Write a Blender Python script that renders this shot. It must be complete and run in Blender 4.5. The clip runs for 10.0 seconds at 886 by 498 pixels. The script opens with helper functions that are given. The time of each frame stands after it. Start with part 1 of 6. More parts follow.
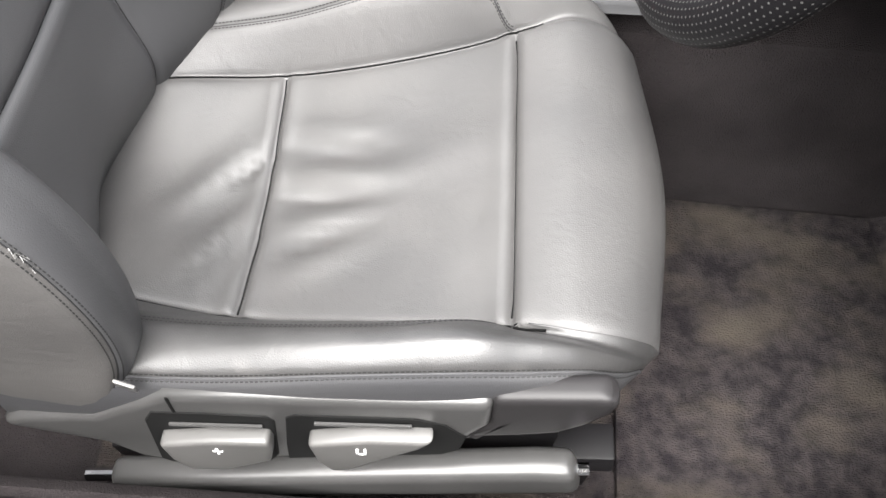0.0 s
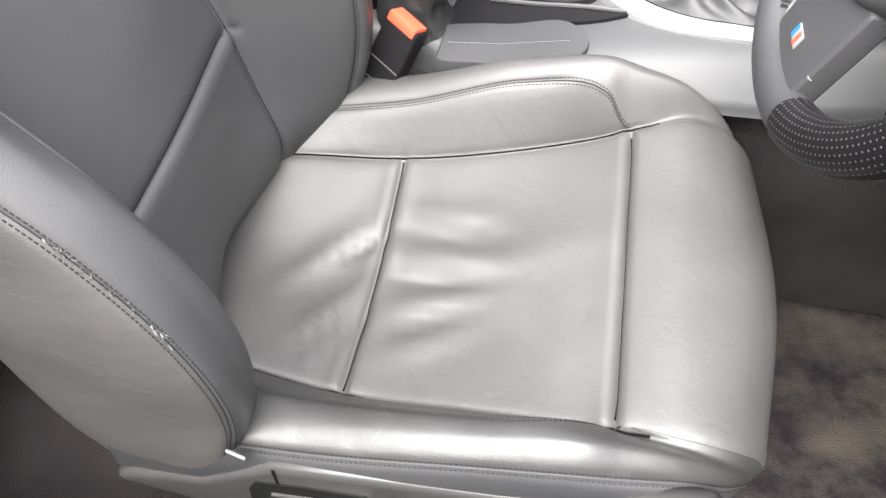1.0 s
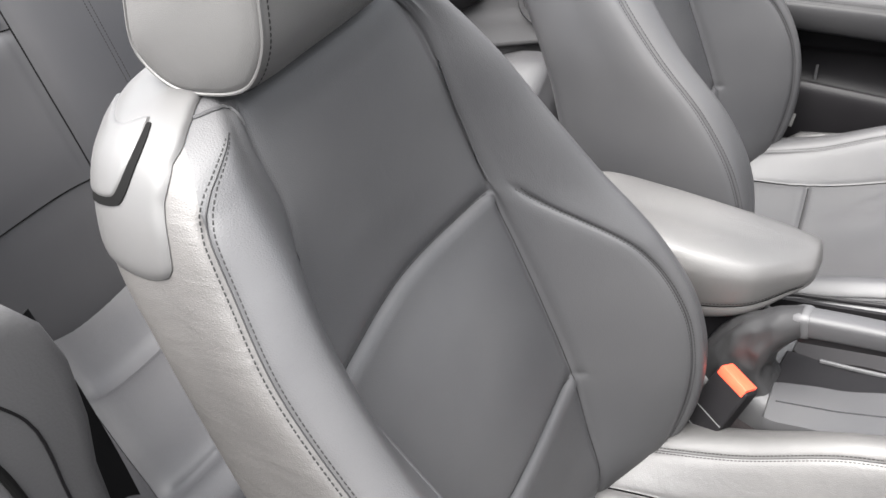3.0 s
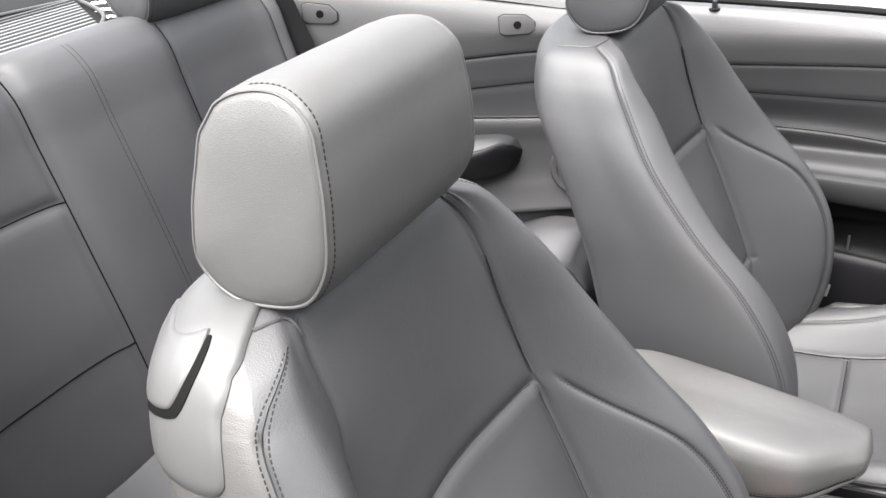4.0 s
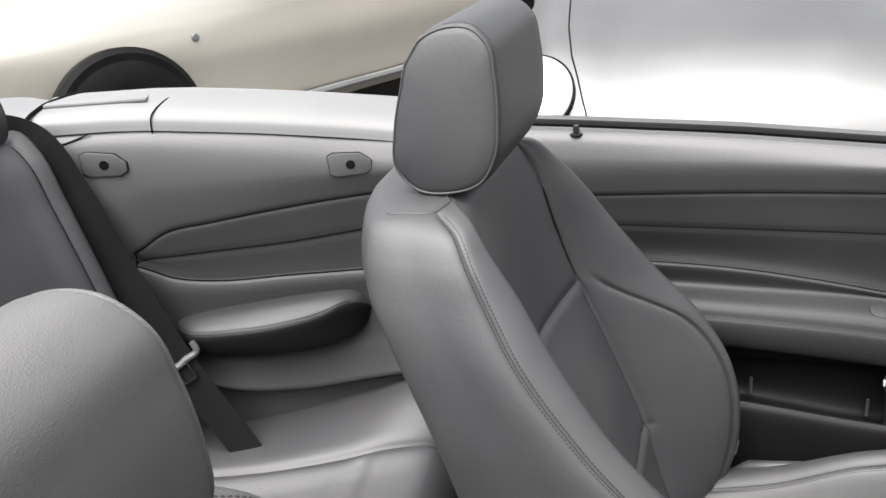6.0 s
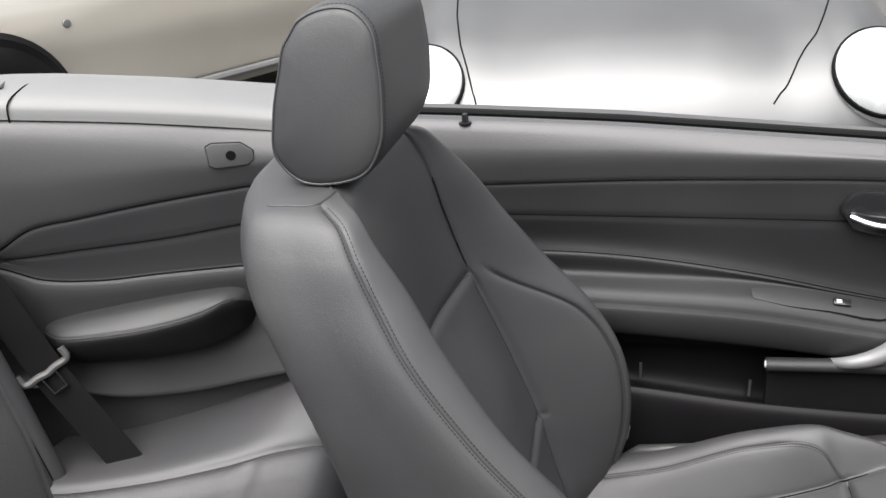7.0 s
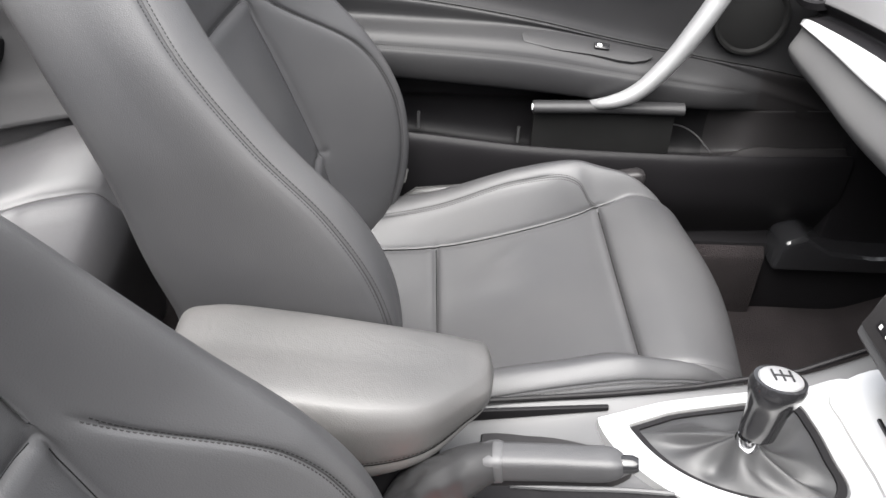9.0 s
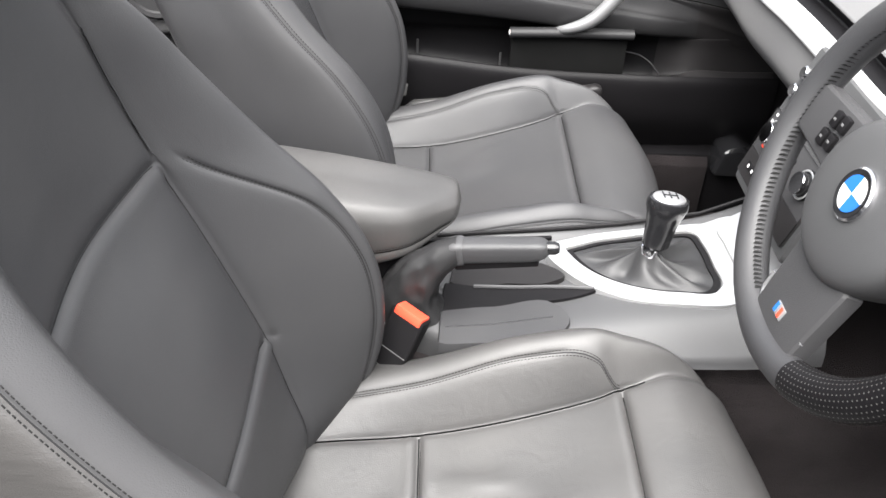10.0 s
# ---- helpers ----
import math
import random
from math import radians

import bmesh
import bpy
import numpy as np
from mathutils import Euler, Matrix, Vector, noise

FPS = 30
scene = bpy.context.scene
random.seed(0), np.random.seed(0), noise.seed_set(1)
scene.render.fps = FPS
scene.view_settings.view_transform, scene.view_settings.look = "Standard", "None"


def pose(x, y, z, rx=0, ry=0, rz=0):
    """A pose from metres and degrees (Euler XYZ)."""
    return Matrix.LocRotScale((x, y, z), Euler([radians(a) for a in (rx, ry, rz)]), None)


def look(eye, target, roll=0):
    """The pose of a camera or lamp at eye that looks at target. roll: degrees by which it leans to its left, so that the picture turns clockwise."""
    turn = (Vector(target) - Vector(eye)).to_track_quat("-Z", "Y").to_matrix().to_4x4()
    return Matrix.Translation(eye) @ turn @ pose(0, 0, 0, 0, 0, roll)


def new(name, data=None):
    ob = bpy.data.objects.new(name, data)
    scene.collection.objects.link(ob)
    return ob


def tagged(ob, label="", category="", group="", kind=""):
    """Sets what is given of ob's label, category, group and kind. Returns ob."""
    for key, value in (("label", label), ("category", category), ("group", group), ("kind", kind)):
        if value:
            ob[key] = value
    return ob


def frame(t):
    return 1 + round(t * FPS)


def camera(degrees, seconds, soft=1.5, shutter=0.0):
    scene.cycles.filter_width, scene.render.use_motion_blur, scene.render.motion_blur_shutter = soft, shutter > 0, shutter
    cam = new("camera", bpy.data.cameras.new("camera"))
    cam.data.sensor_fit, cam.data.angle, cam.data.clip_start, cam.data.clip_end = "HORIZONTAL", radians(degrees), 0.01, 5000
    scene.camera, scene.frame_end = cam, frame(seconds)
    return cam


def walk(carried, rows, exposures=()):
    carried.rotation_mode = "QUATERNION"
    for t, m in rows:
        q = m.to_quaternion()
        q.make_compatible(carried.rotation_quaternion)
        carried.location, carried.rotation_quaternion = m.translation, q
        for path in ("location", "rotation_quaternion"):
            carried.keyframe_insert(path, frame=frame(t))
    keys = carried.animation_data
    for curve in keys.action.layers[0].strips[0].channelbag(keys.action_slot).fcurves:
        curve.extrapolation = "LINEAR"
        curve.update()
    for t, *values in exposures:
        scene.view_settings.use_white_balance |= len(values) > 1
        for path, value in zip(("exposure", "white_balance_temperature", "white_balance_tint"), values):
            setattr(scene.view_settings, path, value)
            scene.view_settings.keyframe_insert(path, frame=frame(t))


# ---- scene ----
cam = camera(55.4, 10.0)
METRES, EYE, TILT, LEAN, TURN = 1.3, 1.1, -52.0, 0.0, 0.0
EXPOSURES = [(0, 2.95), (0.5, 2.95), (1.5, 3.05), (3.0, 3.0), (4.5, 2.7), (5.0, 2.46), (5.5, 2.33), (7.5, 1.80), (8.5, 2.62), (9.0, 2.70), (10, 2.58)]
PATH = [
    (0, (0.032, -0.863, 1.111), (0.058, 0.196, -0.585), 5.6),
    (0.5, (0.027, -0.856, 1.124), (-0.029, 0.276, -0.525), 3.8),
    (1, (0.005, -0.849, 1.14), (-0.179, 0.3, -0.487), 0.9),
    (1.5, (-0.035, -0.847, 1.163), (-0.345, 0.344, -0.414), -0.6),
    (2, (-0.077, -0.84, 1.198), (-0.513, 0.419, -0.294), -1.4),
    (2.5, (-0.089, -0.843, 1.229), (-0.727, 0.484, -0.124), -4.1),
    (3, (-0.105, -0.846, 1.257), (-0.903, 0.535, 0.051), -6.3),
    (3.2, (-0.115, -0.843, 1.269), (-0.948, 0.571, 0.126), -6.2),
    (4.3, (-0.143, -0.811, 1.308), (-1.042, 0.731, 0.406), -5.5),
    (4.5, (-0.15, -0.787, 1.308), (-1.038, 0.766, 0.413), -5.4),
    (5, (-0.172, -0.696, 1.313), (-0.99, 0.915, 0.456), -4.9),
    (5.5, (-0.194, -0.592, 1.308), (-0.946, 1.066, 0.481), -5.2),
    (5.7, (-0.2, -0.555, 1.308), (-0.918, 1.129, 0.502), -5.8),
    (6.8, (-0.201, -0.5, 1.294), (-0.697, 1.268, 0.501), -4.8),
    (7, (-0.203, -0.491, 1.292), (-0.631, 1.28, 0.467), -4.3),
    (7.5, (-0.209, -0.472, 1.266), (-0.465, 1.272, 0.322), -2.7),
    (8, (-0.197, -0.465, 1.236), (-0.288, 1.249, 0.209), -0.6),
    (8.5, (-0.191, -0.485, 1.204), (-0.148, 1.168, 0.078), 2.3),
    (9, (-0.19, -0.555, 1.198), (-0.106, 1.044, 0.001), 3.5),
    (9.5, (-0.16, -0.714, 1.208), (-0.122, 0.873, -0.008), 3.0),
    (10, (-0.146, -0.913, 1.232), (-0.104, 0.681, 0.025), 3.1),
]
walk(cam, [(t, look(eye, target, roll)) for t, eye, target, roll in PATH], exposures=EXPOSURES)

# ---- world, sun, exposure ----
world = bpy.data.worlds.new("world")
scene.world = world
world.use_nodes = True
wn, wl = world.node_tree.nodes, world.node_tree.links
sky = wn.new("ShaderNodeTexSky")
sky.sky_type = "NISHITA"
sky.sun_disc = False
sky.sun_elevation, sky.sun_rotation = radians(65), radians(200)
sky.air_density, sky.dust_density, sky.ozone_density = 1.0, 4.0, 1.0
soft_sky = wn.new("ShaderNodeHueSaturation")
soft_sky.inputs["Saturation"].default_value = 0.22
wl.new(sky.outputs[0], soft_sky.inputs["Color"])
wl.new(soft_sky.outputs[0], wn["Background"].inputs[0])
wn["Background"].inputs[1].default_value = 0.10
sun = new("sun", bpy.data.lights.new("sun", "SUN"))
sun.data.energy, sun.data.angle, sun.data.color = 2.6, radians(75), (1.0, 0.98, 0.95)
sun.matrix_world = look((-0.8, -2.0, 5.0), (0, 0, 0))


# ---- materials ----
def mat_base(name, color, rough=0.5, metal=0.0, spec=0.5):
    m = bpy.data.materials.new(name)
    m.use_nodes = True
    b = m.node_tree.nodes["Principled BSDF"]
    b.inputs["Base Color"].default_value = (*color, 1)
    b.inputs["Roughness"].default_value = rough
    b.inputs["Metallic"].default_value = metal
    b.inputs["Specular IOR Level"].default_value = spec
    return m, m.node_tree.nodes, m.node_tree.links, b


def surface_mat(name, c1, c2, rough=(0.4, 0.55), metal=0.0, spec=0.5, patch=6.0, grain=900.0, bump=0.15,
                kind="voronoi", dist=0.0005, stretch=(1, 1, 1), crease=0.0, wear=None, folds=None):
    """Two-scale procedural surface: broad patches of colour and gloss, and a fine grain in relief."""
    m, n, l, b = mat_base(name, c1, rough[0], metal, spec)
    tc = n.new("ShaderNodeTexCoord")
    mp = n.new("ShaderNodeMapping")
    mp.inputs["Scale"].default_value = stretch
    l.new(tc.outputs["Object"], mp.inputs[0])
    big = n.new("ShaderNodeTexNoise")
    big.inputs["Scale"].default_value, big.inputs["Detail"].default_value = patch, 5
    l.new(tc.outputs["Object"], big.inputs["Vector"])
    mix = n.new("ShaderNodeMix")
    mix.data_type = "RGBA"
    mix.inputs["A"].default_value, mix.inputs["B"].default_value = (*c1, 1), (*c2, 1)
    ramp = n.new("ShaderNodeMapRange")
    ramp.inputs["From Min"].default_value, ramp.inputs["From Max"].default_value = 0.35, 0.65
    l.new(big.outputs["Fac"], ramp.inputs["Value"])
    l.new(ramp.outputs[0], mix.inputs["Factor"])
    colour = mix.outputs["Result"]
    if kind == "voronoi":
        g = n.new("ShaderNodeTexVoronoi")
        g.feature = "DISTANCE_TO_EDGE"
        g.inputs["Scale"].default_value = grain
        fine = g.outputs["Distance"]
    else:
        g = n.new("ShaderNodeTexNoise")
        g.inputs["Scale"].default_value, g.inputs["Detail"].default_value = grain, 6
        fine = g.outputs["Fac"]
    l.new(mp.outputs[0], g.inputs["Vector"])
    if wear:
        w = n.new("ShaderNodeTexNoise")
        w.inputs["Scale"].default_value, w.inputs["Detail"].default_value = wear[1], 8
        l.new(mp.outputs[0], w.inputs["Vector"])
        wr = n.new("ShaderNodeMapRange")
        wr.inputs["From Min"].default_value, wr.inputs["From Max"].default_value = wear[2], wear[2] + 0.22
        l.new(w.outputs["Fac"], wr.inputs["Value"])
        mix2 = n.new("ShaderNodeMix")
        mix2.data_type = "RGBA"
        l.new(wr.outputs[0], mix2.inputs["Factor"])
        l.new(colour, mix2.inputs["A"])
        mix2.inputs["B"].default_value = (*wear[0], 1)
        colour = mix2.outputs["Result"]
    l.new(colour, b.inputs["Base Color"])
    rr = n.new("ShaderNodeMapRange")
    rr.inputs["To Min"].default_value, rr.inputs["To Max"].default_value = rough
    l.new(big.outputs["Fac"], rr.inputs["Value"])
    l.new(rr.outputs[0], b.inputs["Roughness"])
    bp = n.new("ShaderNodeBump")
    bp.inputs["Strength"].default_value, bp.inputs["Distance"].default_value = bump, dist
    l.new(fine, bp.inputs["Height"])
    last = bp
    if crease:
        cn = n.new("ShaderNodeTexNoise")
        cn.inputs["Scale"].default_value, cn.inputs["Detail"].default_value, cn.inputs["Distortion"].default_value = 44 if folds else 28, 4, 0.8 if folds else 1.2
        fm = n.new("ShaderNodeMapping")
        fm.inputs["Scale"].default_value = folds or (1, 1, 1)
        fm.inputs["Rotation"].default_value = (0, radians(-12) if folds else 0, 0)
        l.new(tc.outputs["Object"], fm.inputs[0])
        l.new(fm.outputs[0], cn.inputs["Vector"])
        b2 = n.new("ShaderNodeBump")
        b2.inputs["Strength"].default_value, b2.inputs["Distance"].default_value = crease, 0.006 if folds else 0.004
        l.new(cn.outputs["Fac"], b2.inputs["Height"])
        l.new(bp.outputs[0], b2.inputs["Normal"])
        last = b2
    l.new(last.outputs[0], b.inputs["Normal"])
    return m


LEATHER = surface_mat("leather", (0.027, 0.027, 0.029), (0.036, 0.0355, 0.0368), (0.46, 0.58), spec=0.48, patch=5, grain=620, bump=0.24, dist=0.0010, stretch=(0.75, 0.75, 1.15), crease=0.06)
LEATHER_WORN = surface_mat("worn leather", (0.042, 0.041, 0.041), (0.058, 0.056, 0.055), (0.42, 0.55), spec=0.56, patch=6, grain=620, bump=0.24, dist=0.0010, stretch=(0.75, 0.75, 1.15), crease=0.17)
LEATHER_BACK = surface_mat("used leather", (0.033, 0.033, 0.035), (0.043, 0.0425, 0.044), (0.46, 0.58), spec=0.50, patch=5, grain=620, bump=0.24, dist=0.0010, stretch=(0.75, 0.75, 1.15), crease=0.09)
LEATHER_BOLSTER = surface_mat("polished leather", (0.026, 0.0255, 0.0255), (0.036, 0.035, 0.035), (0.30, 0.42), spec=0.60, patch=14, grain=620, bump=0.22, dist=0.0010, stretch=(0.75, 0.75, 1.15), crease=0.12, wear=((0.055, 0.053, 0.051), 26.0, 0.60))
# paler than the other seat leathers
LEATHER_HEAD = surface_mat("pale headrest leather", (0.058, 0.057, 0.056), (0.075, 0.073, 0.072), (0.42, 0.55), spec=0.55, patch=6, grain=620, bump=0.24, dist=0.0010, crease=0.08)
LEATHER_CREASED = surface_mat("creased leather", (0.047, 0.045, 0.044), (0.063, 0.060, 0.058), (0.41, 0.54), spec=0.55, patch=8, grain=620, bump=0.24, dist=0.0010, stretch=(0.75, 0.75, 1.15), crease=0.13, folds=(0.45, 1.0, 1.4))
LEATHER_REAR = surface_mat("rear leather", (0.034, 0.034, 0.037), (0.044, 0.043, 0.045), (0.44, 0.56), spec=0.52, patch=4, grain=620, bump=0.24, dist=0.0010, stretch=(0.75, 0.75, 1.15), crease=0.10)
LEATHER_SIDE = surface_mat("side leather", (0.022, 0.022, 0.0235), (0.028, 0.028, 0.029), (0.42, 0.52), spec=0.38, patch=4, grain=620, bump=0.15, dist=0.0010, crease=0.06)
LEATHER_DOOR = surface_mat("door leather", (0.0150, 0.0148, 0.0158), (0.0195, 0.0193, 0.0200), (0.43, 0.54), spec=0.25, patch=4, grain=620, bump=0.15, dist=0.0010, crease=0.06)
# paler than the door plastic: light caught by upper trims is in the colour
PLASTIC_UPPER_LIT = surface_mat("lit upper trim plastic", (0.056, 0.055, 0.057), (0.066, 0.065, 0.066), (0.46, 0.56), spec=0.42, patch=3, grain=420, bump=0.3, dist=0.0012, kind="noise")
# near-black for seams, gaps and holes; their shade is put into this colour
GAP_BLACK = surface_mat("gap shade black", (0.004, 0.004, 0.004), (0.006, 0.006, 0.006), (0.8, 0.9), spec=0.05, grain=900, kind="noise")
PLASTIC_DOOR = surface_mat("door plastic", (0.034, 0.0335, 0.035), (0.041, 0.0405, 0.042), (0.48, 0.58), spec=0.32, patch=3, grain=650, bump=0.6, dist=0.0006)
THREAD = surface_mat("thread", (0.009, 0.009, 0.009), (0.015, 0.015, 0.015), (0.6, 0.8), spec=0.2, grain=1500, kind="noise")
PLASTIC = surface_mat("soft plastic", (0.042, 0.042, 0.044), (0.052, 0.052, 0.053), (0.5, 0.6), patch=3, grain=700, bump=0.3, dist=0.0004)
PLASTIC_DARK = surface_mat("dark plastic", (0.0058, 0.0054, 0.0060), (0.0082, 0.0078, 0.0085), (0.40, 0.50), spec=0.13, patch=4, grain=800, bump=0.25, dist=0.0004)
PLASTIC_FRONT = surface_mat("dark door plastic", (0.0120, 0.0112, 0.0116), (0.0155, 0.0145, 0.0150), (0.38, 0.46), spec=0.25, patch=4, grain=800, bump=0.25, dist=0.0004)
PLASTIC_TRIM = surface_mat("grey seat trim", (0.042, 0.0415, 0.041), (0.055, 0.054, 0.0535), (0.26, 0.34), metal=0.25, patch=6, grain=1200, bump=0.1)
RELEASE = surface_mat("release plastic", (0.058, 0.057, 0.057), (0.066, 0.065, 0.065), (0.36, 0.44), spec=0.45, patch=6, grain=900, bump=0.05, kind="noise")
LEVER = surface_mat("lever plastic", (0.062, 0.061, 0.059), (0.078, 0.076, 0.074), (0.35, 0.45), patch=8, grain=1200, bump=0.1)
SILVER = surface_mat("silver trim", (0.44, 0.44, 0.445), (0.49, 0.49, 0.49), (0.34, 0.42), metal=0.7, patch=10, grain=1600, bump=0.06, kind="noise")
SATIN = surface_mat("satin handle", (0.24, 0.24, 0.245), (0.27, 0.27, 0.275), (0.42, 0.50), metal=0.6, patch=10, grain=1600, bump=0.05, kind="noise")
CHROME = mat_base("chrome", (0.8, 0.8, 0.82), 0.12, 1.0)[0]
GLOSS = mat_base("gloss black", (0.012, 0.012, 0.013), 0.12, 0.0)[0]
CARPET = surface_mat("carpet", (0.0105, 0.0088, 0.0102), (0.030, 0.0255, 0.0255), (0.9, 1.0), spec=0.1, patch=55, grain=500, bump=0.9, dist=0.005, kind="noise",
                     wear=((0.052, 0.044, 0.036), 12.0, 0.50), stretch=(0.6, 1.0, 1.0))
CARPET_CLEAN = surface_mat("clean carpet", (0.017, 0.0145, 0.0150), (0.026, 0.0225, 0.0230), (0.9, 1.0), spec=0.1, patch=9, grain=500, bump=1.0, dist=0.004, kind="noise")
BELT = surface_mat("belt webbing", (0.005, 0.005, 0.0055), (0.008, 0.008, 0.0085), (0.6, 0.7), spec=0.12, grain=400, stretch=(1, 6, 1), kind="noise", bump=0.5)
RED = surface_mat("red button", (0.72, 0.06, 0.03), (0.8, 0.08, 0.04), (0.35, 0.45), grain=900, bump=0.05)
WHITE = mat_base("white print", (0.75, 0.75, 0.75), 0.4)[0]
RUBBER = surface_mat("rubber", (0.006, 0.006, 0.006), (0.009, 0.009, 0.009), (0.55, 0.7), spec=0.06, grain=600)
PAINT_SILVER = surface_mat("silver paint", (0.115, 0.115, 0.117), (0.135, 0.135, 0.135), (0.36, 0.5), metal=0.75, patch=2, grain=3000, bump=0.02, kind="noise")
PAINT_GOLD = surface_mat("champagne paint", (0.50, 0.47, 0.41), (0.54, 0.51, 0.45), (0.2, 0.26), metal=0.6, patch=2, grain=3000, bump=0.02, kind="noise")
LAMP_GLASS = surface_mat("lamp lens", (0.50, 0.51, 0.52), (0.62, 0.62, 0.63), (0.08, 0.16), metal=0.3, patch=30, grain=60, bump=0.2, kind="noise")
ASPHALT = surface_mat("asphalt", (0.045, 0.045, 0.046), (0.065, 0.064, 0.062), (0.8, 0.95), patch=0.8, grain=160, bump=0.7, dist=0.004, kind="noise")
RENDER_WALL = surface_mat("rough wall", (0.30, 0.29, 0.28), (0.36, 0.35, 0.33), (0.8, 0.95), patch=1.2, grain=60, bump=0.5, dist=0.006, kind="noise")
# dark, so that the added near wall blocks light and bounces little
BLOCKER = surface_mat("dark light blocker", (0.045, 0.043, 0.040), (0.065, 0.062, 0.058), (0.8, 0.95), patch=1.5, grain=60, bump=0.5, dist=0.006, kind="noise")
BLUE = mat_base("blue enamel", (0.02, 0.12, 0.40), 0.2)[0]
DASH = surface_mat("dash plastic", (0.080, 0.079, 0.080), (0.094, 0.093, 0.093), (0.42, 0.52), patch=3, grain=700, bump=0.3, dist=0.0004)
STRIP = surface_mat("brushed strip", (0.60, 0.60, 0.605), (0.66, 0.66, 0.66), (0.30, 0.38), metal=0.35, patch=8, grain=900, bump=0.08, kind="noise", stretch=(1, 0.06, 1))
LIGHT_PLASTIC = surface_mat("light grey plastic", (0.105, 0.105, 0.107), (0.12, 0.12, 0.12), (0.45, 0.55), patch=3, grain=800, bump=0.15)


# ---- building blocks ----
def mesh_from(name, verts, faces, normals=None):
    me = bpy.data.meshes.new(name)
    me.from_pydata([tuple(v) for v in verts], [], faces)
    me.shade_smooth()
    if normals is not None:
        me.normals_split_custom_set_from_vertices([tuple(v) for v in normals])
    me.update()
    return me


def part(name, geo, material, parent=None, label="", smooth=35):
    """Links a bmesh or mesh as one object under a thing or a part."""
    if isinstance(geo, bmesh.types.BMesh):
        me = bpy.data.meshes.new(name)
        bmesh.ops.recalc_face_normals(geo, faces=geo.faces[:])
        for f in geo.faces:
            f.smooth = True
        for e in geo.edges:
            e.smooth = len(e.link_faces) == 2 and e.calc_face_angle(0) < radians(smooth)
        geo.to_mesh(me)
        geo.free()
        geo = me
    if not geo.materials:
        geo.materials.append(material)
    ob = new(name, geo)
    if parent is not None:
        ob.parent = parent
    if label:
        ob["label"] = label
    return ob


def thing(name, label, category, group="", kind=""):
    return tagged(new(name), label, category, group, kind)


def cr(knots, pts, ts, sharp=()):
    """A smooth curve through pts (n, k) at uneven knots."""
    pts, knots = np.asarray(pts, float), np.asarray(knots, float)
    h = np.diff(knots)
    d = np.diff(pts, axis=0) / h[:, None]
    m = np.zeros_like(pts)
    m[1:-1] = (d[:-1] * h[1:, None] + d[1:] * h[:-1, None]) / (h[1:] + h[:-1])[:, None]
    m[0], m[-1] = d[0], d[-1]
    m0, m1 = m.copy(), m.copy()
    for k in sharp:
        m0[k], m1[k] = d[k], d[k - 1]
    i = np.clip(np.searchsorted(knots, ts, side="right") - 1, 0, len(h) - 1)
    t = ((ts - knots[i]) / h[i])[:, None]
    hh = h[i][:, None]
    return ((2 * t**3 - 3 * t**2 + 1) * pts[i] + (t**3 - 2 * t**2 + t) * hh * m0[i]
            + (-2 * t**3 + 3 * t**2) * pts[i + 1] + (t**3 - t**2) * hh * m1[i + 1])


def spread(counts, pull=0.55):
    """Index positions 0 .. n, denser beside the whole numbers where seams run."""
    out = []
    for k, c in enumerate(counts):
        t = np.arange(c) / c
        out.append(k + t - pull * np.sin(2 * np.pi * t) / (2 * np.pi))
    return np.append(np.concatenate(out), len(counts))


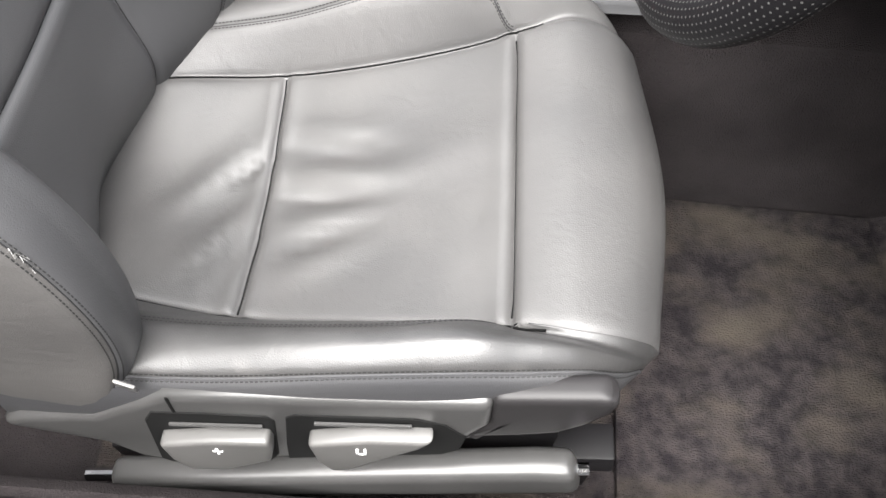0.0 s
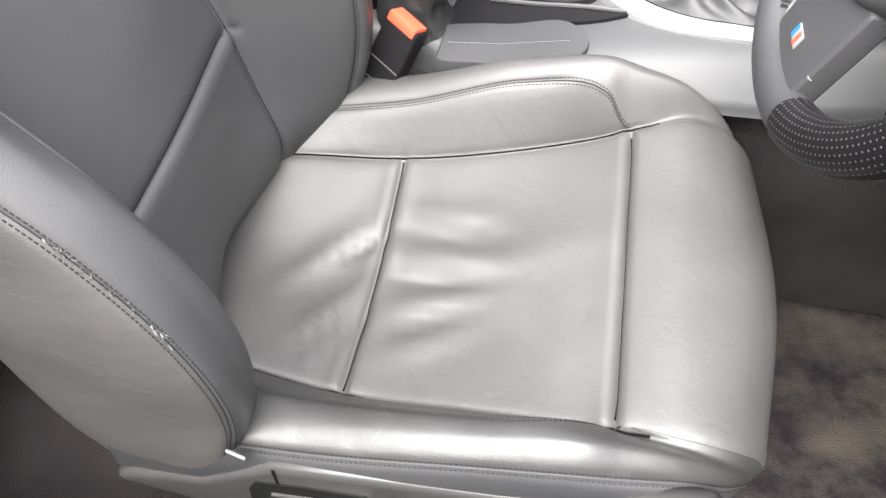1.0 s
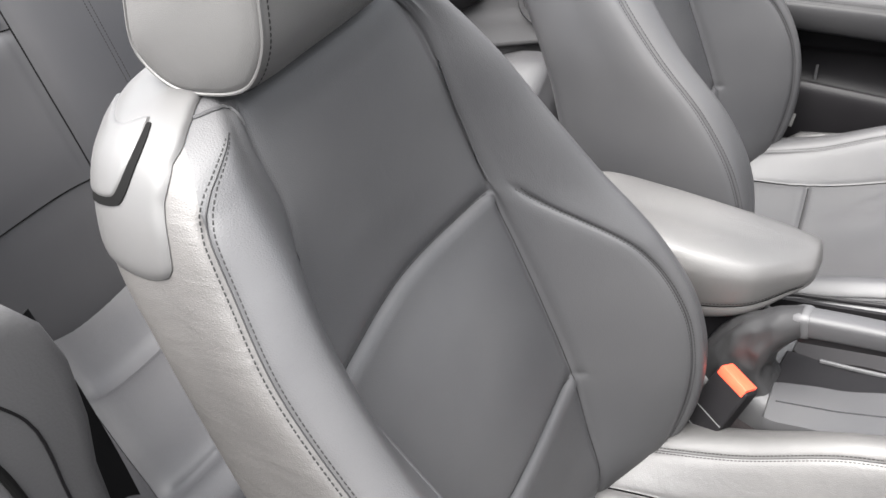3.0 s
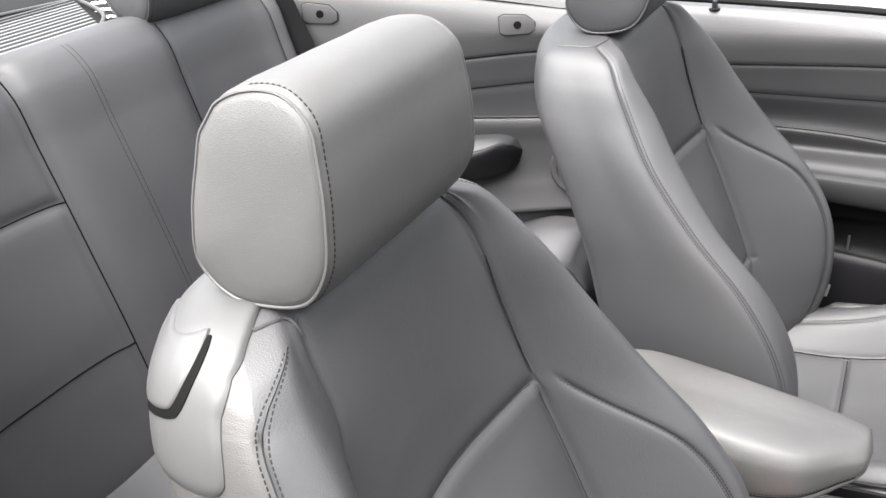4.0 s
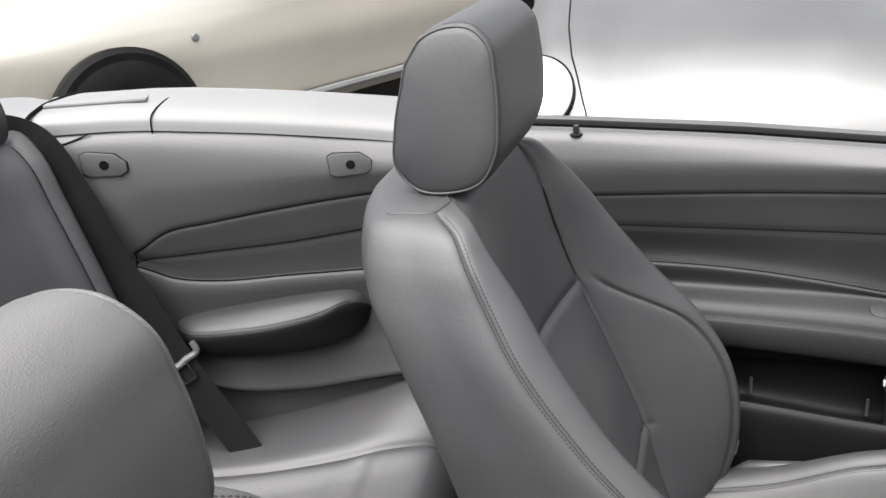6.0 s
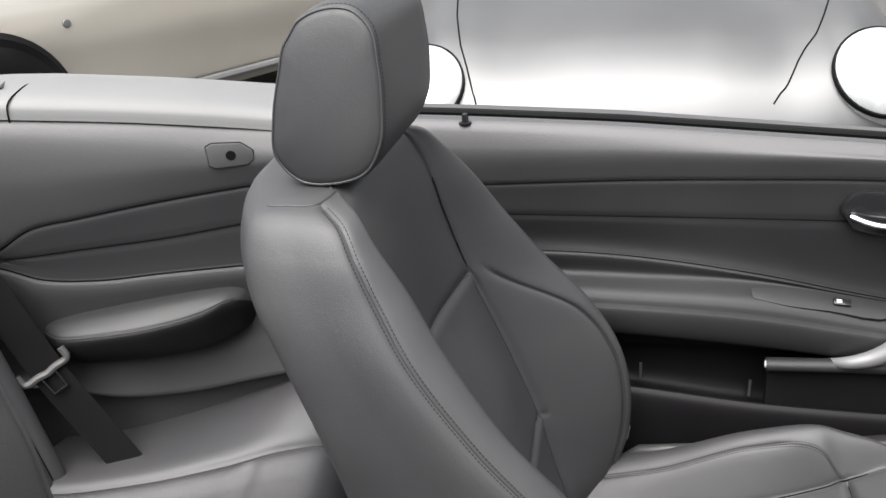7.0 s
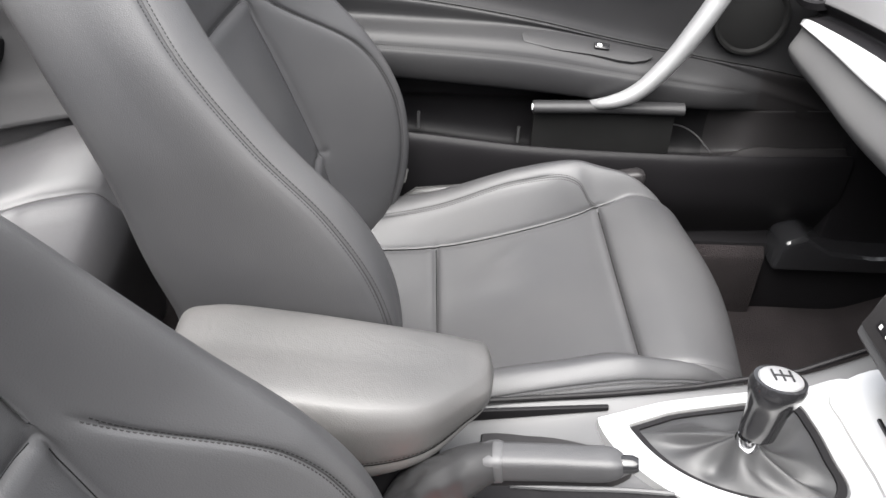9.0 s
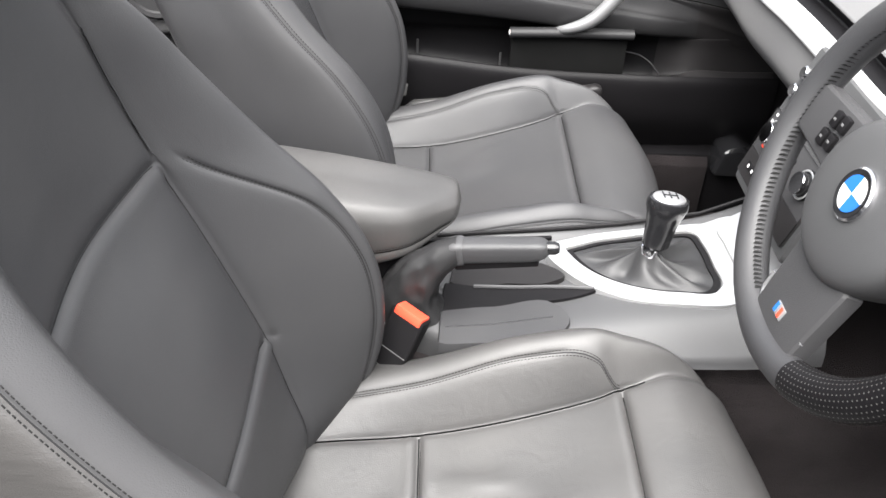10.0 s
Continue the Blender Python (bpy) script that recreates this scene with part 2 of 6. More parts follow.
class Skin:
    """A smooth sheet through a net of control points (stations, points, 3), with seams pressed in."""

    def __init__(self, ctrl, nu, nv, outward=None, pull=0.55, sharp=()):
        c = np.asarray(ctrl, float)
        V, U = c.shape[:2]
        nu = [nu] * (U - 1) if isinstance(nu, int) else nu
        nv = [nv] * (V - 1) if isinstance(nv, int) else nv
        self.ug, self.vg = spread(nu, pull), spread(nv, pull)

        def knots(chords):
            return np.append(0, np.cumsum(np.maximum(chords, 1e-4) ** 0.7))
        ku = knots(np.linalg.norm(np.diff(c, axis=1), axis=2).mean(0))
        kv = knots(np.linalg.norm(np.diff(c, axis=0), axis=2).mean(1))
        tu, tv = np.interp(self.ug, range(U), ku), np.interp(self.vg, range(V), kv)
        rows = np.array([cr(ku, c[v], tu, sharp) for v in range(V)])
        self.P = np.stack([cr(kv, rows[:, i], tv) for i in range(rows.shape[1])], axis=1)
        self.flip = False
        self.normals()
        if outward is not None:
            o = np.asarray(outward, float)
            if np.sum((self.P - o) * self.N) < 0:
                self.flip = True
                self.normals()

    def normals(self):
        du, dv = np.gradient(self.P, axis=1), np.gradient(self.P, axis=0)
        n = np.cross(du, dv)
        n /= np.maximum(np.linalg.norm(n, axis=2, keepdims=True), 1e-12)
        self.N = -n if self.flip else n

    def arc(self, axis):
        s = np.linalg.norm(np.diff(self.P, axis=axis), axis=2)
        pad = [(0, 0), (0, 0)]
        pad[axis] = (1, 0)
        return np.cumsum(np.pad(s, pad), axis=axis)

    def dist(self, kind, k, a, b, soft=0.25):
        """Distance in metres to the seam, and how much of it there is."""
        if kind == "u":
            s, g, line = self.arc(1), self.vg[:, None], self.ug
            s0 = np.array([np.interp(k, line, r) for r in s])[:, None]
        else:
            s, g, line = self.arc(0), self.ug[None, :], self.vg
            s0 = np.array([np.interp(k, line, r) for r in s.T])[None, :]
        on = np.clip((g - a) / soft + 0.5, 0, 1) * np.clip((b - g) / soft + 0.5, 0, 1)
        return np.abs(s - s0), on * np.ones_like(s), s - s0

    def press(self, seams):
        """seams: (kind, line, from, to, depth, width)."""
        move = np.zeros(self.P.shape[:2])
        for kind, k, a, b, depth, width in seams:
            d, on, _ = self.dist(kind, k, a, b)
            move = np.minimum(move, -depth * on * np.exp(-(d / width) ** 1.3))
        self.P = self.P + self.N * move[..., None]
        self.normals()

    def shift(self, amount):
        self.P = self.P + self.N * amount[..., None]
        self.normals()

    def line(self, kind, k, a, b, off=0.0):
        """Points and normals along a seam, off metres beside it."""
        pts, nor = [], []
        if kind == "u":
            s = self.arc(1)
            for i, v in enumerate(self.vg):
                if a <= v <= b:
                    t = np.interp(k(v) if callable(k) else k, self.ug, s[i]) + off
                    pts.append([np.interp(t, s[i], self.P[i, :, j]) for j in range(3)])
                    nor.append([np.interp(t, s[i], self.N[i, :, j]) for j in range(3)])
        else:
            s = self.arc(0)
            for i, u in enumerate(self.ug):
                if a <= u <= b:
                    t = np.interp(k(u) if callable(k) else k, self.vg, s[:, i]) + off
                    pts.append([np.interp(t, s[:, i], self.P[:, i, j]) for j in range(3)])
                    nor.append([np.interp(t, s[:, i], self.N[:, i, j]) for j in range(3)])
        return np.array(pts), np.array(nor)

    def shell(self, u0, u1, v0, v1, lift, thick=0.006, nu=16, nv=16, fall=0.75, sharp=8, form=None):
        """A thin moulding that follows a patch of the skin, lifted off it, with rounded corners; form(b, a) may bend its outline."""
        bm = bmesh.new()

        def spot(u, v, up):
            row = []
            for src in (self.P, self.N):
                cols = np.array([[np.interp(u, self.ug, src[i, :, j]) for j in range(3)] for i in range(len(self.vg))])
                row.append(np.array([np.interp(v, self.vg, cols[:, j]) for j in range(3)]))
            return row[0] + row[1] / np.linalg.norm(row[1]) * up
        top, low = [], []
        for i in range(nv + 1):
            a = -1 + 2 * i / nv
            for j in range(nu + 1):
                b = -1 + 2 * j / nu
                sa, sb = a * math.sqrt(max(0, 1 - 0.16 * b ** 6)), b * math.sqrt(max(0, 1 - 0.16 * a ** 6))
                edge = max(abs(a), abs(b))
                u, v = (u0 + u1) / 2 + sb * (u1 - u0) / 2, (v0 + v1) / 2 + sa * (v1 - v0) / 2
                u, v = form(sb, sa) if form else (u, v)
                top.append(bm.verts.new(spot(u, v, lift * (1 - fall * edge ** sharp))))
                if edge > 0.999:
                    low.append((i, j, bm.verts.new(spot(u, v, lift - thick))))
        W = nu + 1
        for i in range(nv):
            for j in range(nu):
                bm.faces.new((top[i * W + j], top[i * W + j + 1], top[(i + 1) * W + j + 1], top[(i + 1) * W + j]))
        ring = {(i, j): v for i, j, v in low}
        path = [(0, j) for j in range(nu)] + [(i, nu) for i in range(nv)] + [(nv, nu - j) for j in range(nu)] + [(nv - i, 0) for i in range(nv)]
        for k, key in enumerate(path):
            nxt = path[(k + 1) % len(path)]
            bm.faces.new((top[key[0] * W + key[1]], ring[key], ring[nxt], top[nxt[0] * W + nxt[1]]))
        return bm

    def split(self, rules, parent, rest=None):
        """rules: (name, u0, u1, v0, v1, material, label). Each patch becomes a part; rest: (name, material, label)."""
        nv, nu = self.P.shape[:2]
        uc, vc = (self.ug[:-1] + self.ug[1:]) / 2, (self.vg[:-1] + self.vg[1:]) / 2
        owner = np.full((nv - 1, nu - 1), -1)
        for r in range(len(rules) - 1, -1, -1):
            _, u0, u1, v0, v1 = rules[r][:5]
            owner[np.ix_((vc >= v0) & (vc <= v1), (uc >= u0) & (uc <= u1))] = r
        todo = [(r, *rules[r][:1], *rules[r][5:]) for r in range(len(rules))]
        if rest:
            todo.append((-1, *rest))
        made = []
        for r, name, material, label in todo:
            cells = np.argwhere(owner == r)
            if not len(cells):
                continue
            used, verts, nors, faces = {}, [], [], []
            for i, j in cells:
                quad = []
                for key in ((i, j), (i, j + 1), (i + 1, j + 1), (i + 1, j)):
                    if key not in used:
                        used[key] = len(verts)
                        verts.append(self.P[key])
                        nors.append(self.N[key])
                    quad.append(used[key])
                faces.append(quad[::-1] if self.flip else quad)
            made.append(part(name, mesh_from(name, verts, faces, nors), material, parent, label))
        return made


def stitches(pts, nor, pitch=0.0043, length=0.0031, w=0.00055, rise=0.0006):
    """Verts and faces of thread dashes along a line."""
    pts = np.asarray(pts)
    s = np.append(0, np.cumsum(np.linalg.norm(np.diff(pts, axis=0), axis=1)))
    out_v, out_f = [], []
    k = 0.0
    while k + length < s[-1]:
        a = np.array([np.interp(k, s, pts[:, j]) for j in range(3)])
        b = np.array([np.interp(k + length, s, pts[:, j]) for j in range(3)])
        n = np.array([np.interp(k + length / 2, s, nor[:, j]) for j in range(3)])
        n /= np.linalg.norm(n) + 1e-12
        side = np.cross(b - a, n)
        side *= w / (np.linalg.norm(side) + 1e-12)
        o = len(out_v)
        m = (a + b) / 2
        out_v += [a + side, a - side, b - side, b + side, m + side * 0.6 + n * rise, m - side * 0.6 + n * rise]
        out_f += [(o, o + 4, o + 5, o + 1), (o + 1, o + 5, o + 2), (o + 2, o + 5, o + 4, o + 3), (o + 3, o + 4, o)]
        k += pitch
    return out_v, out_f


def thread(parent, lines, name="stitching"):
    V, F = [], []
    for p, n in lines:
        v, f = stitches(p, n)
        F += [tuple(i + len(V) for i in q) for q in f]
        V += v
    ob = part(name, mesh_from(name, V, F), THREAD, parent, "fine dark double stitching")
    ob["kind"] = "stuff"
    return ob


def tube_geo(pts, r, seg=10, closed=False, caps=True, flat=1.0):
    """A round bar along points; r may vary; flat squeezes it along its second axis."""
    pts = [Vector(p) for p in pts]
    n = len(pts)
    rs = [r] * n if isinstance(r, (int, float)) else list(r)
    bm = bmesh.new()
    rings = []
    up = None
    for i, p in enumerate(pts):
        t = (pts[(i + 1) % n] - pts[i - 1]) if closed else (pts[min(i + 1, n - 1)] - pts[max(i - 1, 0)])
        t.normalize()
        if up is None:
            up = Vector((0, 0, 1)) if abs(t.z) < 0.9 else Vector((0, 1, 0))
        a = t.cross(up).normalized()
        up = a.cross(t).normalized()
        rings.append([bm.verts.new(p + a * rs[i] * math.cos(2 * math.pi * k / seg) + up * rs[i] * flat * math.sin(2 * math.pi * k / seg)) for k in range(seg)])
    for i in range(n if closed else n - 1):
        A, B = rings[i], rings[(i + 1) % n]
        for k in range(seg):
            bm.faces.new((A[k], A[(k + 1) % seg], B[(k + 1) % seg], B[k]))
    if caps and not closed:
        bm.faces.new(rings[0]), bm.faces.new(rings[-1])
    return bm


def grip_geo(pts, half_w, half_h, seg=24):
    """A rounded-square bar along points, upright, with its own half width and height at each."""
    pts = [Vector(p) for p in pts]
    bm = bmesh.new()
    rings = []
    for i, p in enumerate(pts):
        t = (pts[min(i + 1, len(pts) - 1)] - pts[max(i - 1, 0)]).normalized()
        a = t.cross(Vector((0, 0, 1))).normalized()
        up = a.cross(t).normalized()
        ring = []
        for k in range(seg):
            c, d = math.cos(2 * math.pi * k / seg), math.sin(2 * math.pi * k / seg)
            ring.append(bm.verts.new(p + a * half_w[i] * math.copysign(abs(c) ** 0.55, c) + up * half_h[i] * math.copysign(abs(d) ** 0.55, d)))
        rings.append(ring)
    for A, B in zip(rings, rings[1:]):
        for k in range(seg):
            bm.faces.new((A[k], A[(k + 1) % seg], B[(k + 1) % seg], B[k]))
    bm.faces.new(rings[0]), bm.faces.new(rings[-1])
    return bm


def smooth_line(pts, n=8, closed=False):
    pts = np.asarray(pts, float)
    if closed:
        pts = np.vstack([pts[-2:], pts, pts[:2]])
    k = np.append(0, np.cumsum(np.linalg.norm(np.diff(pts, axis=0), axis=1) + 1e-6))
    if closed:
        ts = np.concatenate([np.linspace(k[i], k[i + 1], n, endpoint=False) for i in range(2, len(k) - 3 + 0)])
    else:
        ts = np.append(np.concatenate([np.linspace(k[i], k[i + 1], n, endpoint=False) for i in range(len(k) - 1)]), k[-1])
    return cr(k, pts, ts)


def box_geo(lo, hi, bevel=0.004, seg=2):
    bm = bmesh.new()
    bmesh.ops.create_cube(bm, size=1)
    lo, hi = Vector(lo), Vector(hi)
    for v in bm.verts:
        v.co = Vector([lo[i] + (v.co[i] + 0.5) * (hi[i] - lo[i]) for i in range(3)])
    if bevel:
        bmesh.ops.bevel(bm, geom=bm.edges[:], offset=bevel, segments=seg, profile=0.6, affect="EDGES")
    return bm


def prism_geo(outline, lo, hi, axis="z", bevel=0.003, seg=2):
    """An outline of 2D points pushed out along an axis, with rounded edges."""
    bm = bmesh.new()
    place = {"z": lambda a, b, c: (a, b, c), "y": lambda a, b, c: (a, c, b), "x": lambda a, b, c: (c, a, b)}[axis]
    bot = [bm.verts.new(place(a, b, lo)) for a, b in outline]
    top = [bm.verts.new(place(a, b, hi)) for a, b in outline]
    n = len(outline)
    bm.faces.new(bot), bm.faces.new(top)
    for i in range(n):
        bm.faces.new((bot[i], bot[(i + 1) % n], top[(i + 1) % n], top[i]))
    bmesh.ops.recalc_face_normals(bm, faces=bm.faces[:])
    if bevel:
        rim = [e for e in bm.edges if e.calc_face_angle(0) > 0.6]
        bmesh.ops.bevel(bm, geom=rim, offset=bevel, segments=seg, profile=0.6, affect="EDGES")
    return bm


def turn(bm, m):
    bmesh.ops.transform(bm, matrix=m, verts=bm.verts[:])
    return bm


def lathe_geo(profile, seg=32):
    """A shape turned round z from (radius, height) points."""
    bm = bmesh.new()
    rings = []
    for r, z in profile:
        rings.append([bm.verts.new((max(r, 1e-4) * math.cos(2 * math.pi * k / seg), max(r, 1e-4) * math.sin(2 * math.pi * k / seg), z)) for k in range(seg)])
    for A, B in zip(rings, rings[1:]):
        for k in range(seg):
            bm.faces.new((A[k], A[(k + 1) % seg], B[(k + 1) % seg], B[k]))
    bm.faces.new(rings[0]), bm.faces.new(rings[-1])
    return bm


def along(z_axis, origin, x_axis=(1, 0, 0)):
    """A pose whose z points along z_axis."""
    z = Vector(z_axis).normalized()
    x = Vector(x_axis)
    x = (x - z * x.dot(z)).normalized()
    y = z.cross(x)
    m = Matrix((x, y, z)).transposed().to_4x4()
    m.translation = origin
    return m


# ---- front seats ----
rng = random.Random(5)

def mirrored(row):
    """Half a section, from its middle out, made whole."""
    return [(x, -y, z) for x, y, z in row[:0:-1]] + list(row)


def at_x(x, *yz):
    return [(x, y, z) for y, z in yz]


CUSHION = [
    at_x(-0.340, (0, 0.364), (0.128, 0.396), (0.168, 0.440), (0.200, 0.450), (0.234, 0.438), (0.246, 0.385), (0.243, 0.335)),
    at_x(-0.275, (0, 0.371), (0.136, 0.402), (0.180, 0.452), (0.208, 0.461), (0.240, 0.448), (0.250, 0.392), (0.243, 0.340)),
    at_x(-0.145, (0, 0.382), (0.152, 0.402), (0.192, 0.470), (0.217, 0.480), (0.243, 0.466), (0.251, 0.412), (0.244, 0.360)),
    at_x(-0.020, (0, 0.415), (0.161, 0.430), (0.200, 0.503), (0.223, 0.513), (0.244, 0.498), (0.251, 0.448), (0.243, 0.385)),
    at_x(0.072, (0, 0.453), (0.171, 0.459), (0.194, 0.511), (0.218, 0.529), (0.241, 0.512), (0.249, 0.463), (0.240, 0.402)),
    at_x(0.103, (0, 0.470), (0.176, 0.473), (0.183, 0.482), (0.211, 0.522), (0.237, 0.509), (0.245, 0.466), (0.238, 0.405)),
    at_x(0.160, (0, 0.491), (0.186, 0.492), (0.193, 0.489), (0.209, 0.508), (0.226, 0.497), (0.236, 0.462), (0.230, 0.405)),
    [(0.222, 0, 0.484), (0.209, 0.185, 0.479), (0.205, 0.1915, 0.472), (0.204, 0.202, 0.476), (0.199, 0.213, 0.469), (0.193, 0.222, 0.440), (0.190, 0.219, 0.400)],
    [(0.254, 0, 0.452), (0.237, 0.177, 0.448), (0.230, 0.183, 0.440), (0.226, 0.189, 0.442), (0.221, 0.195, 0.440), (0.210, 0.200, 0.415), (0.206, 0.197, 0.392)],
    [(0.258, 0, 0.405), (0.238, 0.168, 0.405), (0.232, 0.172, 0.400), (0.227, 0.178, 0.404), (0.221, 0.184, 0.401), (0.213, 0.188, 0.393), (0.210, 0.186, 0.382)],
    [(0.232, 0, 0.355), (0.212, 0.150, 0.355), (0.210, 0.160, 0.355), (0.206, 0.168, 0.355), (0.200, 0.172, 0.355), (0.196, 0.176, 0.355), (0.193, 0.176, 0.355)],
]


def back_row(z, x0, p1, p2, p3, p4, p6, zs=0.0):
    (y1, x1), (y2, x2), (y3, x3), (y4, x4), (y6, x6) = p1, p2, p3, p4, p6
    return [(x0, 0, z), (x1, y1, z), (x2, y2, z - zs * 0.3), (x3, y3, z - zs * 0.6), (x4, y4, z - zs),
            ((x4 + x6) / 2, (y4 * 0.55 + y6 * 0.45) + 0.007, z - zs), (x6, y6, z - zs), (x6 - 0.028, y6 - 0.06, z - zs * 0.5), (x6 - 0.034, 0, z)]


BACKREST = [
    back_row(0.300, -0.335, (0.120, -0.310), (0.170, -0.290), (0.205, -0.278), (0.235, -0.285), (0.220, -0.360)),
    back_row(0.360, -0.325, (0.122, -0.295), (0.183, -0.258), (0.215, -0.243), (0.242, -0.250), (0.230, -0.385)),
    back_row(0.430, -0.300, (0.125, -0.278), (0.196, -0.224), (0.221, -0.213), (0.248, -0.222), (0.236, -0.402)),
    back_row(0.500, -0.302, (0.132, -0.297), (0.203, -0.206), (0.226, -0.195), (0.250, -0.204), (0.237, -0.412)),
    back_row(0.574, -0.315, (0.139, -0.319), (0.205, -0.203), (0.227, -0.195), (0.252, -0.203), (0.235, -0.423)),
    back_row(0.650, -0.343, (0.142, -0.348), (0.204, -0.221), (0.223, -0.213), (0.248, -0.226), (0.233, -0.447)),
    back_row(0.720, -0.380, (0.145, -0.377), (0.195, -0.270), (0.215, -0.252), (0.241, -0.270), (0.228, -0.465)),
    back_row(0.793, -0.424, (0.147, -0.408), (0.160, -0.386), (0.203, -0.316), (0.232, -0.336), (0.222, -0.491)),
    back_row(0.870, -0.440, (0.142, -0.434), (0.150, -0.423), (0.190, -0.370), (0.217, -0.396), (0.205, -0.528)),
    back_row(0.930, -0.452, (0.135, -0.449), (0.1425, -0.4405), (0.176, -0.405), (0.199, -0.428), (0.190, -0.553), 0.006),
    back_row(0.972, -0.462, (0.127, -0.463), (0.139, -0.452), (0.160, -0.436), (0.182, -0.450), (0.174, -0.562), 0.007),
    back_row(1.000, -0.474, (0.114, -0.476), (0.124, -0.470), (0.141, -0.458), (0.162, -0.467), (0.156, -0.562), 0.008),
    back_row(1.013, -0.498, (0.090, -0.500), (0.097, -0.497), (0.108, -0.492), (0.128, -0.500), (0.130, -0.553), 0.006),
    back_row(1.014, -0.512, (0.030, -0.513), (0.034, -0.514), (0.038, -0.515), (0.042, -0.518), (0.044, -0.540)),
]

HEADREST = [(-0.512, 1.153), (-0.485, 1.164), (-0.453, 1.162), (-0.437, 1.148), (-0.431, 1.118), (-0.430, 1.080), (-0.435, 1.046), (-0.452, 1.021), (-0.488, 1.010), (-0.526, 1.013), (-0.548, 1.034), (-0.546, 1.071), (-0.535, 1.110), (-0.525, 1.138)]


def headrest(seat, outline, half, yc, hide, swell=1.02):
    """A rounded cushion lofted across y, with piped and stitched side panels."""
    loop = smooth_line([(x, 0, z) for x, z in outline], 7, closed=True)[:, [0, 2]]
    mid = loop.mean(0)
    span = (loop[:, 1].max() - loop[:, 1].min()) / 2
    fr = np.array([1.0, 0.975, 0.92, 0.70, 0.37, 0, -0.37, -0.70, -0.92, -0.975, -1.0]) * -half
    sc = np.array([0.945, 0.972, 0.988, 1.003, swell, swell + 0.004, swell, 1.003, 0.988, 0.972, 0.945])
    n = len(loop)

    def taper(c):
        return 1.01 - 0.13 * max(0, (c - mid[1] + span) / (2 * span)) ** 1.7
    V, F = [], []
    for y, s in zip(fr, sc):
        V += [(a, yc + y * taper(c), c) for a, c in mid + (loop - mid) * s]
    for i in range(len(fr) - 1):
        for k in range(n):
            a, b = i * n + k, i * n + (k + 1) % n
            F.append((a, b, b + n, a + n))
    head = part("headrest", mesh_from("headrest", V, F), hide, seat)
    for side in (-1, 1):
        v, f = [], []
        rings = [(0.947, 0.992), (0.932, 1.006), (0.87, 1.028), (0.68, 1.052), (0.44, 1.066), (0.2, 1.072), (0.06, 1.074), (0.004, 1.0745)]
        for s, y in rings:
            v += [(a, yc + side * half * y * taper(c), c) for a, c in mid + (loop - mid) * s]
        for i in range(len(rings) - 1):
            for k in range(n):
                a, b = i * n + k, i * n + (k + 1) % n
                f.append((a, b, b + n, a + n) if side < 0 else (a + n, b + n, b, a))
        o = (len(rings) - 1) * n
        f.append(tuple(range(o, o + n)) if side < 0 else tuple(range(o + n - 1, o - 1, -1)))
        part("side_panel", mesh_from("side_panel", v, f), hide, head)
        pts = [(a, yc + side * half * 1.002 * taper(c), c) for a, c in mid + (loop - mid) * 0.951]
        part("piping", tube_geo(pts, 0.0013, 6, closed=True), hide, head)
        rim = mid + (loop - mid) * 0.9835
        V2 = np.array([(a, yc + side * half * 0.945 * taper(c), c) for a, c in rim])
        N2 = np.array([(a - mid[0], 0, c - mid[1]) for a, c in loop])
        N2 /= np.linalg.norm(N2, axis=1, keepdims=True)
        if side < 0:
            thread(head, [(V2[n // 12:], N2[n // 12:])])
    return head


def wrinkles(skin, humps):
    """humps: (x, y, length, width, angle, height) of the folds in a used cover."""
    P = skin.P
    amount = np.zeros(P.shape[:2])
    up = np.clip(skin.N[..., 2], 0, 1)
    for x, y, ln, w, ang, h in humps:
        c, s = math.cos(radians(ang)), math.sin(radians(ang))
        a, b = (P[..., 0] - x) * c + (P[..., 1] - y) * s, -(P[..., 0] - x) * s + (P[..., 1] - y) * c
        amount += 1.9 * h * np.exp(-(a / ln) ** 2 - (b / w) ** 2) * up
    skin.shift(amount)


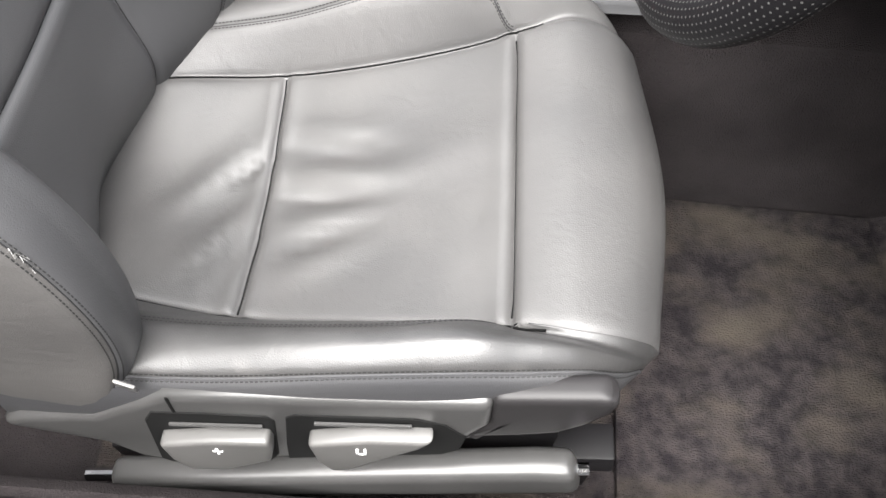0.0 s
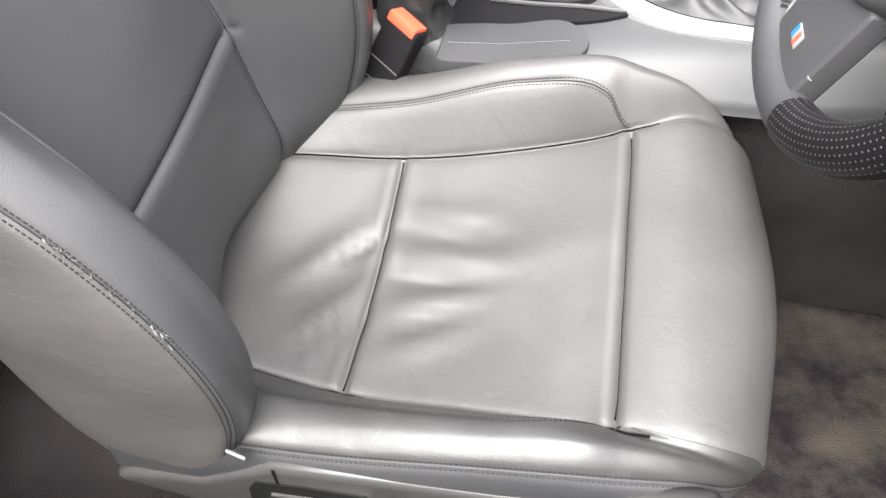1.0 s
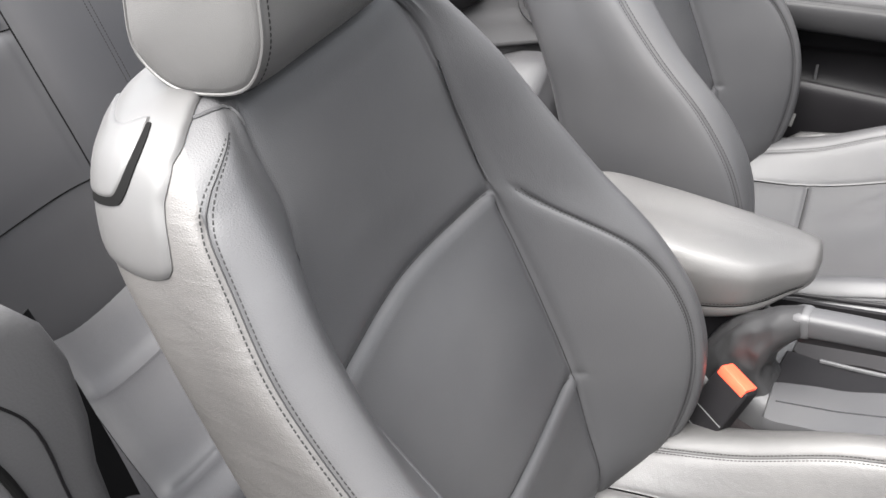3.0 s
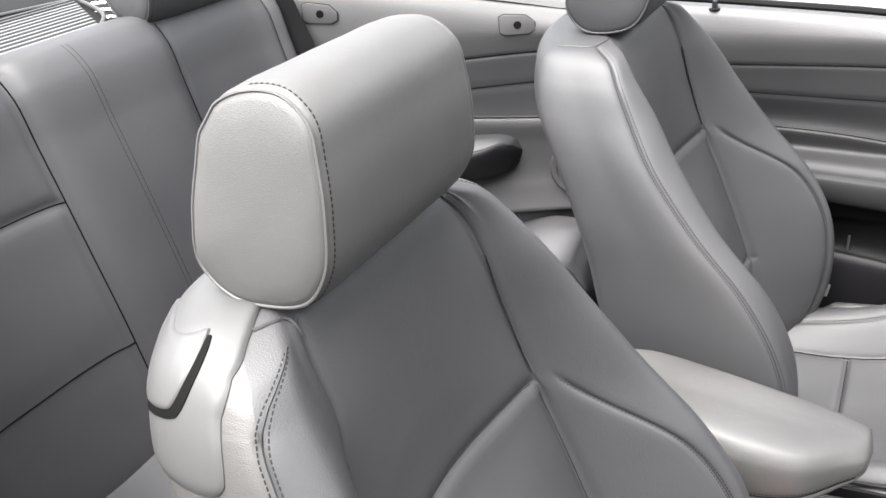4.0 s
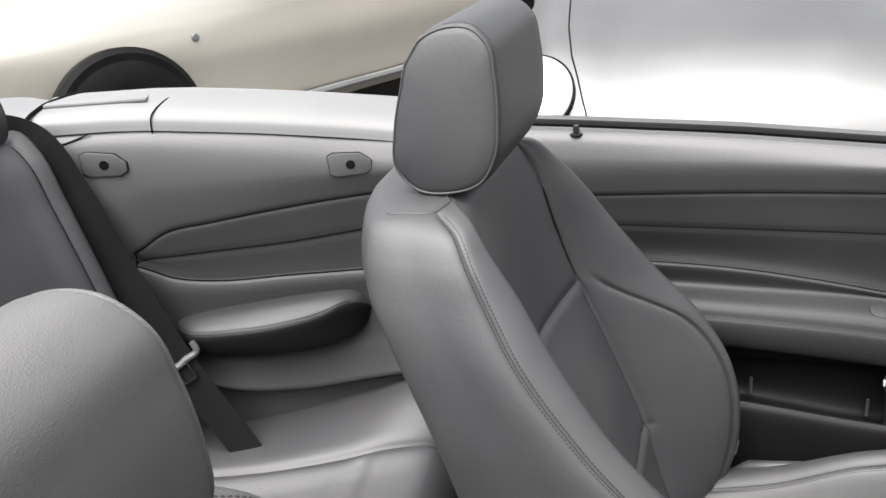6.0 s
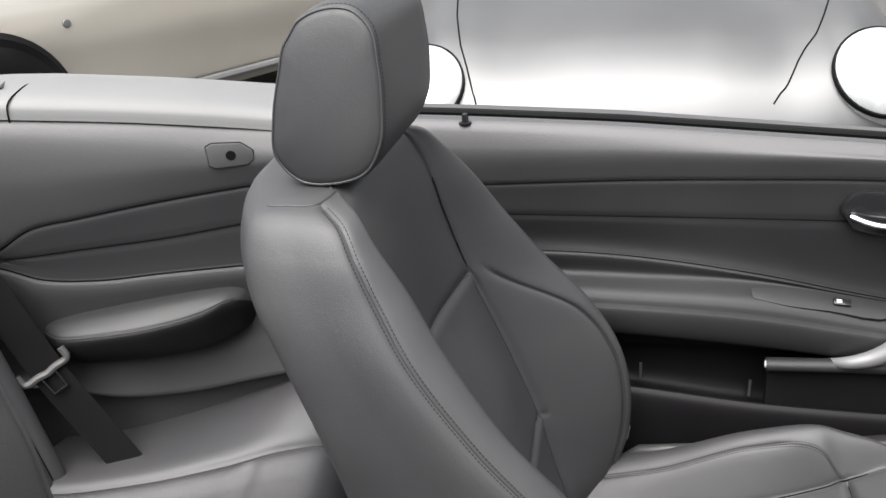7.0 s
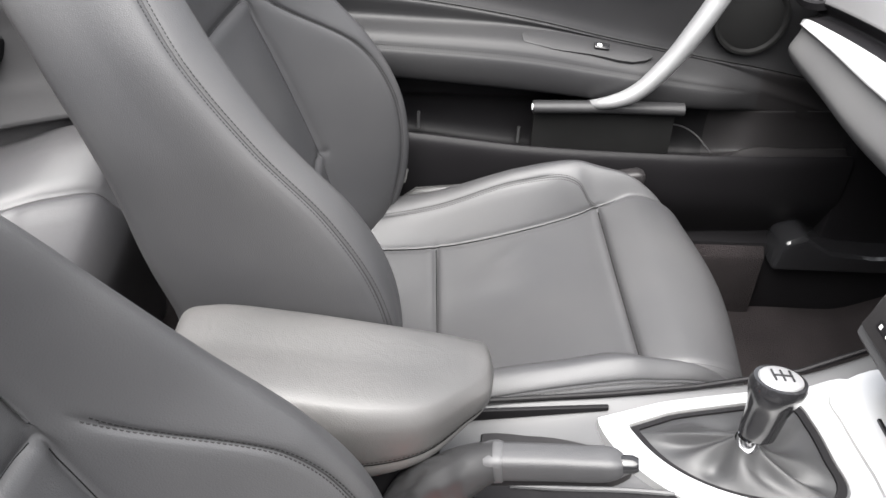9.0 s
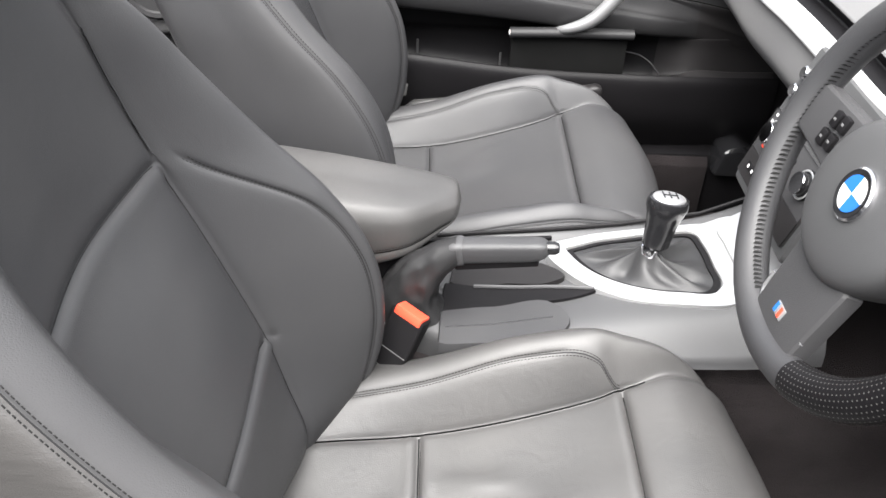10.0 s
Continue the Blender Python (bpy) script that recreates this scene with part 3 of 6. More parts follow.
def car_seat(yc, outer, worn):
    hide = LEATHER_WORN if worn else LEATHER
    seat = thing("car_seat", ("worn dark grey leather sport driver seat with creased cushion" if worn
                              else "dark grey leather sport passenger seat in good condition"), "car seat", "front seats")
    # cushion
    pad = [mirrored(r) for r in CUSHION]
    drop = (0.026, 0.024, 0.017, 0.005) + (0,) * 7
    pad = [[(x, y, z - drop[i] * (y > 0.165)) for x, y, z in r] for i, r in enumerate(pad)]
    sk = Skin(pad, [3, 6, 7, 8, 8, 18, 18, 8, 8, 7, 6, 3], [5, 14, 14, 10, 9, 10, 10, 8, 6, 5], outward=(0, 0, 0.30), sharp=(5, 7))
    seams = [("v", 2, 5, 7, 0.0065, 0.005), ("v", 5, 5.05, 6.95, 0.012, 0.0055)]
    for u in (5, 7):
        seams.append(("u", u, 0, 5, 0.0028, 0.0035))
        seams.append(("u", u, 5, 8, 0.005, 0.0045))
    for u in (4, 8):
        seams.append(("u", u, 0, 3.5, 0.003, 0.0032))
    for u in (2, 10):
        seams.append(("u", u, 0, 8, 0.003, 0.003))
    sk.press(seams)
    for k, lift in ((2, 0.0030), (5, 0.0022)):
        _, on, a = sk.dist("v", k, 5.0, 7.0, 0.1)
        sk.shift(lift * on * (np.exp(-((a - 0.010) / 0.007) ** 2) + np.exp(-((a + 0.010) / 0.007) ** 2)))
    if worn:
        wrinkles(sk, [(-0.185, -0.055, 0.050, 0.013, 56, 0.0032), (-0.160, -0.080, 0.040, 0.009, 60, -0.0030), (-0.172, -0.095, 0.035, 0.010, 62, 0.0030), (-0.205, 0.02, 0.060, 0.018, 48, 0.0030),
                      (-0.165, 0.035, 0.030, 0.009, 38, -0.0030), (-0.070, 0.075, 0.050, 0.012, -8, 0.0030), (-0.062, 0.050, 0.050, 0.009, -12, -0.0036), (-0.075, 0.022, 0.055, 0.012, -10, 0.0040),
                      (-0.078, -0.008, 0.040, 0.008, -4, -0.0034), (-0.075, -0.034, 0.050, 0.012, 4, 0.0036), (-0.085, -0.062, 0.035, 0.008, 16, -0.0030), (-0.070, -0.085, 0.045, 0.013, 22, 0.0026),
                      (0.020, -0.070, 0.060, 0.0045, -40, 0.0012), (0.026, -0.078, 0.060, 0.0035, -40, -0.0012), (0.055, -0.040, 0.050, 0.004, -46, -0.0008), (0.02, 0.03, 0.08, 0.03, 10, 0.0022)])
    else:
        wrinkles(sk, [(-0.04, 0.11, 0.03, 0.008, 35, 0.0012), (-0.06, 0.07, 0.05, 0.02, 10, 0.0010), (-0.2, 0.0, 0.05, 0.03, 60, 0.0014)])
    sk.split([
        ("seat_insert", 5, 7, 2, 5, hide, ""), ("seat_insert", 5, 7, 0, 2, hide, ""), ("thigh_pad", 5, 7, 5, 10, hide, ""),
        ("bolster_inside", 4, 5, 0, 5, LEATHER_BOLSTER if worn else hide, ""), ("bolster_inside", 7, 8, 0, 5, hide, ""),
        ("cushion_bolster", 2, 5, 0, 10, LEATHER_BOLSTER if worn else LEATHER, "dark polished leather bolster, scuffed by use" if worn else ""), ("cushion_bolster", 7, 10, 0, 10, hide, ""),
        ("cushion_skirt", 0, 2, 0, 10, LEATHER, ""), ("cushion_skirt", 10, 12, 0, 10, LEATHER, "")], seat)
    lines = []
    for u, s in ((4, 1), (8, -1)):
        # the crest seam bends down into the corner of the thigh pad
        def bend(v, u=u, s=s):
            return u + s * np.interp(v, [3.1, 3.7, 4.2, 4.6, 4.85, 5.0], [0, 0.05, 0.18, 0.42, 0.68, 0.88])
        lines += [sk.line("u", bend, 0.4, 4.98, o) for o in (-0.0035, 0.0035)]
        p, n = sk.line("u", bend, 0.4, 4.98)
        part("crest_seam", tube_geo(p - n * 0.0002, 0.0009, 6), LEATHER_DOOR, seat, "dark tube standing for the shade in a seam")
    for u, s in ((2, 1), (10, -1)):
        lines += [sk.line("u", u, 0.3, 8, o) for o in (0.004 * s, -0.003 * s)]
    lines.append(sk.line("v", 2, 5.1, 6.9, 0.005))
    shade_lines = [sk.line("v", 2, 5.02, 6.98), sk.line("v", 5, 5.05, 6.95)]
    # dark tubes laid in the grooves stand for the shade of the seams
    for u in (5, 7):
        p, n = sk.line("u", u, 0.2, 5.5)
        part("seam", tube_geo(p + n * 0.0005, 0.0014, 6), GAP_BLACK, seat, "dark tube standing for the shade in a seam")
    for p, n in shade_lines:
        part("seam", tube_geo(p + n * 0.0003, 0.0013, 6), GAP_BLACK, seat, "dark tube standing for the shade in a seam")
    thread(seat, lines)
    for u in (2, 10):
        p, n = sk.line("u", u, 0.2, 8.0, 0)
        part("piping", tube_geo(p + n * 0.001, 0.0017, 6), LEATHER, seat)

    # backrest
    shape = [mirrored(r) for r in BACKREST]
    inward = (0, 0, 0, 0, 0.003, 0.006, 0.014, 0.013)
    shape = [[(x, y + (inward[k] if k < 8 else 0) * min(1, max(0, (0.98 - z) / 0.05)) * min(1, max(0, (z - 0.34) / 0.06)), z) for k, (x, y, z) in enumerate(r)] for r in shape]
    if worn:
        shape = [[(x + (0.018 + 0.012 * min(1, max(0, (0.93 - z) / 0.12))) * (0, 0.6, 1, 0.5)[k], y, z) if k < 4 else (x, y, z) for k, (x, y, z) in enumerate(r)] for r in shape]
        # the near shoulder is broader towards the headrest
        wide = (0, 0, 0, 0, 0, 0.004, 0.014, 0.022)
        shape = [[(x, y + (wide[k] if k < 8 else 0) * math.exp(-((z - 0.965) / 0.075) ** 2), z) for k, (x, y, z) in enumerate(r)] for r in shape]
    bk = Skin(shape, [3, 4, 6, 8, 9, 8, 9, 16, 16, 9, 8, 9, 8, 6, 4, 3], [4, 6, 8, 10, 12, 11, 12, 12, 9, 9, 8, 5, 3], outward=(-0.44, 0, 0.65), sharp=(7, 9))
    seams = [("v", 7, 7, 9, 0.011, 0.0065), ("v", 4, 7, 9, 0.010, 0.006), ("v", 11.85, 9, 14, 0.003, 0.004)] + ([] if worn else [("v", 11.85, 2, 7, 0.003, 0.004)])
    for u in (7, 9):
        seams.append(("u", u, 1, 7, 0.0040, 0.0036))
        seams.append(("u", u, 7, 11, 0.0024, 0.0035))
    for u in (6, 10):
        seams.append(("u", u, 1, 7, 0.0045, 0.003))
    for u in (4, 12):
        seams.append(("u", u, 0, 10.1 if worn and u == 4 else 11.8, 0.0036, 0.0032))
    bk.press(seams)
    if worn:
        # gathered pleats beside the headrest
        for k in (9.15, 9.5, 9.85):
            g = np.exp(-((bk.ug[None, :] - k) / 0.10) ** 2) * np.exp(-((bk.vg[:, None] - 10.9) / 0.55) ** 2)
            bk.shift(0.004 * g)
    # plump panel edges beside the cross seams
    for k in (4, 7):
        _, on, s = bk.dist("v", k, 7.0, 9.0, 0.06)
        bk.shift(0.0045 * on * np.exp(-((s + 0.007) / 0.009) ** 2))
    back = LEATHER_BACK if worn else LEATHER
    bk.split([
        ("back_insert", 7, 9, 4, 7, back, ""), ("lumbar_panel", 7, 9, 0, 4, back, ""), ("shoulder_panel", 7, 9, 7, 13, back, ""),
        ("bolster_face", 6, 7, 0, 7, back, ""), ("bolster_face", 9, 10, 0, 7, back, ""),
        ("back_bolster", 4, 7, 0, 13, back, ""), ("back_bolster", 9, 12, 0, 13, back, ""),
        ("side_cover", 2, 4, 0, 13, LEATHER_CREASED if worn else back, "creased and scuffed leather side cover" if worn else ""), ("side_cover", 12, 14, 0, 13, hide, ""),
        ("rear_shell", 0, 2, 0, 13, back, ""), ("rear_shell", 14, 16, 0, 13, back, "")], seat)
    # seam shade again drawn as dark tubes along the grooves
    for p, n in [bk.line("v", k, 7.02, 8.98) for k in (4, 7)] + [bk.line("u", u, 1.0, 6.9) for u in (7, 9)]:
        part("seam", tube_geo(p - n * 0.0004, 0.0011, 6), GAP_BLACK, seat, "dark tube standing for the shade in a seam")
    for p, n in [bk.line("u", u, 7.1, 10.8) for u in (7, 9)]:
        part("seam", tube_geo(p - n * 0.0010, 0.0010, 6), GAP_BLACK, seat, "dark tube standing for the shade in a seam")
    # on the driver seat the side seam sweeps over the shoulder
    sweep = (lambda v: 4 + np.interp(v, [9.8, 10.2, 10.5, 10.8, 11.05, 11.25], [0, 0.12, 0.34, 0.70, 1.15, 1.7])) if worn else 4
    ends = ((sweep, 11.2 if worn else 11.75), (12, 11.75))
    for p, n in [bk.line("u", u, 1.0, e) for u, e in ends] + [bk.line("u", u, 1.0, 6.95) for u in (6, 10)]:
        part("seam", tube_geo(p + n * 0.0001, 0.0008, 6), LEATHER_DOOR, seat, "dark tube standing for the shade in a seam")
    for a, b in ((2.2 if outer > 0 else 3.6, 6.9), (9.1, 13.8 if outer < 0 else 12.4)):
        arc = (lambda u: np.interp(u, [4.4, 5.0, 5.6, 6.2, 6.7, 7.0], [11.80, 11.72, 11.55, 11.25, 10.85, 10.5])) if worn and a < 9 else 11.85
        p, n = bk.line("v", arc, 4.4 if worn and a < 9 else a, b)
        part("shoulder_seam", tube_geo(p + n * 0.0004, 0.0016, 6), LEATHER, seat)
    lines = []
    for u in (6, 10):
        lines += [bk.line("u", u, 1.2, 7.0, o) for o in (-0.0035, 0.0035)]
    for u in (4, 12):
        lines += [bk.line("u", sweep if u == 4 else u, 0.2, 11.15 if worn and u == 4 else 11.7, o) for o in (-0.0045, 0.0045)]
    thread(seat, lines)
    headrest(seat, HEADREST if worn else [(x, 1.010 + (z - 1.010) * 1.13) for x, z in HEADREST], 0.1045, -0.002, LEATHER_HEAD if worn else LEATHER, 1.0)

    # seat base: plastic side trim, levers, rail cover
    base = part("seat_base", box_geo((-0.30, -0.225, 0.24), (0.17, 0.225, 0.36), 0.02), PLASTIC_DARK, seat)
    s = outer
    outline = [(-0.350, 0.352), (-0.325, 0.375), (-0.255, 0.390), (-0.232, 0.410), (-0.180, 0.452), (-0.08, 0.464), (0.02, 0.475), (0.09, 0.486),
               (0.092, 0.440), (0.076, 0.405), (0.055, 0.368), (-0.05, 0.330), (-0.10, 0.312), (-0.20, 0.280), (-0.235, 0.285), (-0.262, 0.322), (-0.30, 0.335)]
    y0, y1 = (0.236, 0.2545) if s > 0 else (-0.2545, -0.236)
    part("side_trim", prism_geo(outline, y0, y1, "y", 0.011, 4), PLASTIC_TRIM, seat, "silver-grey plastic side trim")
    nose = [(0.088, 0.488), (0.140, 0.498), (0.178, 0.505), (0.190, 0.498), (0.186, 0.474), (0.172, 0.448), (0.152, 0.425), (0.120, 0.412), (0.085, 0.402), (0.05, 0.362), (0.074, 0.404), (0.0915, 0.440)]
    part("trim_nose", prism_geo(nose, *sorted((s * 0.226, s * 0.2515)), "y", 0.010, 4), PLASTIC_FRONT, seat, "dark glossy front end of the seat trim")
    face = s * 0.2545
    part("trim_joint", box_geo((-0.1765, min(face, face + s * 0.0006) - 0.0002, 0.415), (-0.1740, max(face, face + s * 0.0006) + 0.0002, 0.452), 0), GAP_BLACK, seat)
    # recesses are black plates on the trim, their shade put into the colour
    for win in ([(-0.206, 0.396), (-0.196, 0.418), (-0.150, 0.424), (-0.096, 0.427), (-0.090, 0.418), (-0.096, 0.330), (-0.104, 0.312), (-0.205, 0.282), (-0.215, 0.292)],
                [(-0.080, 0.428), (-0.072, 0.436), (0.030, 0.447), (0.055, 0.438), (0.074, 0.412), (0.070, 0.380), (0.055, 0.364), (-0.05, 0.332), (-0.088, 0.320), (-0.086, 0.36)]):
        lo, hi = sorted((face - s * 0.02, face + s * 0.0012))
        part("recess", prism_geo(win, lo, hi, "y", 0.0010, 1), RUBBER, seat, "black plate for the shaded recess behind the lever")
    for win, mark in (([(-0.196, 0.375), (-0.150, 0.392), (-0.096, 0.400), (-0.094, 0.385), (-0.098, 0.352), (-0.140, 0.318), (-0.180, 0.310), (-0.192, 0.335)], 0),
                      ([(-0.062, 0.404), (-0.01, 0.425), (0.046, 0.432), (0.034, 0.412), (0.0, 0.375), (-0.030, 0.340), (-0.045, 0.336), (-0.056, 0.360)], 1)):
        lo, hi = sorted((face - s * 0.002, face + s * 0.016))
        lever = part("lever", prism_geo(win, lo, hi, "y", 0.006, 4), LEVER, seat, "pale grey plastic adjusting lever")
        cx, cz = np.mean([w[0] for w in win]), np.mean([w[1] for w in win]) + 0.014
        bars = ((-0.0045, 0.0045, -0.0012, 0.0012), (-0.0012, 0.0012, -0.007, 0.007)) if not mark else ((-0.0045, -0.0022, -0.007, 0.007), (0.0022, 0.0045, -0.007, 0.007), (-0.0045, 0.0045, -0.007, -0.0045))
        for a0, a1, b0, b1 in bars:
            lo, hi = sorted((face + s * 0.0155, face + s * 0.0165))
            part("symbol", box_geo((cx + a0, lo, cz + b0), (cx + a1, hi, cz + b1), 0), WHITE, lever)
        part("lip", tube_geo([(cx - 0.04, face + s * 0.003, cz + 0.026), (cx + 0.042, face + s * 0.003, cz + 0.036)], 0.0020, 6), PLASTIC_TRIM, seat)
    rail = [(-0.268, s * 0.262, 0.232), (0.178, s * 0.262, 0.36)]
    part("rail_cover", turn(prism_geo([(-0.235, -0.027), (0.235, -0.027), (0.235, 0.024), (0.20, 0.030), (-0.235, 0.024)], -0.016, 0.016, "y", 0.014, 4),
                            pose((rail[0][0] + rail[1][0]) / 2, s * 0.258, 0.292, 0, -15.8, 0)), PLASTIC_TRIM, seat, "smooth silver-grey rail cover")
    part("bolt", tube_geo([(-0.262, s * 0.258, 0.236), (-0.306, s * 0.258, 0.224)], 0.007, 10), CHROME, seat)
    part("bolt", tube_geo([(0.175, s * 0.258, 0.358), (0.19, s * 0.258, 0.362)], 0.006, 10), CHROME, seat)
    for y in (-0.2, 0.2):
        part("seat_rail", turn(box_geo((-0.30, -0.02, -0.02), (0.24, 0.02, 0.02), 0.004), pose(0, y, 0.225, 0, -8, 0)), PLASTIC_DARK, seat)
        for x in (-0.27, 0.2):
            part("rail_foot", box_geo((x - 0.02, y - 0.018, 0.178), (x + 0.02, y + 0.018, 0.225 + x * 0.14), 0.003), PLASTIC_DARK, seat)
    # fastener tag at the foot of the side cover
    part("cover_tag", turn(box_geo((-0.009, -0.0015, -0.012), (0.009, 0.0015, 0.012), 0.0012), pose(-0.203, outer * 0.254, 0.470, outer * -12, 12, outer * 10)), LEVER, seat, "small grey fabric fastener tag")
    # entry release cover on the outer shoulder
    def mirror_u(u):
        return u if outer < 0 else 16 - u

    def cover_form(b, a):
        v = 9.02 + (a + 1) / 2 * 3.53
        far = np.interp(v, [9.02, 9.3, 10.37, 11.13, 11.77, 12.1, 12.55], [3.20, 3.36, 3.46, 3.70, 4.40, 4.66, 4.62])
        return mirror_u(1.0 + (b * (-outer) + 1) / 2 * (far - 1.0)), v

    def handle_form(grow):
        corners = ((1.15 + grow, 9.90 - grow), (2.62 + grow, 10.16 - grow), (3.30 + grow, 12.02 - grow), (1.15 + grow, 11.25 - 3 * grow))

        def form(b, a):
            p, q = (b * (-outer) + 1) / 2, (a + 1) / 2
            w = ((1 - p) * (1 - q), p * (1 - q), p * q, (1 - p) * q)
            return mirror_u(sum(k * c[0] for k, c in zip(w, corners))), sum(k * c[1] for k, c in zip(w, corners))
        return form
    cover = part("release_cover", bk.shell(0, 1, 0, 1, 0.0045, 0.007, 40, 40, 0.8, 16, cover_form), RELEASE, seat, "smooth grey plastic entry release cover")
    # black shell on the cover stands for the handle's shadow gap
    part("handle_slot", bk.shell(0, 1, 0, 1, 0.0054, 0.004, 30, 30, 0.0, 8, handle_form(0.11)), GAP_BLACK, cover, "black plate for the shadow gap round the release handle")
    part("release_handle", bk.shell(0, 1, 0, 1, 0.0066, 0.006, 34, 34, 0.30, 24, handle_form(0.0)), RELEASE, cover, "raised grey release handle")
    if worn:
        # frayed threads along the worn side seam
        p, n = bk.line("u", 4 if outer < 0 else 12, 4.7, 6.2, 0)
        V, F = [], []
        for k in range(110):
            i = rng.randrange(len(p) - 1)
            a = Vector(p[i]).lerp(Vector(p[i + 1]), rng.random())
            d = (Vector((rng.uniform(-1, 1), rng.uniform(-1, 1), rng.uniform(-1, 1))) + Vector(n[i]) * 0.6).normalized()
            w = d.cross(Vector(n[i])).normalized() * 0.0004
            a = a + Vector((rng.uniform(-1, 1), 0, rng.uniform(-1, 1))) * 0.004 + Vector(n[i]) * 0.001
            ln = rng.uniform(0.002, 0.005)
            o = len(V)
            V += [tuple(a - w), tuple(a + w), tuple(a + d * ln + w * 0.3), tuple(a + d * ln - w * 0.3)]
            F.append((o, o + 1, o + 2, o + 3))
        fray = part("frayed_thread", mesh_from("frayed_thread", V, F), LEVER, seat, "pale frayed threads along the worn seam")
        fray["kind"] = "stuff"
    seat.location = (0, yc, 0)
    return seat


car_seat(-0.36, -1, True)
car_seat(0.36, 1, False)


# ---- ground and car floor ----
def sheet(xs, ys, height):
    """A ground sheet over grid lines; height(x, y)."""
    V = [(x, y, height(x, y)) for x in xs for y in ys]
    n = len(ys)
    F = [(i * n + j, (i + 1) * n + j, (i + 1) * n + j + 1, i * n + j + 1) for i in range(len(xs) - 1) for j in range(n - 1)]
    return V, F


far = [-400, -150, -60, -25, -10, -5, -2.5, 0, 2.5, 5, 10, 25, 60, 150, 400]
ground = part("ground", mesh_from("ground", *sheet(far, far, lambda x, y: 0.0)), ASPHALT)
tagged(ground, "grey asphalt of the open car park", "ground", kind="structure")

# plain unseen walls added to block low skylight, beside and behind the camera
for nm, lo, hi in (("wall_3", (-9, -1.95, 0), (9, -1.75, 1.3)), ("wall_4", (-9.3, -4.3, 0), (-9.0, 9.3, 3.0)), ("wall_5", (3.6, -4.0, 0), (3.9, 9.0, 2.2)), ("wall_6", (-9.3, 9.0, 0), (9.3, 9.3, 3.0))):
    ob = part(nm, box_geo(lo, hi, 0.01), BLOCKER if nm == "wall_3" else RENDER_WALL)
    tagged(ob, "unseen rough wall added to block low skylight", "wall", kind="structure")

floor_pan = part("floor", box_geo((-1.6, -0.74, 0.10), (1.15, 0.74, 0.165), 0.01), PLASTIC_DARK)
tagged(floor_pan, "dark floor pan of the open car", "floor", kind="structure")


def carpet_height(x, y):
    z = 0.176 + 0.004 * noise.noise((x * 5, y * 5, 1.3)) + 0.002 * noise.noise((x * 17, y * 17, 4.1))
    return z + 0.9 * max(0, x - 0.62) ** 1.4


for name, xa, xb, ya, yb, m, lab in (("carpet_1", -0.32, 1.1, -0.70, -0.155, CARPET, "stained dark brown-grey carpet in the driver footwell"),
                                     ("carpet_2", -0.9, 1.1, 0.155, 0.70, CARPET_CLEAN, "clean dark carpet in the passenger footwell"),
                                     ("carpet_3", -0.9, -0.32, -0.70, -0.155, CARPET_CLEAN, "dark carpet before the rear bench")):
    ob = part(name, mesh_from(name, *sheet(np.linspace(xa, xb, 80), np.linspace(ya, yb, 40), carpet_height)), m)
    tagged(ob, lab, "carpet", kind="structure")

mat_outline = [(0.255, -0.60), (0.262, -0.40), (0.252, -0.20), (0.30, -0.178), (0.62, -0.185), (0.62, -0.63), (0.30, -0.64)]
mat_thing = part("floor_mat", prism_geo(mat_outline, 0.180, 0.190, "z", 0.004, 2), CARPET)
tagged(mat_thing, "stained brown-grey carpet mat lying in the driver footwell", "floor mat")

# carpeted tunnel and sills
tunnel = [(-0.19, 0.15), (-0.165, 0.21), (-0.148, 0.32), (-0.140, 0.40), (-0.125, 0.43), (0.125, 0.43), (0.140, 0.40), (0.148, 0.32), (0.165, 0.21), (0.19, 0.15)]
ob = part("tunnel", prism_geo(tunnel, -1.0, 1.0, "x", 0.01, 2), CARPET_CLEAN)
tagged(ob, "dark carpeted transmission tunnel between the front seats", "tunnel", kind="structure")
for k, s in (("sill_1", 1), ("sill_2", -1)):
    prof = [(s * 0.655, 0.15), (s * 0.66, 0.27), (s * 0.672, 0.315), (s * 0.70, 0.325), (s * 0.80, 0.32), (s * 0.84, 0.25), (s * 0.83, 0.15)]
    ob = part(k, prism_geo(prof, -0.75, 1.0, "x", 0.008, 2), PLASTIC_DARK)
    tagged(ob, "black plastic door sill along the car floor", "sill", kind="structure")
    part("sill_carpet", prism_geo([(s * 0.640, 0.17), (s * 0.645, 0.30), (s * 0.66, 0.318), (s * 0.668, 0.30), (s * 0.66, 0.17)], -0.6, 0.455, "x", 0.004), CARPET_CLEAN, ob, "dark fabric sill strip")
    part("sill_cover", turn(prism_geo([(0, 0), (0.33, -0.005), (0.36, 0.02), (0.31, 0.04), (0.18, 0.035), (0.10, 0.042), (0.045, 0.075), (0.01, 0.06)][::-1], -0.045, 0.03, "y", 0.012, 3),
                            Matrix.Translation((0.46, s * 0.665, 0.29))), GLOSS, ob, "glossy dark plastic kick cover")
for k, s in (("kick_panel_1", 1), ("kick_panel_2", -1)):
    ob = part(k, prism_geo([(0.55, 0.16), (1.06, 0.16), (1.06, 0.90), (0.60, 0.88), (0.56, 0.60)], *sorted((s * 0.668, s * 0.74)), "y", 0.012, 2), PLASTIC_DARK)
    tagged(ob, "black plastic kick panel beside the footwell", "kick panel", kind="structure")
ob = part("bulkhead", box_geo((1.05, -0.74, 0.15), (1.13, 0.74, 0.80), 0.01), CARPET_CLEAN)
tagged(ob, "dark carpeted bulkhead behind the dashboard", "bulkhead", kind="structure")


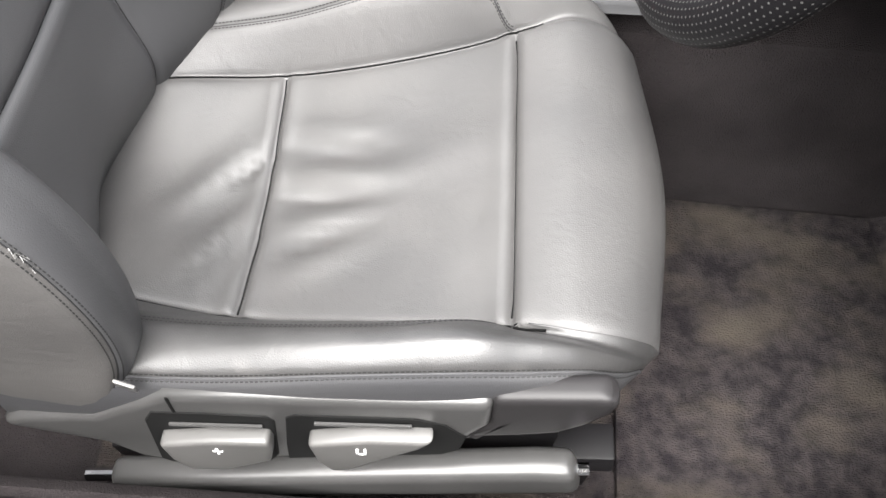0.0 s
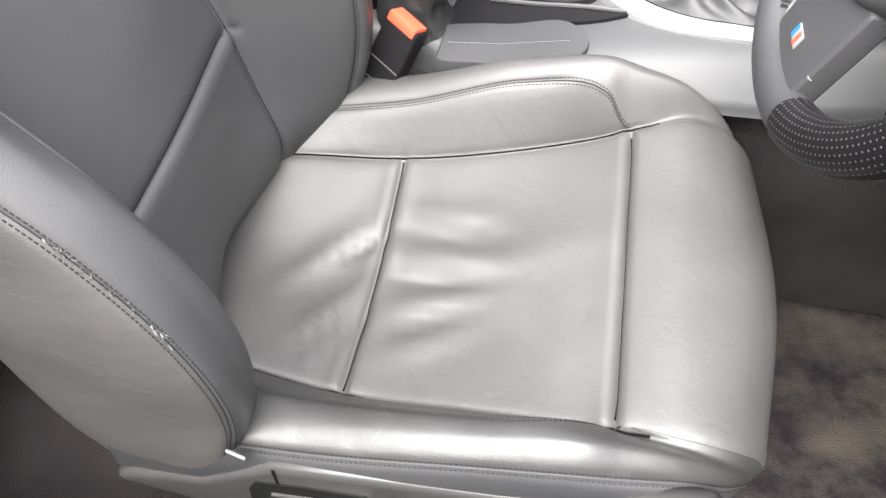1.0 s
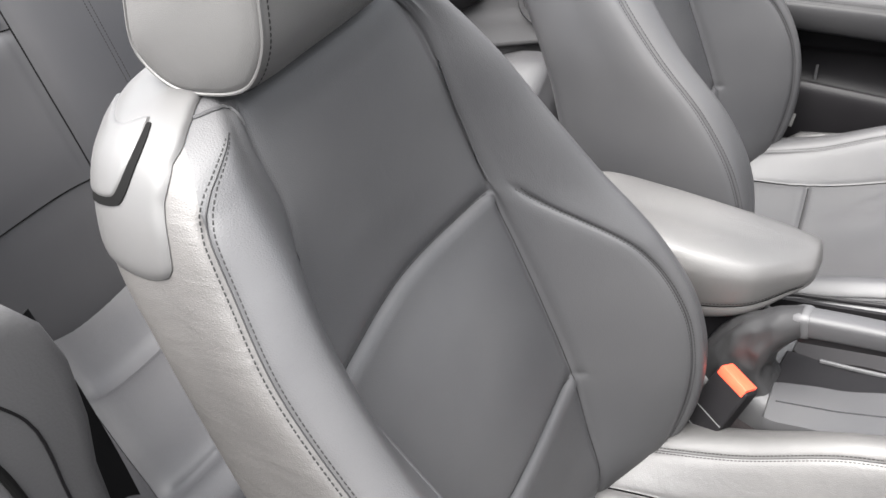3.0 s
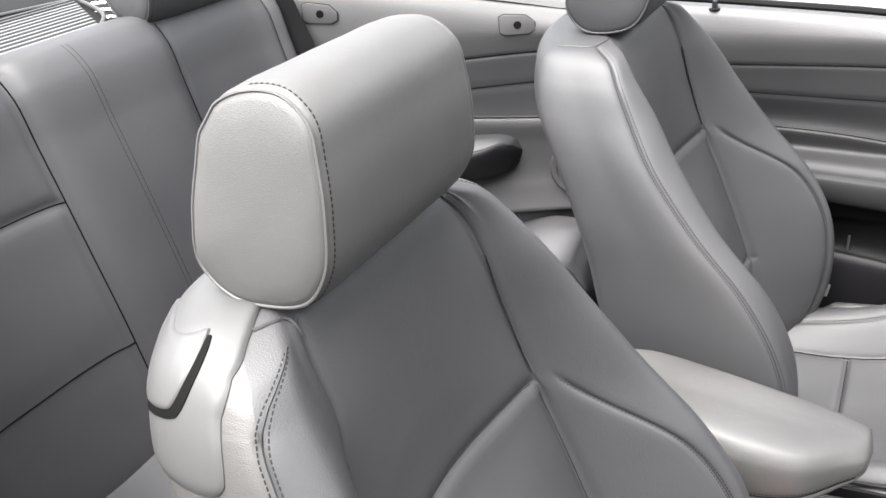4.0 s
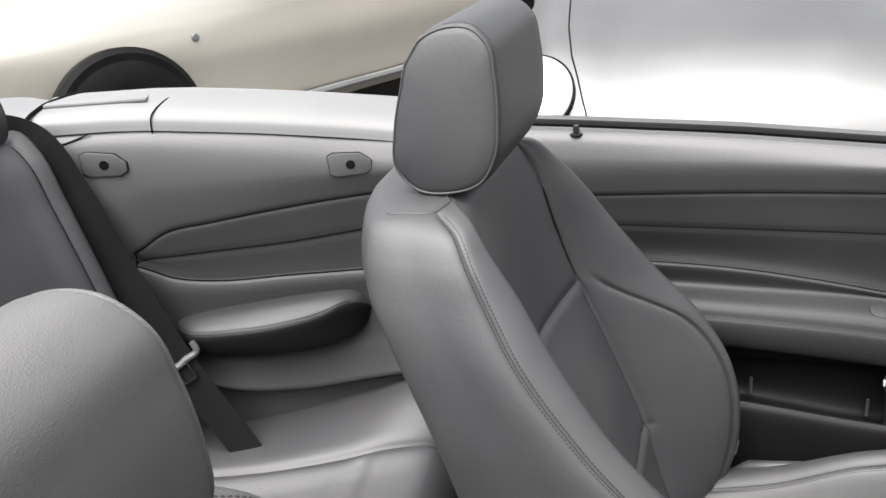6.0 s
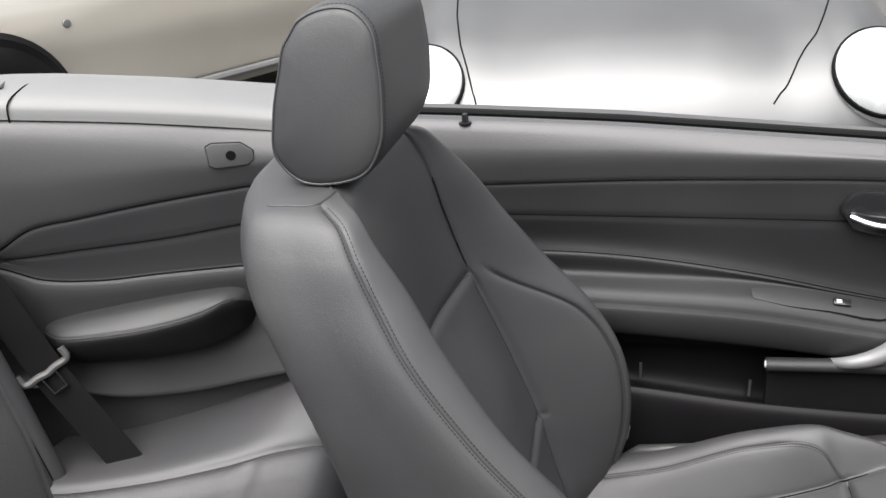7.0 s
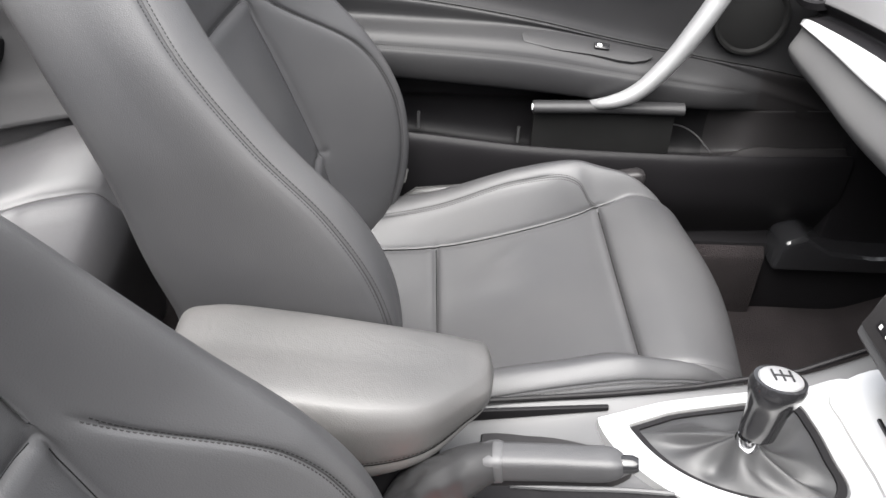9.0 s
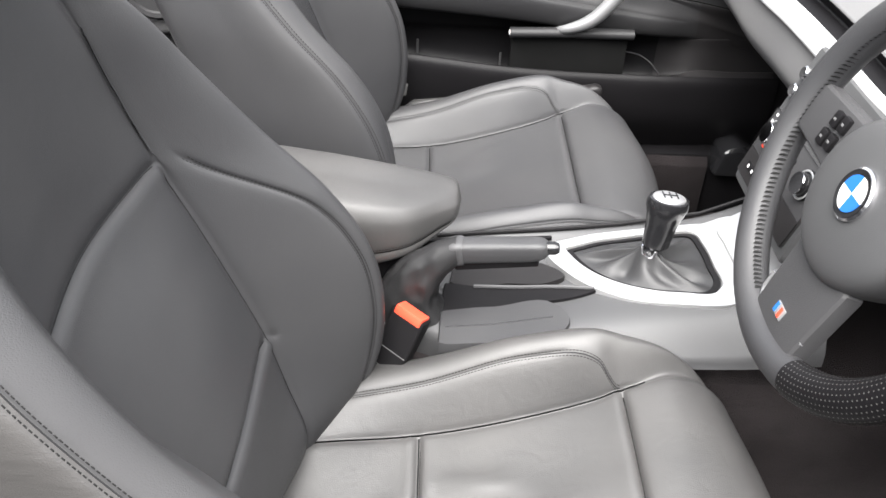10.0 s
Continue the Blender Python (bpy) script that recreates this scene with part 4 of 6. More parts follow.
# ---- far door ----
DOOR_X = [-0.60, -0.44, -0.21, -0.01, 0.12, 0.22, 0.30, 0.38, 0.47, 0.56]


def door_lines(x):
    top = np.interp(x, [-0.6, -0.44, -0.22, 0.13, 0.56], [0.950, 0.944, 0.933, 0.905, 0.868])
    l1 = np.interp(x, [-0.6, -0.43, -0.13, 0.14, 0.3, 0.56], [0.838, 0.842, 0.853, 0.852, 0.842, 0.80])
    l2 = np.interp(x, [-0.6, -0.38, 0.10, 0.3, 0.56], [0.793, 0.795, 0.792, 0.775, 0.72])
    l3 = np.interp(x, [-0.6, -0.33, -0.13, 0.01, 0.15, 0.28, 0.40, 0.56], [0.737, 0.737, 0.728, 0.703, 0.676, 0.655, 0.635, 0.60])
    a1 = np.interp(x, [-0.6, -0.27, -0.02, 0.16, 0.28, 0.38, 0.56], [0.704, 0.700, 0.690, 0.664, 0.645, 0.615, 0.56])
    a2 = np.interp(x, [-0.6, -0.25, -0.01, 0.15, 0.28, 0.38, 0.56], [0.640, 0.634, 0.618, 0.603, 0.595, 0.58, 0.54])
    lip = np.interp(x, [-0.6, -0.20, 0.03, 0.30, 0.56], [0.538, 0.526, 0.504, 0.500, 0.500])
    arm = np.interp(x, [-0.6, 0.20, 0.27, 0.31, 0.335, 0.36, 0.47], [1.0, 1.0, 0.92, 0.72, 0.45, 0.10, 0.0])
    deep = np.interp(x, [-0.6, 0.24, 0.30, 0.33, 0.56], [1.0, 1.0, 0.8, 0.0, 0.0])
    return top, l1, l2, l3, a1, a2, lip, arm, deep


def door_row(x):
    top, l1, l2, l3, a1, a2, lip, arm, deep = door_lines(x)
    py = 0.700 + 0.10 * max(0, x - 0.30) ** 1.5
    return [(x, py + 0.045, top - 0.012), (x, py + 0.020, top), (x, py + 0.004, top - 0.012), (x, py - 0.004, (top + l1) / 2 + 0.01),
            (x, py + 0.010, l1 + 0.006), (x, py + 0.012, l1 - 0.006), (x, py + 0.010, l2), (x, py + 0.012, l3 + 0.006), (x, py + 0.004, l3 - 0.004),
            (x, py + 0.006, a1 + 0.004), (x, py - 0.032 * arm, a1 - 0.013), (x, py - 0.046 * arm, (a1 + a2) / 2 - 0.004), (x, py - 0.038 * arm, a2 - 0.012),
            (x, py + 0.01, a2 - 0.022), (x, py + 0.028 * deep, 0.565), (x, py + 0.046 * deep, 0.545), (x, py + 0.046 * deep - 0.01, lip - 0.035 * deep - 0.005),
            (x, py - 0.012 * deep - 0.015, lip - 0.04 * deep), (x, py - 0.033, lip - 0.006), (x, py - 0.040, lip), (x, py - 0.048, lip - 0.008), (x, py - 0.051, lip - 0.05), (x, py - 0.044, 0.40), (x, py - 0.012, 0.328)]


door = thing("door_1", "closed dark grey leather and plastic passenger door card", "car door", kind="structure")
dsk = Skin([door_row(x) for x in DOOR_X], [3, 4, 6, 7, 5, 8, 8, 5, 5, 6, 7, 7, 5, 4, 3, 5, 5, 4, 3, 3, 5, 6, 5], 12, outward=(0, 1.6, 0.7), pull=0.3)
dsk.press([("u", 4.5, 0, 9, 0.004, 0.004), ("u", 6, 0, 7.4, 0.002, 0.0025), ("u", 7.6, 0, 9, 0.004, 0.004), ("u", 10.6, 0, 6.6, 0.0018, 0.0025)])
dsk.split([("belt_rail", 0, 4.5, 0, 9, PLASTIC_UPPER_LIT, "soft grey plastic upper door trim"), ("door_insert", 4.5, 7.6, 0, 9, LEATHER_DOOR, "dark grey stitched leather door panel"),
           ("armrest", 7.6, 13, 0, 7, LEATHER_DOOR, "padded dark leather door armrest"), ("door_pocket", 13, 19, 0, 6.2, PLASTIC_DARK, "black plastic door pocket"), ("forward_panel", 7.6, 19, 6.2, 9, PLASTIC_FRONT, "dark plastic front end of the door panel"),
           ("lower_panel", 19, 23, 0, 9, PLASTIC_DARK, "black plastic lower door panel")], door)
thread(door, [dsk.line("u", 6, 0, 7.3, o) for o in (-0.003, 0.003)] + [dsk.line("u", 10.6, 0, 6.4, o) for o in (-0.003, 0.003)])
for u, a, b in ((4.5, 0, 9), (6, 0, 7.35), (7.6, 0, 9), (13.0, 0, 6.5)):
    p, n = dsk.line("u", u, a, b)
    part("trim_gap", tube_geo(p + n * 0.0003, 0.0011, 6), GAP_BLACK, door, "dark gap between the trim panels")
# outer door skin and window seal
part("door_shell", prism_geo([(-0.62, 0.33), (0.60, 0.33), (0.60, 0.848), (0.13, 0.891), (-0.22, 0.920), (-0.44, 0.931), (-0.62, 0.938)], 0.765, 0.86, "y", 0.012, 2), PAINT_SILVER, door, "silver painted outer door shell")
part("window_seal", tube_geo([(x, 0.744, door_lines(x)[0] + 0.004) for x in np.linspace(-0.62, 0.58, 24)], 0.006, 8), RUBBER, door, "black rubber window seal")
pin = part("lock_pin", lathe_geo([(0.0001, 0), (0.0052, 0), (0.0052, 0.012), (0.0045, 0.016), (0.003, 0.017)], 12), GLOSS, door, "black door lock pin")
pin.location = (-0.445, 0.712, 0.938)
ring = part("pin_collar", lathe_geo([(0.004, 0), (0.010, 0), (0.010, 0.002), (0.0055, 0.003)], 16), PLASTIC_DARK, door)
ring.location = (-0.445, 0.712, 0.9395)
# window switch panel on the armrest
panel_line = [(p[0], p[1]) for p in smooth_line([(-0.105, -0.012, 0), (-0.108, 0.006, 0), (-0.09, 0.013, 0), (0.0, 0.013, 0), (0.07, 0.008, 0), (0.102, -0.004, 0), (0.09, -0.013, 0), (0.0, -0.017, 0), (-0.08, -0.016, 0)], 4, closed=True)]
panel_at = pose(0.085, 0.685, 0.6735, 27, 6.5, 0)
part("switch_panel", turn(prism_geo(panel_line, -0.004, 0.0022, "z", 0.0015), panel_at), LEATHER_DOOR, door, "flush black window switch panel")
sw = part("window_switch", turn(box_geo((0.006, -0.006, 0), (0.030, 0.006, 0.007), 0.002), panel_at), GLOSS, door)
part("switch_symbol", turn(box_geo((0.010, -0.003, 0.0066), (0.017, 0.002, 0.0074), 0), panel_at), WHITE, sw)
# inner release handle in its recess
cup = [(0.088, 0.812), (0.10, 0.835), (0.16, 0.842), (0.235, 0.838), (0.243, 0.82), (0.215, 0.786), (0.18, 0.776), (0.13, 0.778), (0.10, 0.79)]
part("handle_cup", prism_geo([(p[0], p[1]) for p in smooth_line([(a, b, 0) for a, b in cup], 4, closed=True)], 0.694, 0.712, "y", 0.006, 2), GLOSS, door, "black recess of the inner door handle")
part("door_handle", tube_geo(smooth_line([(0.100, 0.690, 0.808), (0.125, 0.683, 0.800), (0.165, 0.680, 0.7955), (0.205, 0.682, 0.797), (0.222, 0.688, 0.801)], 6), [0.004] + [0.0056] * 22 + [0.0046] * 2, 12, flat=0.75), CHROME, door, "polished silver inner door handle")
# pull handle: a bowed satin strap
strap = smooth_line([(0.086, 0.665, 0.585), (0.112, 0.642, 0.598), (0.150, 0.632, 0.618), (0.192, 0.628, 0.668), (0.224, 0.628, 0.724), (0.247, 0.630, 0.772), (0.264, 0.634, 0.812), (0.273, 0.650, 0.836), (0.276, 0.690, 0.843)], 7)
part("pull_handle", tube_geo(strap, list(np.interp(np.linspace(0, 1, len(strap)), [0, 0.10, 0.25, 0.5, 0.85, 1], [0.005, 0.010, 0.015, 0.0185, 0.0185, 0.0120])), 18, flat=0.85), SATIN, door, "bowed satin silver pull handle")
# loudspeaker ring ahead of the handle
spk = part("speaker", turn(lathe_geo([(0.0001, 0.001), (0.040, 0.0005), (0.050, -0.001), (0.054, 0.003), (0.058, 0.003), (0.060, -0.001), (0.060, -0.01)], 40), along((0, -1, 0.05), (0.335, 0.703, 0.722))), RUBBER, door, "round black speaker grille")
# rounded front end of the pocket, its edge highlight drawn as a pale tube
part("rim_glint", tube_geo(smooth_line([(0.255, 0.744, 0.513), (0.285, 0.741, 0.508), (0.306, 0.733, 0.498), (0.318, 0.716, 0.489), (0.322, 0.692, 0.488)], 6), 0.0014, 6), PLASTIC, door, "pale tube for the highlight at the front end of the pocket")
# studs in the pocket
for x, y, z in ((-0.178, 0.722, 0.50), (-0.006, 0.722, 0.478)):
    part("pocket_stud", tube_geo([(x, y, z), (x, y, z + 0.03)], 0.0025, 8), PLASTIC, door)

# leather wallet standing in the door pocket
wallet = thing("wallet", "black leather document wallet standing in the door pocket", "wallet")
part("wallet_body", turn(box_geo((-0.115, -0.007, -0.075), (0.115, 0.007, 0.0), 0.004), pose(0.123, 0.672, 0.575, -4, 0, -1.5)), RUBBER, wallet)
part("wallet_spine", tube_geo([(0.003, 0.655, 0.581), (0.123, 0.652, 0.587), (0.243, 0.649, 0.589)], 0.0125, 16, flat=0.8), LEATHER_DOOR, wallet, "folded dark leather spine")
for x, y, z in ((0.0025, 0.655, 0.581), (0.2435, 0.649, 0.589)):
    part("page_end", tube_geo([(x - 0.001, y, z), (x + 0.001, y, z)], 0.0055, 12), LIGHT_PLASTIC if x > 0.1 else WHITE, wallet, "rolled page ends")


# ---- rear quarter trims ----
def quarter_row(x, s):
    y = np.interp(x, [-1.45, -1.25, -1.09, -0.95, -0.765, -0.58], [0.27, 0.355, 0.432, 0.50, 0.583, 0.650])
    top = np.interp(x, [-1.45, -1.06, -0.88, -0.70, -0.55], [1.045, 1.021, 0.990, 0.954, 0.938])
    l1 = np.interp(x, [-1.45, -1.15, -1.09, -1.07, -1.04, -0.98, -0.92, -0.72, -0.55], [0.83, 0.83, 0.832, 0.845, 0.858, 0.864, 0.870, 0.880, 0.884])
    l2 = np.interp(x, [-1.45, -1.06, -0.85, -0.70, -0.55], [0.825, 0.817, 0.815, 0.826, 0.83])
    l3 = np.interp(x, [-1.45, -1.15, -1.09, -1.07, -1.04, -0.98, -0.77, -0.55], [0.812, 0.812, 0.810, 0.797, 0.782, 0.768, 0.756, 0.752])
    step = np.interp(x, [-1.25, -1.06, -1.0, -0.95, -0.88, -0.77, -0.6], [0.64, 0.612, 0.580, 0.566, 0.560, 0.563, 0.572])
    row = [(y + 0.05, top), (y + 0.016, top - 0.002), (y + 0.004, top - 0.016), (y - 0.004, (top + l1) / 2), (y + 0.010, l1 + 0.006), (y + 0.012, l1 - 0.006), (y + 0.013, l2),
           (y + 0.012, l3 + 0.006), (y + 0.004, l3 - 0.006), (y + 0.010, 0.70), (y + 0.010, 0.63), (y - 0.010, step), (y + 0.006, step - 0.011), (y - 0.01, 0.30)]
    return [(x, s * a, b) for a, b in row]


QX = [-1.36, -1.25, -1.15, -1.09, -1.04, -0.98, -0.88, -0.77, -0.66, -0.575]


def quarter_armrest(q, s):
    # padded armrest: a pod with a leather top and a black belly
    def wall(x):
        return np.interp(x, [-1.09, -0.95, -0.765], [0.432, 0.50, 0.583]) + 0.010
    rows = []
    for x, w, top, edge, low in ((-1.048, 0.014, 0.709, 0.702, 0.680), (-1.015, 0.048, 0.716, 0.703, 0.655), (-0.95, 0.066, 0.721, 0.703, 0.643), (-0.88, 0.068, 0.724, 0.704, 0.640),
                                 (-0.825, 0.056, 0.724, 0.708, 0.642), (-0.797, 0.040, 0.722, 0.714, 0.650), (-0.782, 0.026, 0.714, 0.708, 0.660)):
        y = wall(x)
        rows.append([(x, s * (y + 0.02), top), (x, s * (y - w * 0.55), top - 0.001), (x, s * (y - w), edge), (x, s * (y - w - 0.004), edge - 0.010), (x, s * (y - w * 0.96), (edge + low) / 2 - 0.004), (x, s * (y - w * 0.6), low), (x, s * (y + 0.02), low - 0.006)])
    tip0 = [(-1.058, s * (wall(-1.058) + 0.008), 0.695)] * 7
    tip1 = [(-0.770, s * (wall(-0.770) + 0.004), 0.686)] * 7
    ask = Skin([tip0] + rows + [tip1], 6, 8, outward=(-0.9, s * 0.60, 0.68))
    ask.press([("u", 2.0, 0.6, 6.6, 0.002, 0.0022)])
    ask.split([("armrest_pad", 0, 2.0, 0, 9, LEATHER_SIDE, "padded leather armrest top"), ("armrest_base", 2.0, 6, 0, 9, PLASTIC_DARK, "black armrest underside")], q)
    thread(q, [ask.line("u", 1.85, 0.8, 6.3, 0)])
    p, n = ask.line("u", 2.0, 0.6, 6.4)
    part("piping", tube_geo(p + n * 0.0006, 0.0016, 6), LEATHER_SIDE, q)
    # round speaker low beside the front seat
    part("speaker_ring", turn(lathe_geo([(0.0001, 0.0), (0.044, 0.001), (0.047, 0.005), (0.055, 0.006), (0.059, 0.0), (0.059, -0.01)], 36), along((0.25, -s, 0.05), (-0.66, s * 0.612, 0.655))), PLASTIC_DOOR, q, "round grey speaker surround")


def quarter_trim(name, s, lab):
    q = thing(name, lab, "side trim", kind="structure")
    sk = Skin([quarter_row(x, s) for x in QX], [3, 4, 7, 7, 5, 6, 6, 5, 5, 6, 5, 5, 4], 10, outward=(-0.95, s * 1.6, 0.8), pull=0.3)
    sk.press([("u", 4.5, 3.0, 9, 0.004, 0.0045), ("u", 6, 3.0, 9, 0.002, 0.0025), ("u", 7.5, 3.0, 9, 0.004, 0.0045), ("v", 3.0, 4.5, 7.5, 0.004, 0.005), ("u", 10.6, 2.5, 9, 0.005, 0.006)])
    sk.split([("upper_trim", 0, 4.5, 0, 9, PLASTIC_UPPER_LIT, "soft grey plastic upper side trim"), ("side_insert", 4.5, 7.5, 3, 9, LEATHER_SIDE, "stitched dark leather side panel"),
              ("lower_trim", 4.5, 13, 0, 9, PLASTIC_DOOR, "grey plastic lower side trim")], q)
    thread(q, [sk.line("u", 6, 3.0, 9, o) for o in (-0.003, 0.003)])
    for p, n in (sk.line("u", 4.5, 3.0, 9), sk.line("u", 6, 3.1, 9), sk.line("u", 7.5, 3.0, 9), sk.line("v", 3.0, 4.5, 7.5)):
        part("trim_gap", tube_geo(p + n * 0.0003, 0.0013, 6), GAP_BLACK, q, "dark gap between the trim panels")
    # belt-guide plates with their round holes
    for x, z, ang in ((-0.765, 0.935, 3), (-1.088, 0.981, 8)):
        y = np.interp(x, [-1.09, -0.765], [0.432, 0.583]) - 0.003
        m = Matrix.Translation((x, s * y, z)) @ Euler((0, radians(ang), radians(s * 24))).to_matrix().to_4x4()
        shape = [(a * 0.74, b * 0.80) for a, b in [(-0.042, -0.018), (-0.046, 0.017), (-0.034, 0.023), (0.020, 0.021), (0.042, 0.006), (0.044, -0.010), (0.030, -0.020), (-0.03, -0.023)]]
        rim = [(a, 0, b) for a, b in shape]
        gap = part("plate_gap", turn(prism_geo([(a * 1.035, c * 1.06) for a, _, c in rim], *sorted((0.002 * s, -0.0025 * s)), "y", 0.001), m), PLASTIC_DARK, q)
        plate = part("guide_plate", turn(prism_geo([(a, c) for a, _, c in rim], *sorted((0.002 * s, -0.0045 * s)), "y", 0.002), m), PLASTIC_UPPER_LIT, q, "small grey plastic guide plate")
        # flat disc, with the shade inside the hole as its black
        part("guide_hole", turn(lathe_geo([(0.0001, 0.0), (0.0070, 0.0), (0.0074, -0.002), (0.0080, -0.004)], 24), m @ along((0, -s, 0), (0.0, -0.0052 * s, 0))), GAP_BLACK, plate, "black disc for the shaded round hole")
    if s > 0:
        quarter_armrest(q, s)
        part("trim_gap", tube_geo(smooth_line([(-1.108, 0.4375, 1.026), (-1.125, 0.4245, 1.020), (-1.152, 0.4065, 1.0125), (-1.172, 0.395, 1.002)], 5), 0.0014, 6), GAP_BLACK, q, "dark gap between the trim panels")
    else:
        # rounded front post beside the driver door opening, with its door seal
        post = [(-0.646, 0.30), (-0.636, 0.60), (-0.622, 0.70), (-0.615, 0.78), (-0.605, 0.82), (-0.600, 0.87), (-0.606, 0.906), (-0.621, 0.933), (-0.645, 0.946), (-0.700, 0.950), (-0.700, 0.30)]
        part("front_post", prism_geo(post, -0.66, -0.545, "x", 0.018, 4), PLASTIC_UPPER_LIT, q, "rounded grey grained plastic post")
        part("post_joint", tube_geo(smooth_line([(-0.5455, -0.672, 0.905), (-0.5445, -0.650, 0.86), (-0.5445, -0.650, 0.78), (-0.5445, -0.668, 0.40)], 6), 0.0012, 6), PLASTIC_DARK, q, "dark joint down the post")
        part("door_seal", tube_geo(smooth_line([(-0.545, -0.69, 0.890), (-0.544, -0.680, 0.84), (-0.544, -0.676, 0.78), (-0.544, -0.682, 0.40)], 6), 0.0035, 10), RUBBER, q, "black rubber door seal")
    # painted body ledge and hood cover lid outside
    shelf = []
    for x in np.linspace(-1.75, -0.56, 26):
        r = quarter_row(x, 1)
        y, top = r[0][1], r[0][2]
        shelf.append([(x, s * (y - 0.032), top + 0.002), (x, s * (y - 0.026), top + 0.020), (x, s * (y + 0.02), top + 0.038), (x, s * (y + 0.10), top + 0.035), (x, s * (y + 0.17), top + 0.0), (x, s * (y + 0.20), top - 0.06), (x, s * (y + 0.20), top - 0.30)])
    hsk = Skin(shelf, [3, 4, 6, 5, 4, 4], 1, outward=(-1.1, s * 0.6, 0.8), pull=0)
    hsk.press([("v", 11.0, 0, 6, 0.012, 0.004)])
    for gx in (-1.19, -1.03):
        r = quarter_row(gx, 1)
        y, top = r[0][1], r[0][2]
        pts = [(gx, s * (y - 0.033), top - 0.004), (gx, s * (y - 0.029), top + 0.020), (gx, s * (y + 0.005), top + 0.035), (gx, s * (y + 0.05), top + 0.0385)] + ([(gx, s * (y + 0.10), top + 0.0355), (gx, s * (y + 0.17), top + 0.001)] if gx < -1.1 else [])
        part("ledge_gap", tube_geo(smooth_line(pts, 4), 0.003 if gx < -1.1 else 0.0012, 6), GAP_BLACK, q, "dark gap across the body ledge")
    hsk.split([("hood_ledge", 0, 6, 11, 25, LIGHT_PLASTIC, "pale grey body ledge beside the hood"), ("hood_lid", 0, 6, 0, 11, LIGHT_PLASTIC, "pale grey folded-hood lid")], q)
    part("ledge_hatch", turn(box_geo((-0.075, -0.03, 0), (0.075, 0.03, 0.006), 0.003), pose(-1.13, s * 0.50, 1.0585, 0, 3, s * 26)), LIGHT_PLASTIC, q)
    return q


quarter_trim("wall_1", 1, "dark grey side trim beside the rear seat")
quarter_trim("wall_2", -1, "dark grey side trim behind the driver door opening")


# ---- rear bench ----
def bench():
    b = thing("rear_bench", "dark grey leather rear bench with two seats", "rear seat")
    ys = [-0.60, -0.52, -0.47, -0.33, -0.19, -0.14, -0.04, 0.06, 0.11, 0.24, 0.37, 0.42, 0.52, 0.60]
    lift = [0.046, 0.050, 0.012, -0.006, 0.008, 0.03, 0.034, 0.03, 0.008, -0.006, 0.006, 0.024, 0.048, 0.044]
    slant = [0.0, 0.25, 0.42, 0.2, 0, 0, 0, 0, 0, 0.2, 0.40, 0.42, 0.25, 0.0]
    rows = []
    for y, h, w in zip(ys, lift, slant):
        prof = [(-1.07, 0.505), (-1.02, 0.494), (-0.90, 0.486), (-0.78, 0.490), (-0.70, 0.499), (-0.635, 0.490), (-0.603, 0.44), (-0.605, 0.34), (-0.62, 0.17)]
        rows.append([(x, y + math.copysign(1, y) * w * (max(x, -1.0) + 0.76) * (z > 0.3), z + h * (1 if z > 0.45 else 0.6 if z > 0.4 else 0) * (np.interp(x, [-1.05, -0.88, -0.70], [0.0, 0.45, 1.15]) if y > 0.45 else 1)) for x, z in prof])
    sk = Skin(rows, [5, 6, 8, 8, 8, 7, 5, 4], [5, 8, 8, 7, 6, 5, 5, 6, 7, 7, 8, 8, 5], outward=(-0.85, 0, 0.2))
    seams = [("u", 4.15, 2.05, 4, 0.008, 0.008), ("u", 2.0, 2.05, 4, 0.010, 0.008), ("u", 3.55, 8, 10.9, 0.008, 0.008)]
    seams += [("v", k, 0.2, 5.6, 0.010, 0.007) for k in (2, 4, 8, 11)] + [("u", 5.2, 0, 2, 0.003, 0.004), ("u", 5.2, 11, 13, 0.003, 0.004)]
    sk.press(seams)
    sk.split([("cushion_insert", 0, 8, 2, 4, LEATHER_REAR, ""), ("cushion_insert", 0, 8, 8, 11, LEATHER_REAR, ""), ("cushion_side", 0, 8, 0, 2, LEATHER_REAR, ""),
              ("cushion_side", 0, 8, 11, 13, LEATHER_REAR, ""), ("cushion_centre", 0, 8, 4, 8, LEATHER_REAR, "")], b)
    # dark tubes for the shade in the cushion seams
    for p, n in [sk.line("v", k, 0.4, 5.4) for k in (2, 11)]:
        part("seam", tube_geo(p - n * 0.0002, 0.0012, 6), GAP_BLACK, b, "dark tube standing for the shade in a seam")
    ys = [-0.56, -0.50, -0.44, -0.32, -0.20, -0.145, -0.04, 0.065, 0.12, 0.21, 0.30, 0.340, 0.366, 0.380]
    push = [0.045, 0.040, 0.010, 0.0, 0.008, 0.034, 0.038, 0.034, 0.008, 0.0, 0.004, 0.022, 0.018, -0.05]
    rows = []
    for y, h in zip(ys, push):
        c = 0.008 if abs(y + 0.04) < 0.12 else 0.0
        rows.append([(-1.02 + h, y, 0.45), (-1.025 + h, y, 0.50), (-1.045 + h, y, 0.60), (-1.067 + h, y, 0.70), (-1.093 + h, y, 0.80), (-1.110 + h * 0.9, y, 0.875), (-1.128 + h * 0.8, y, 0.95), (-1.143 + h * 0.6, y, 1.015 + c), (-1.165 + h * 0.3, y, 1.046 + c), (-1.195, y, 1.048 + c), (-1.22, y, 0.96)])
    bk = Skin(rows, 6, [3, 6, 8, 8, 7, 8, 8, 7, 8, 8, 7, 5, 4], outward=(-1.35, 0, 0.6))
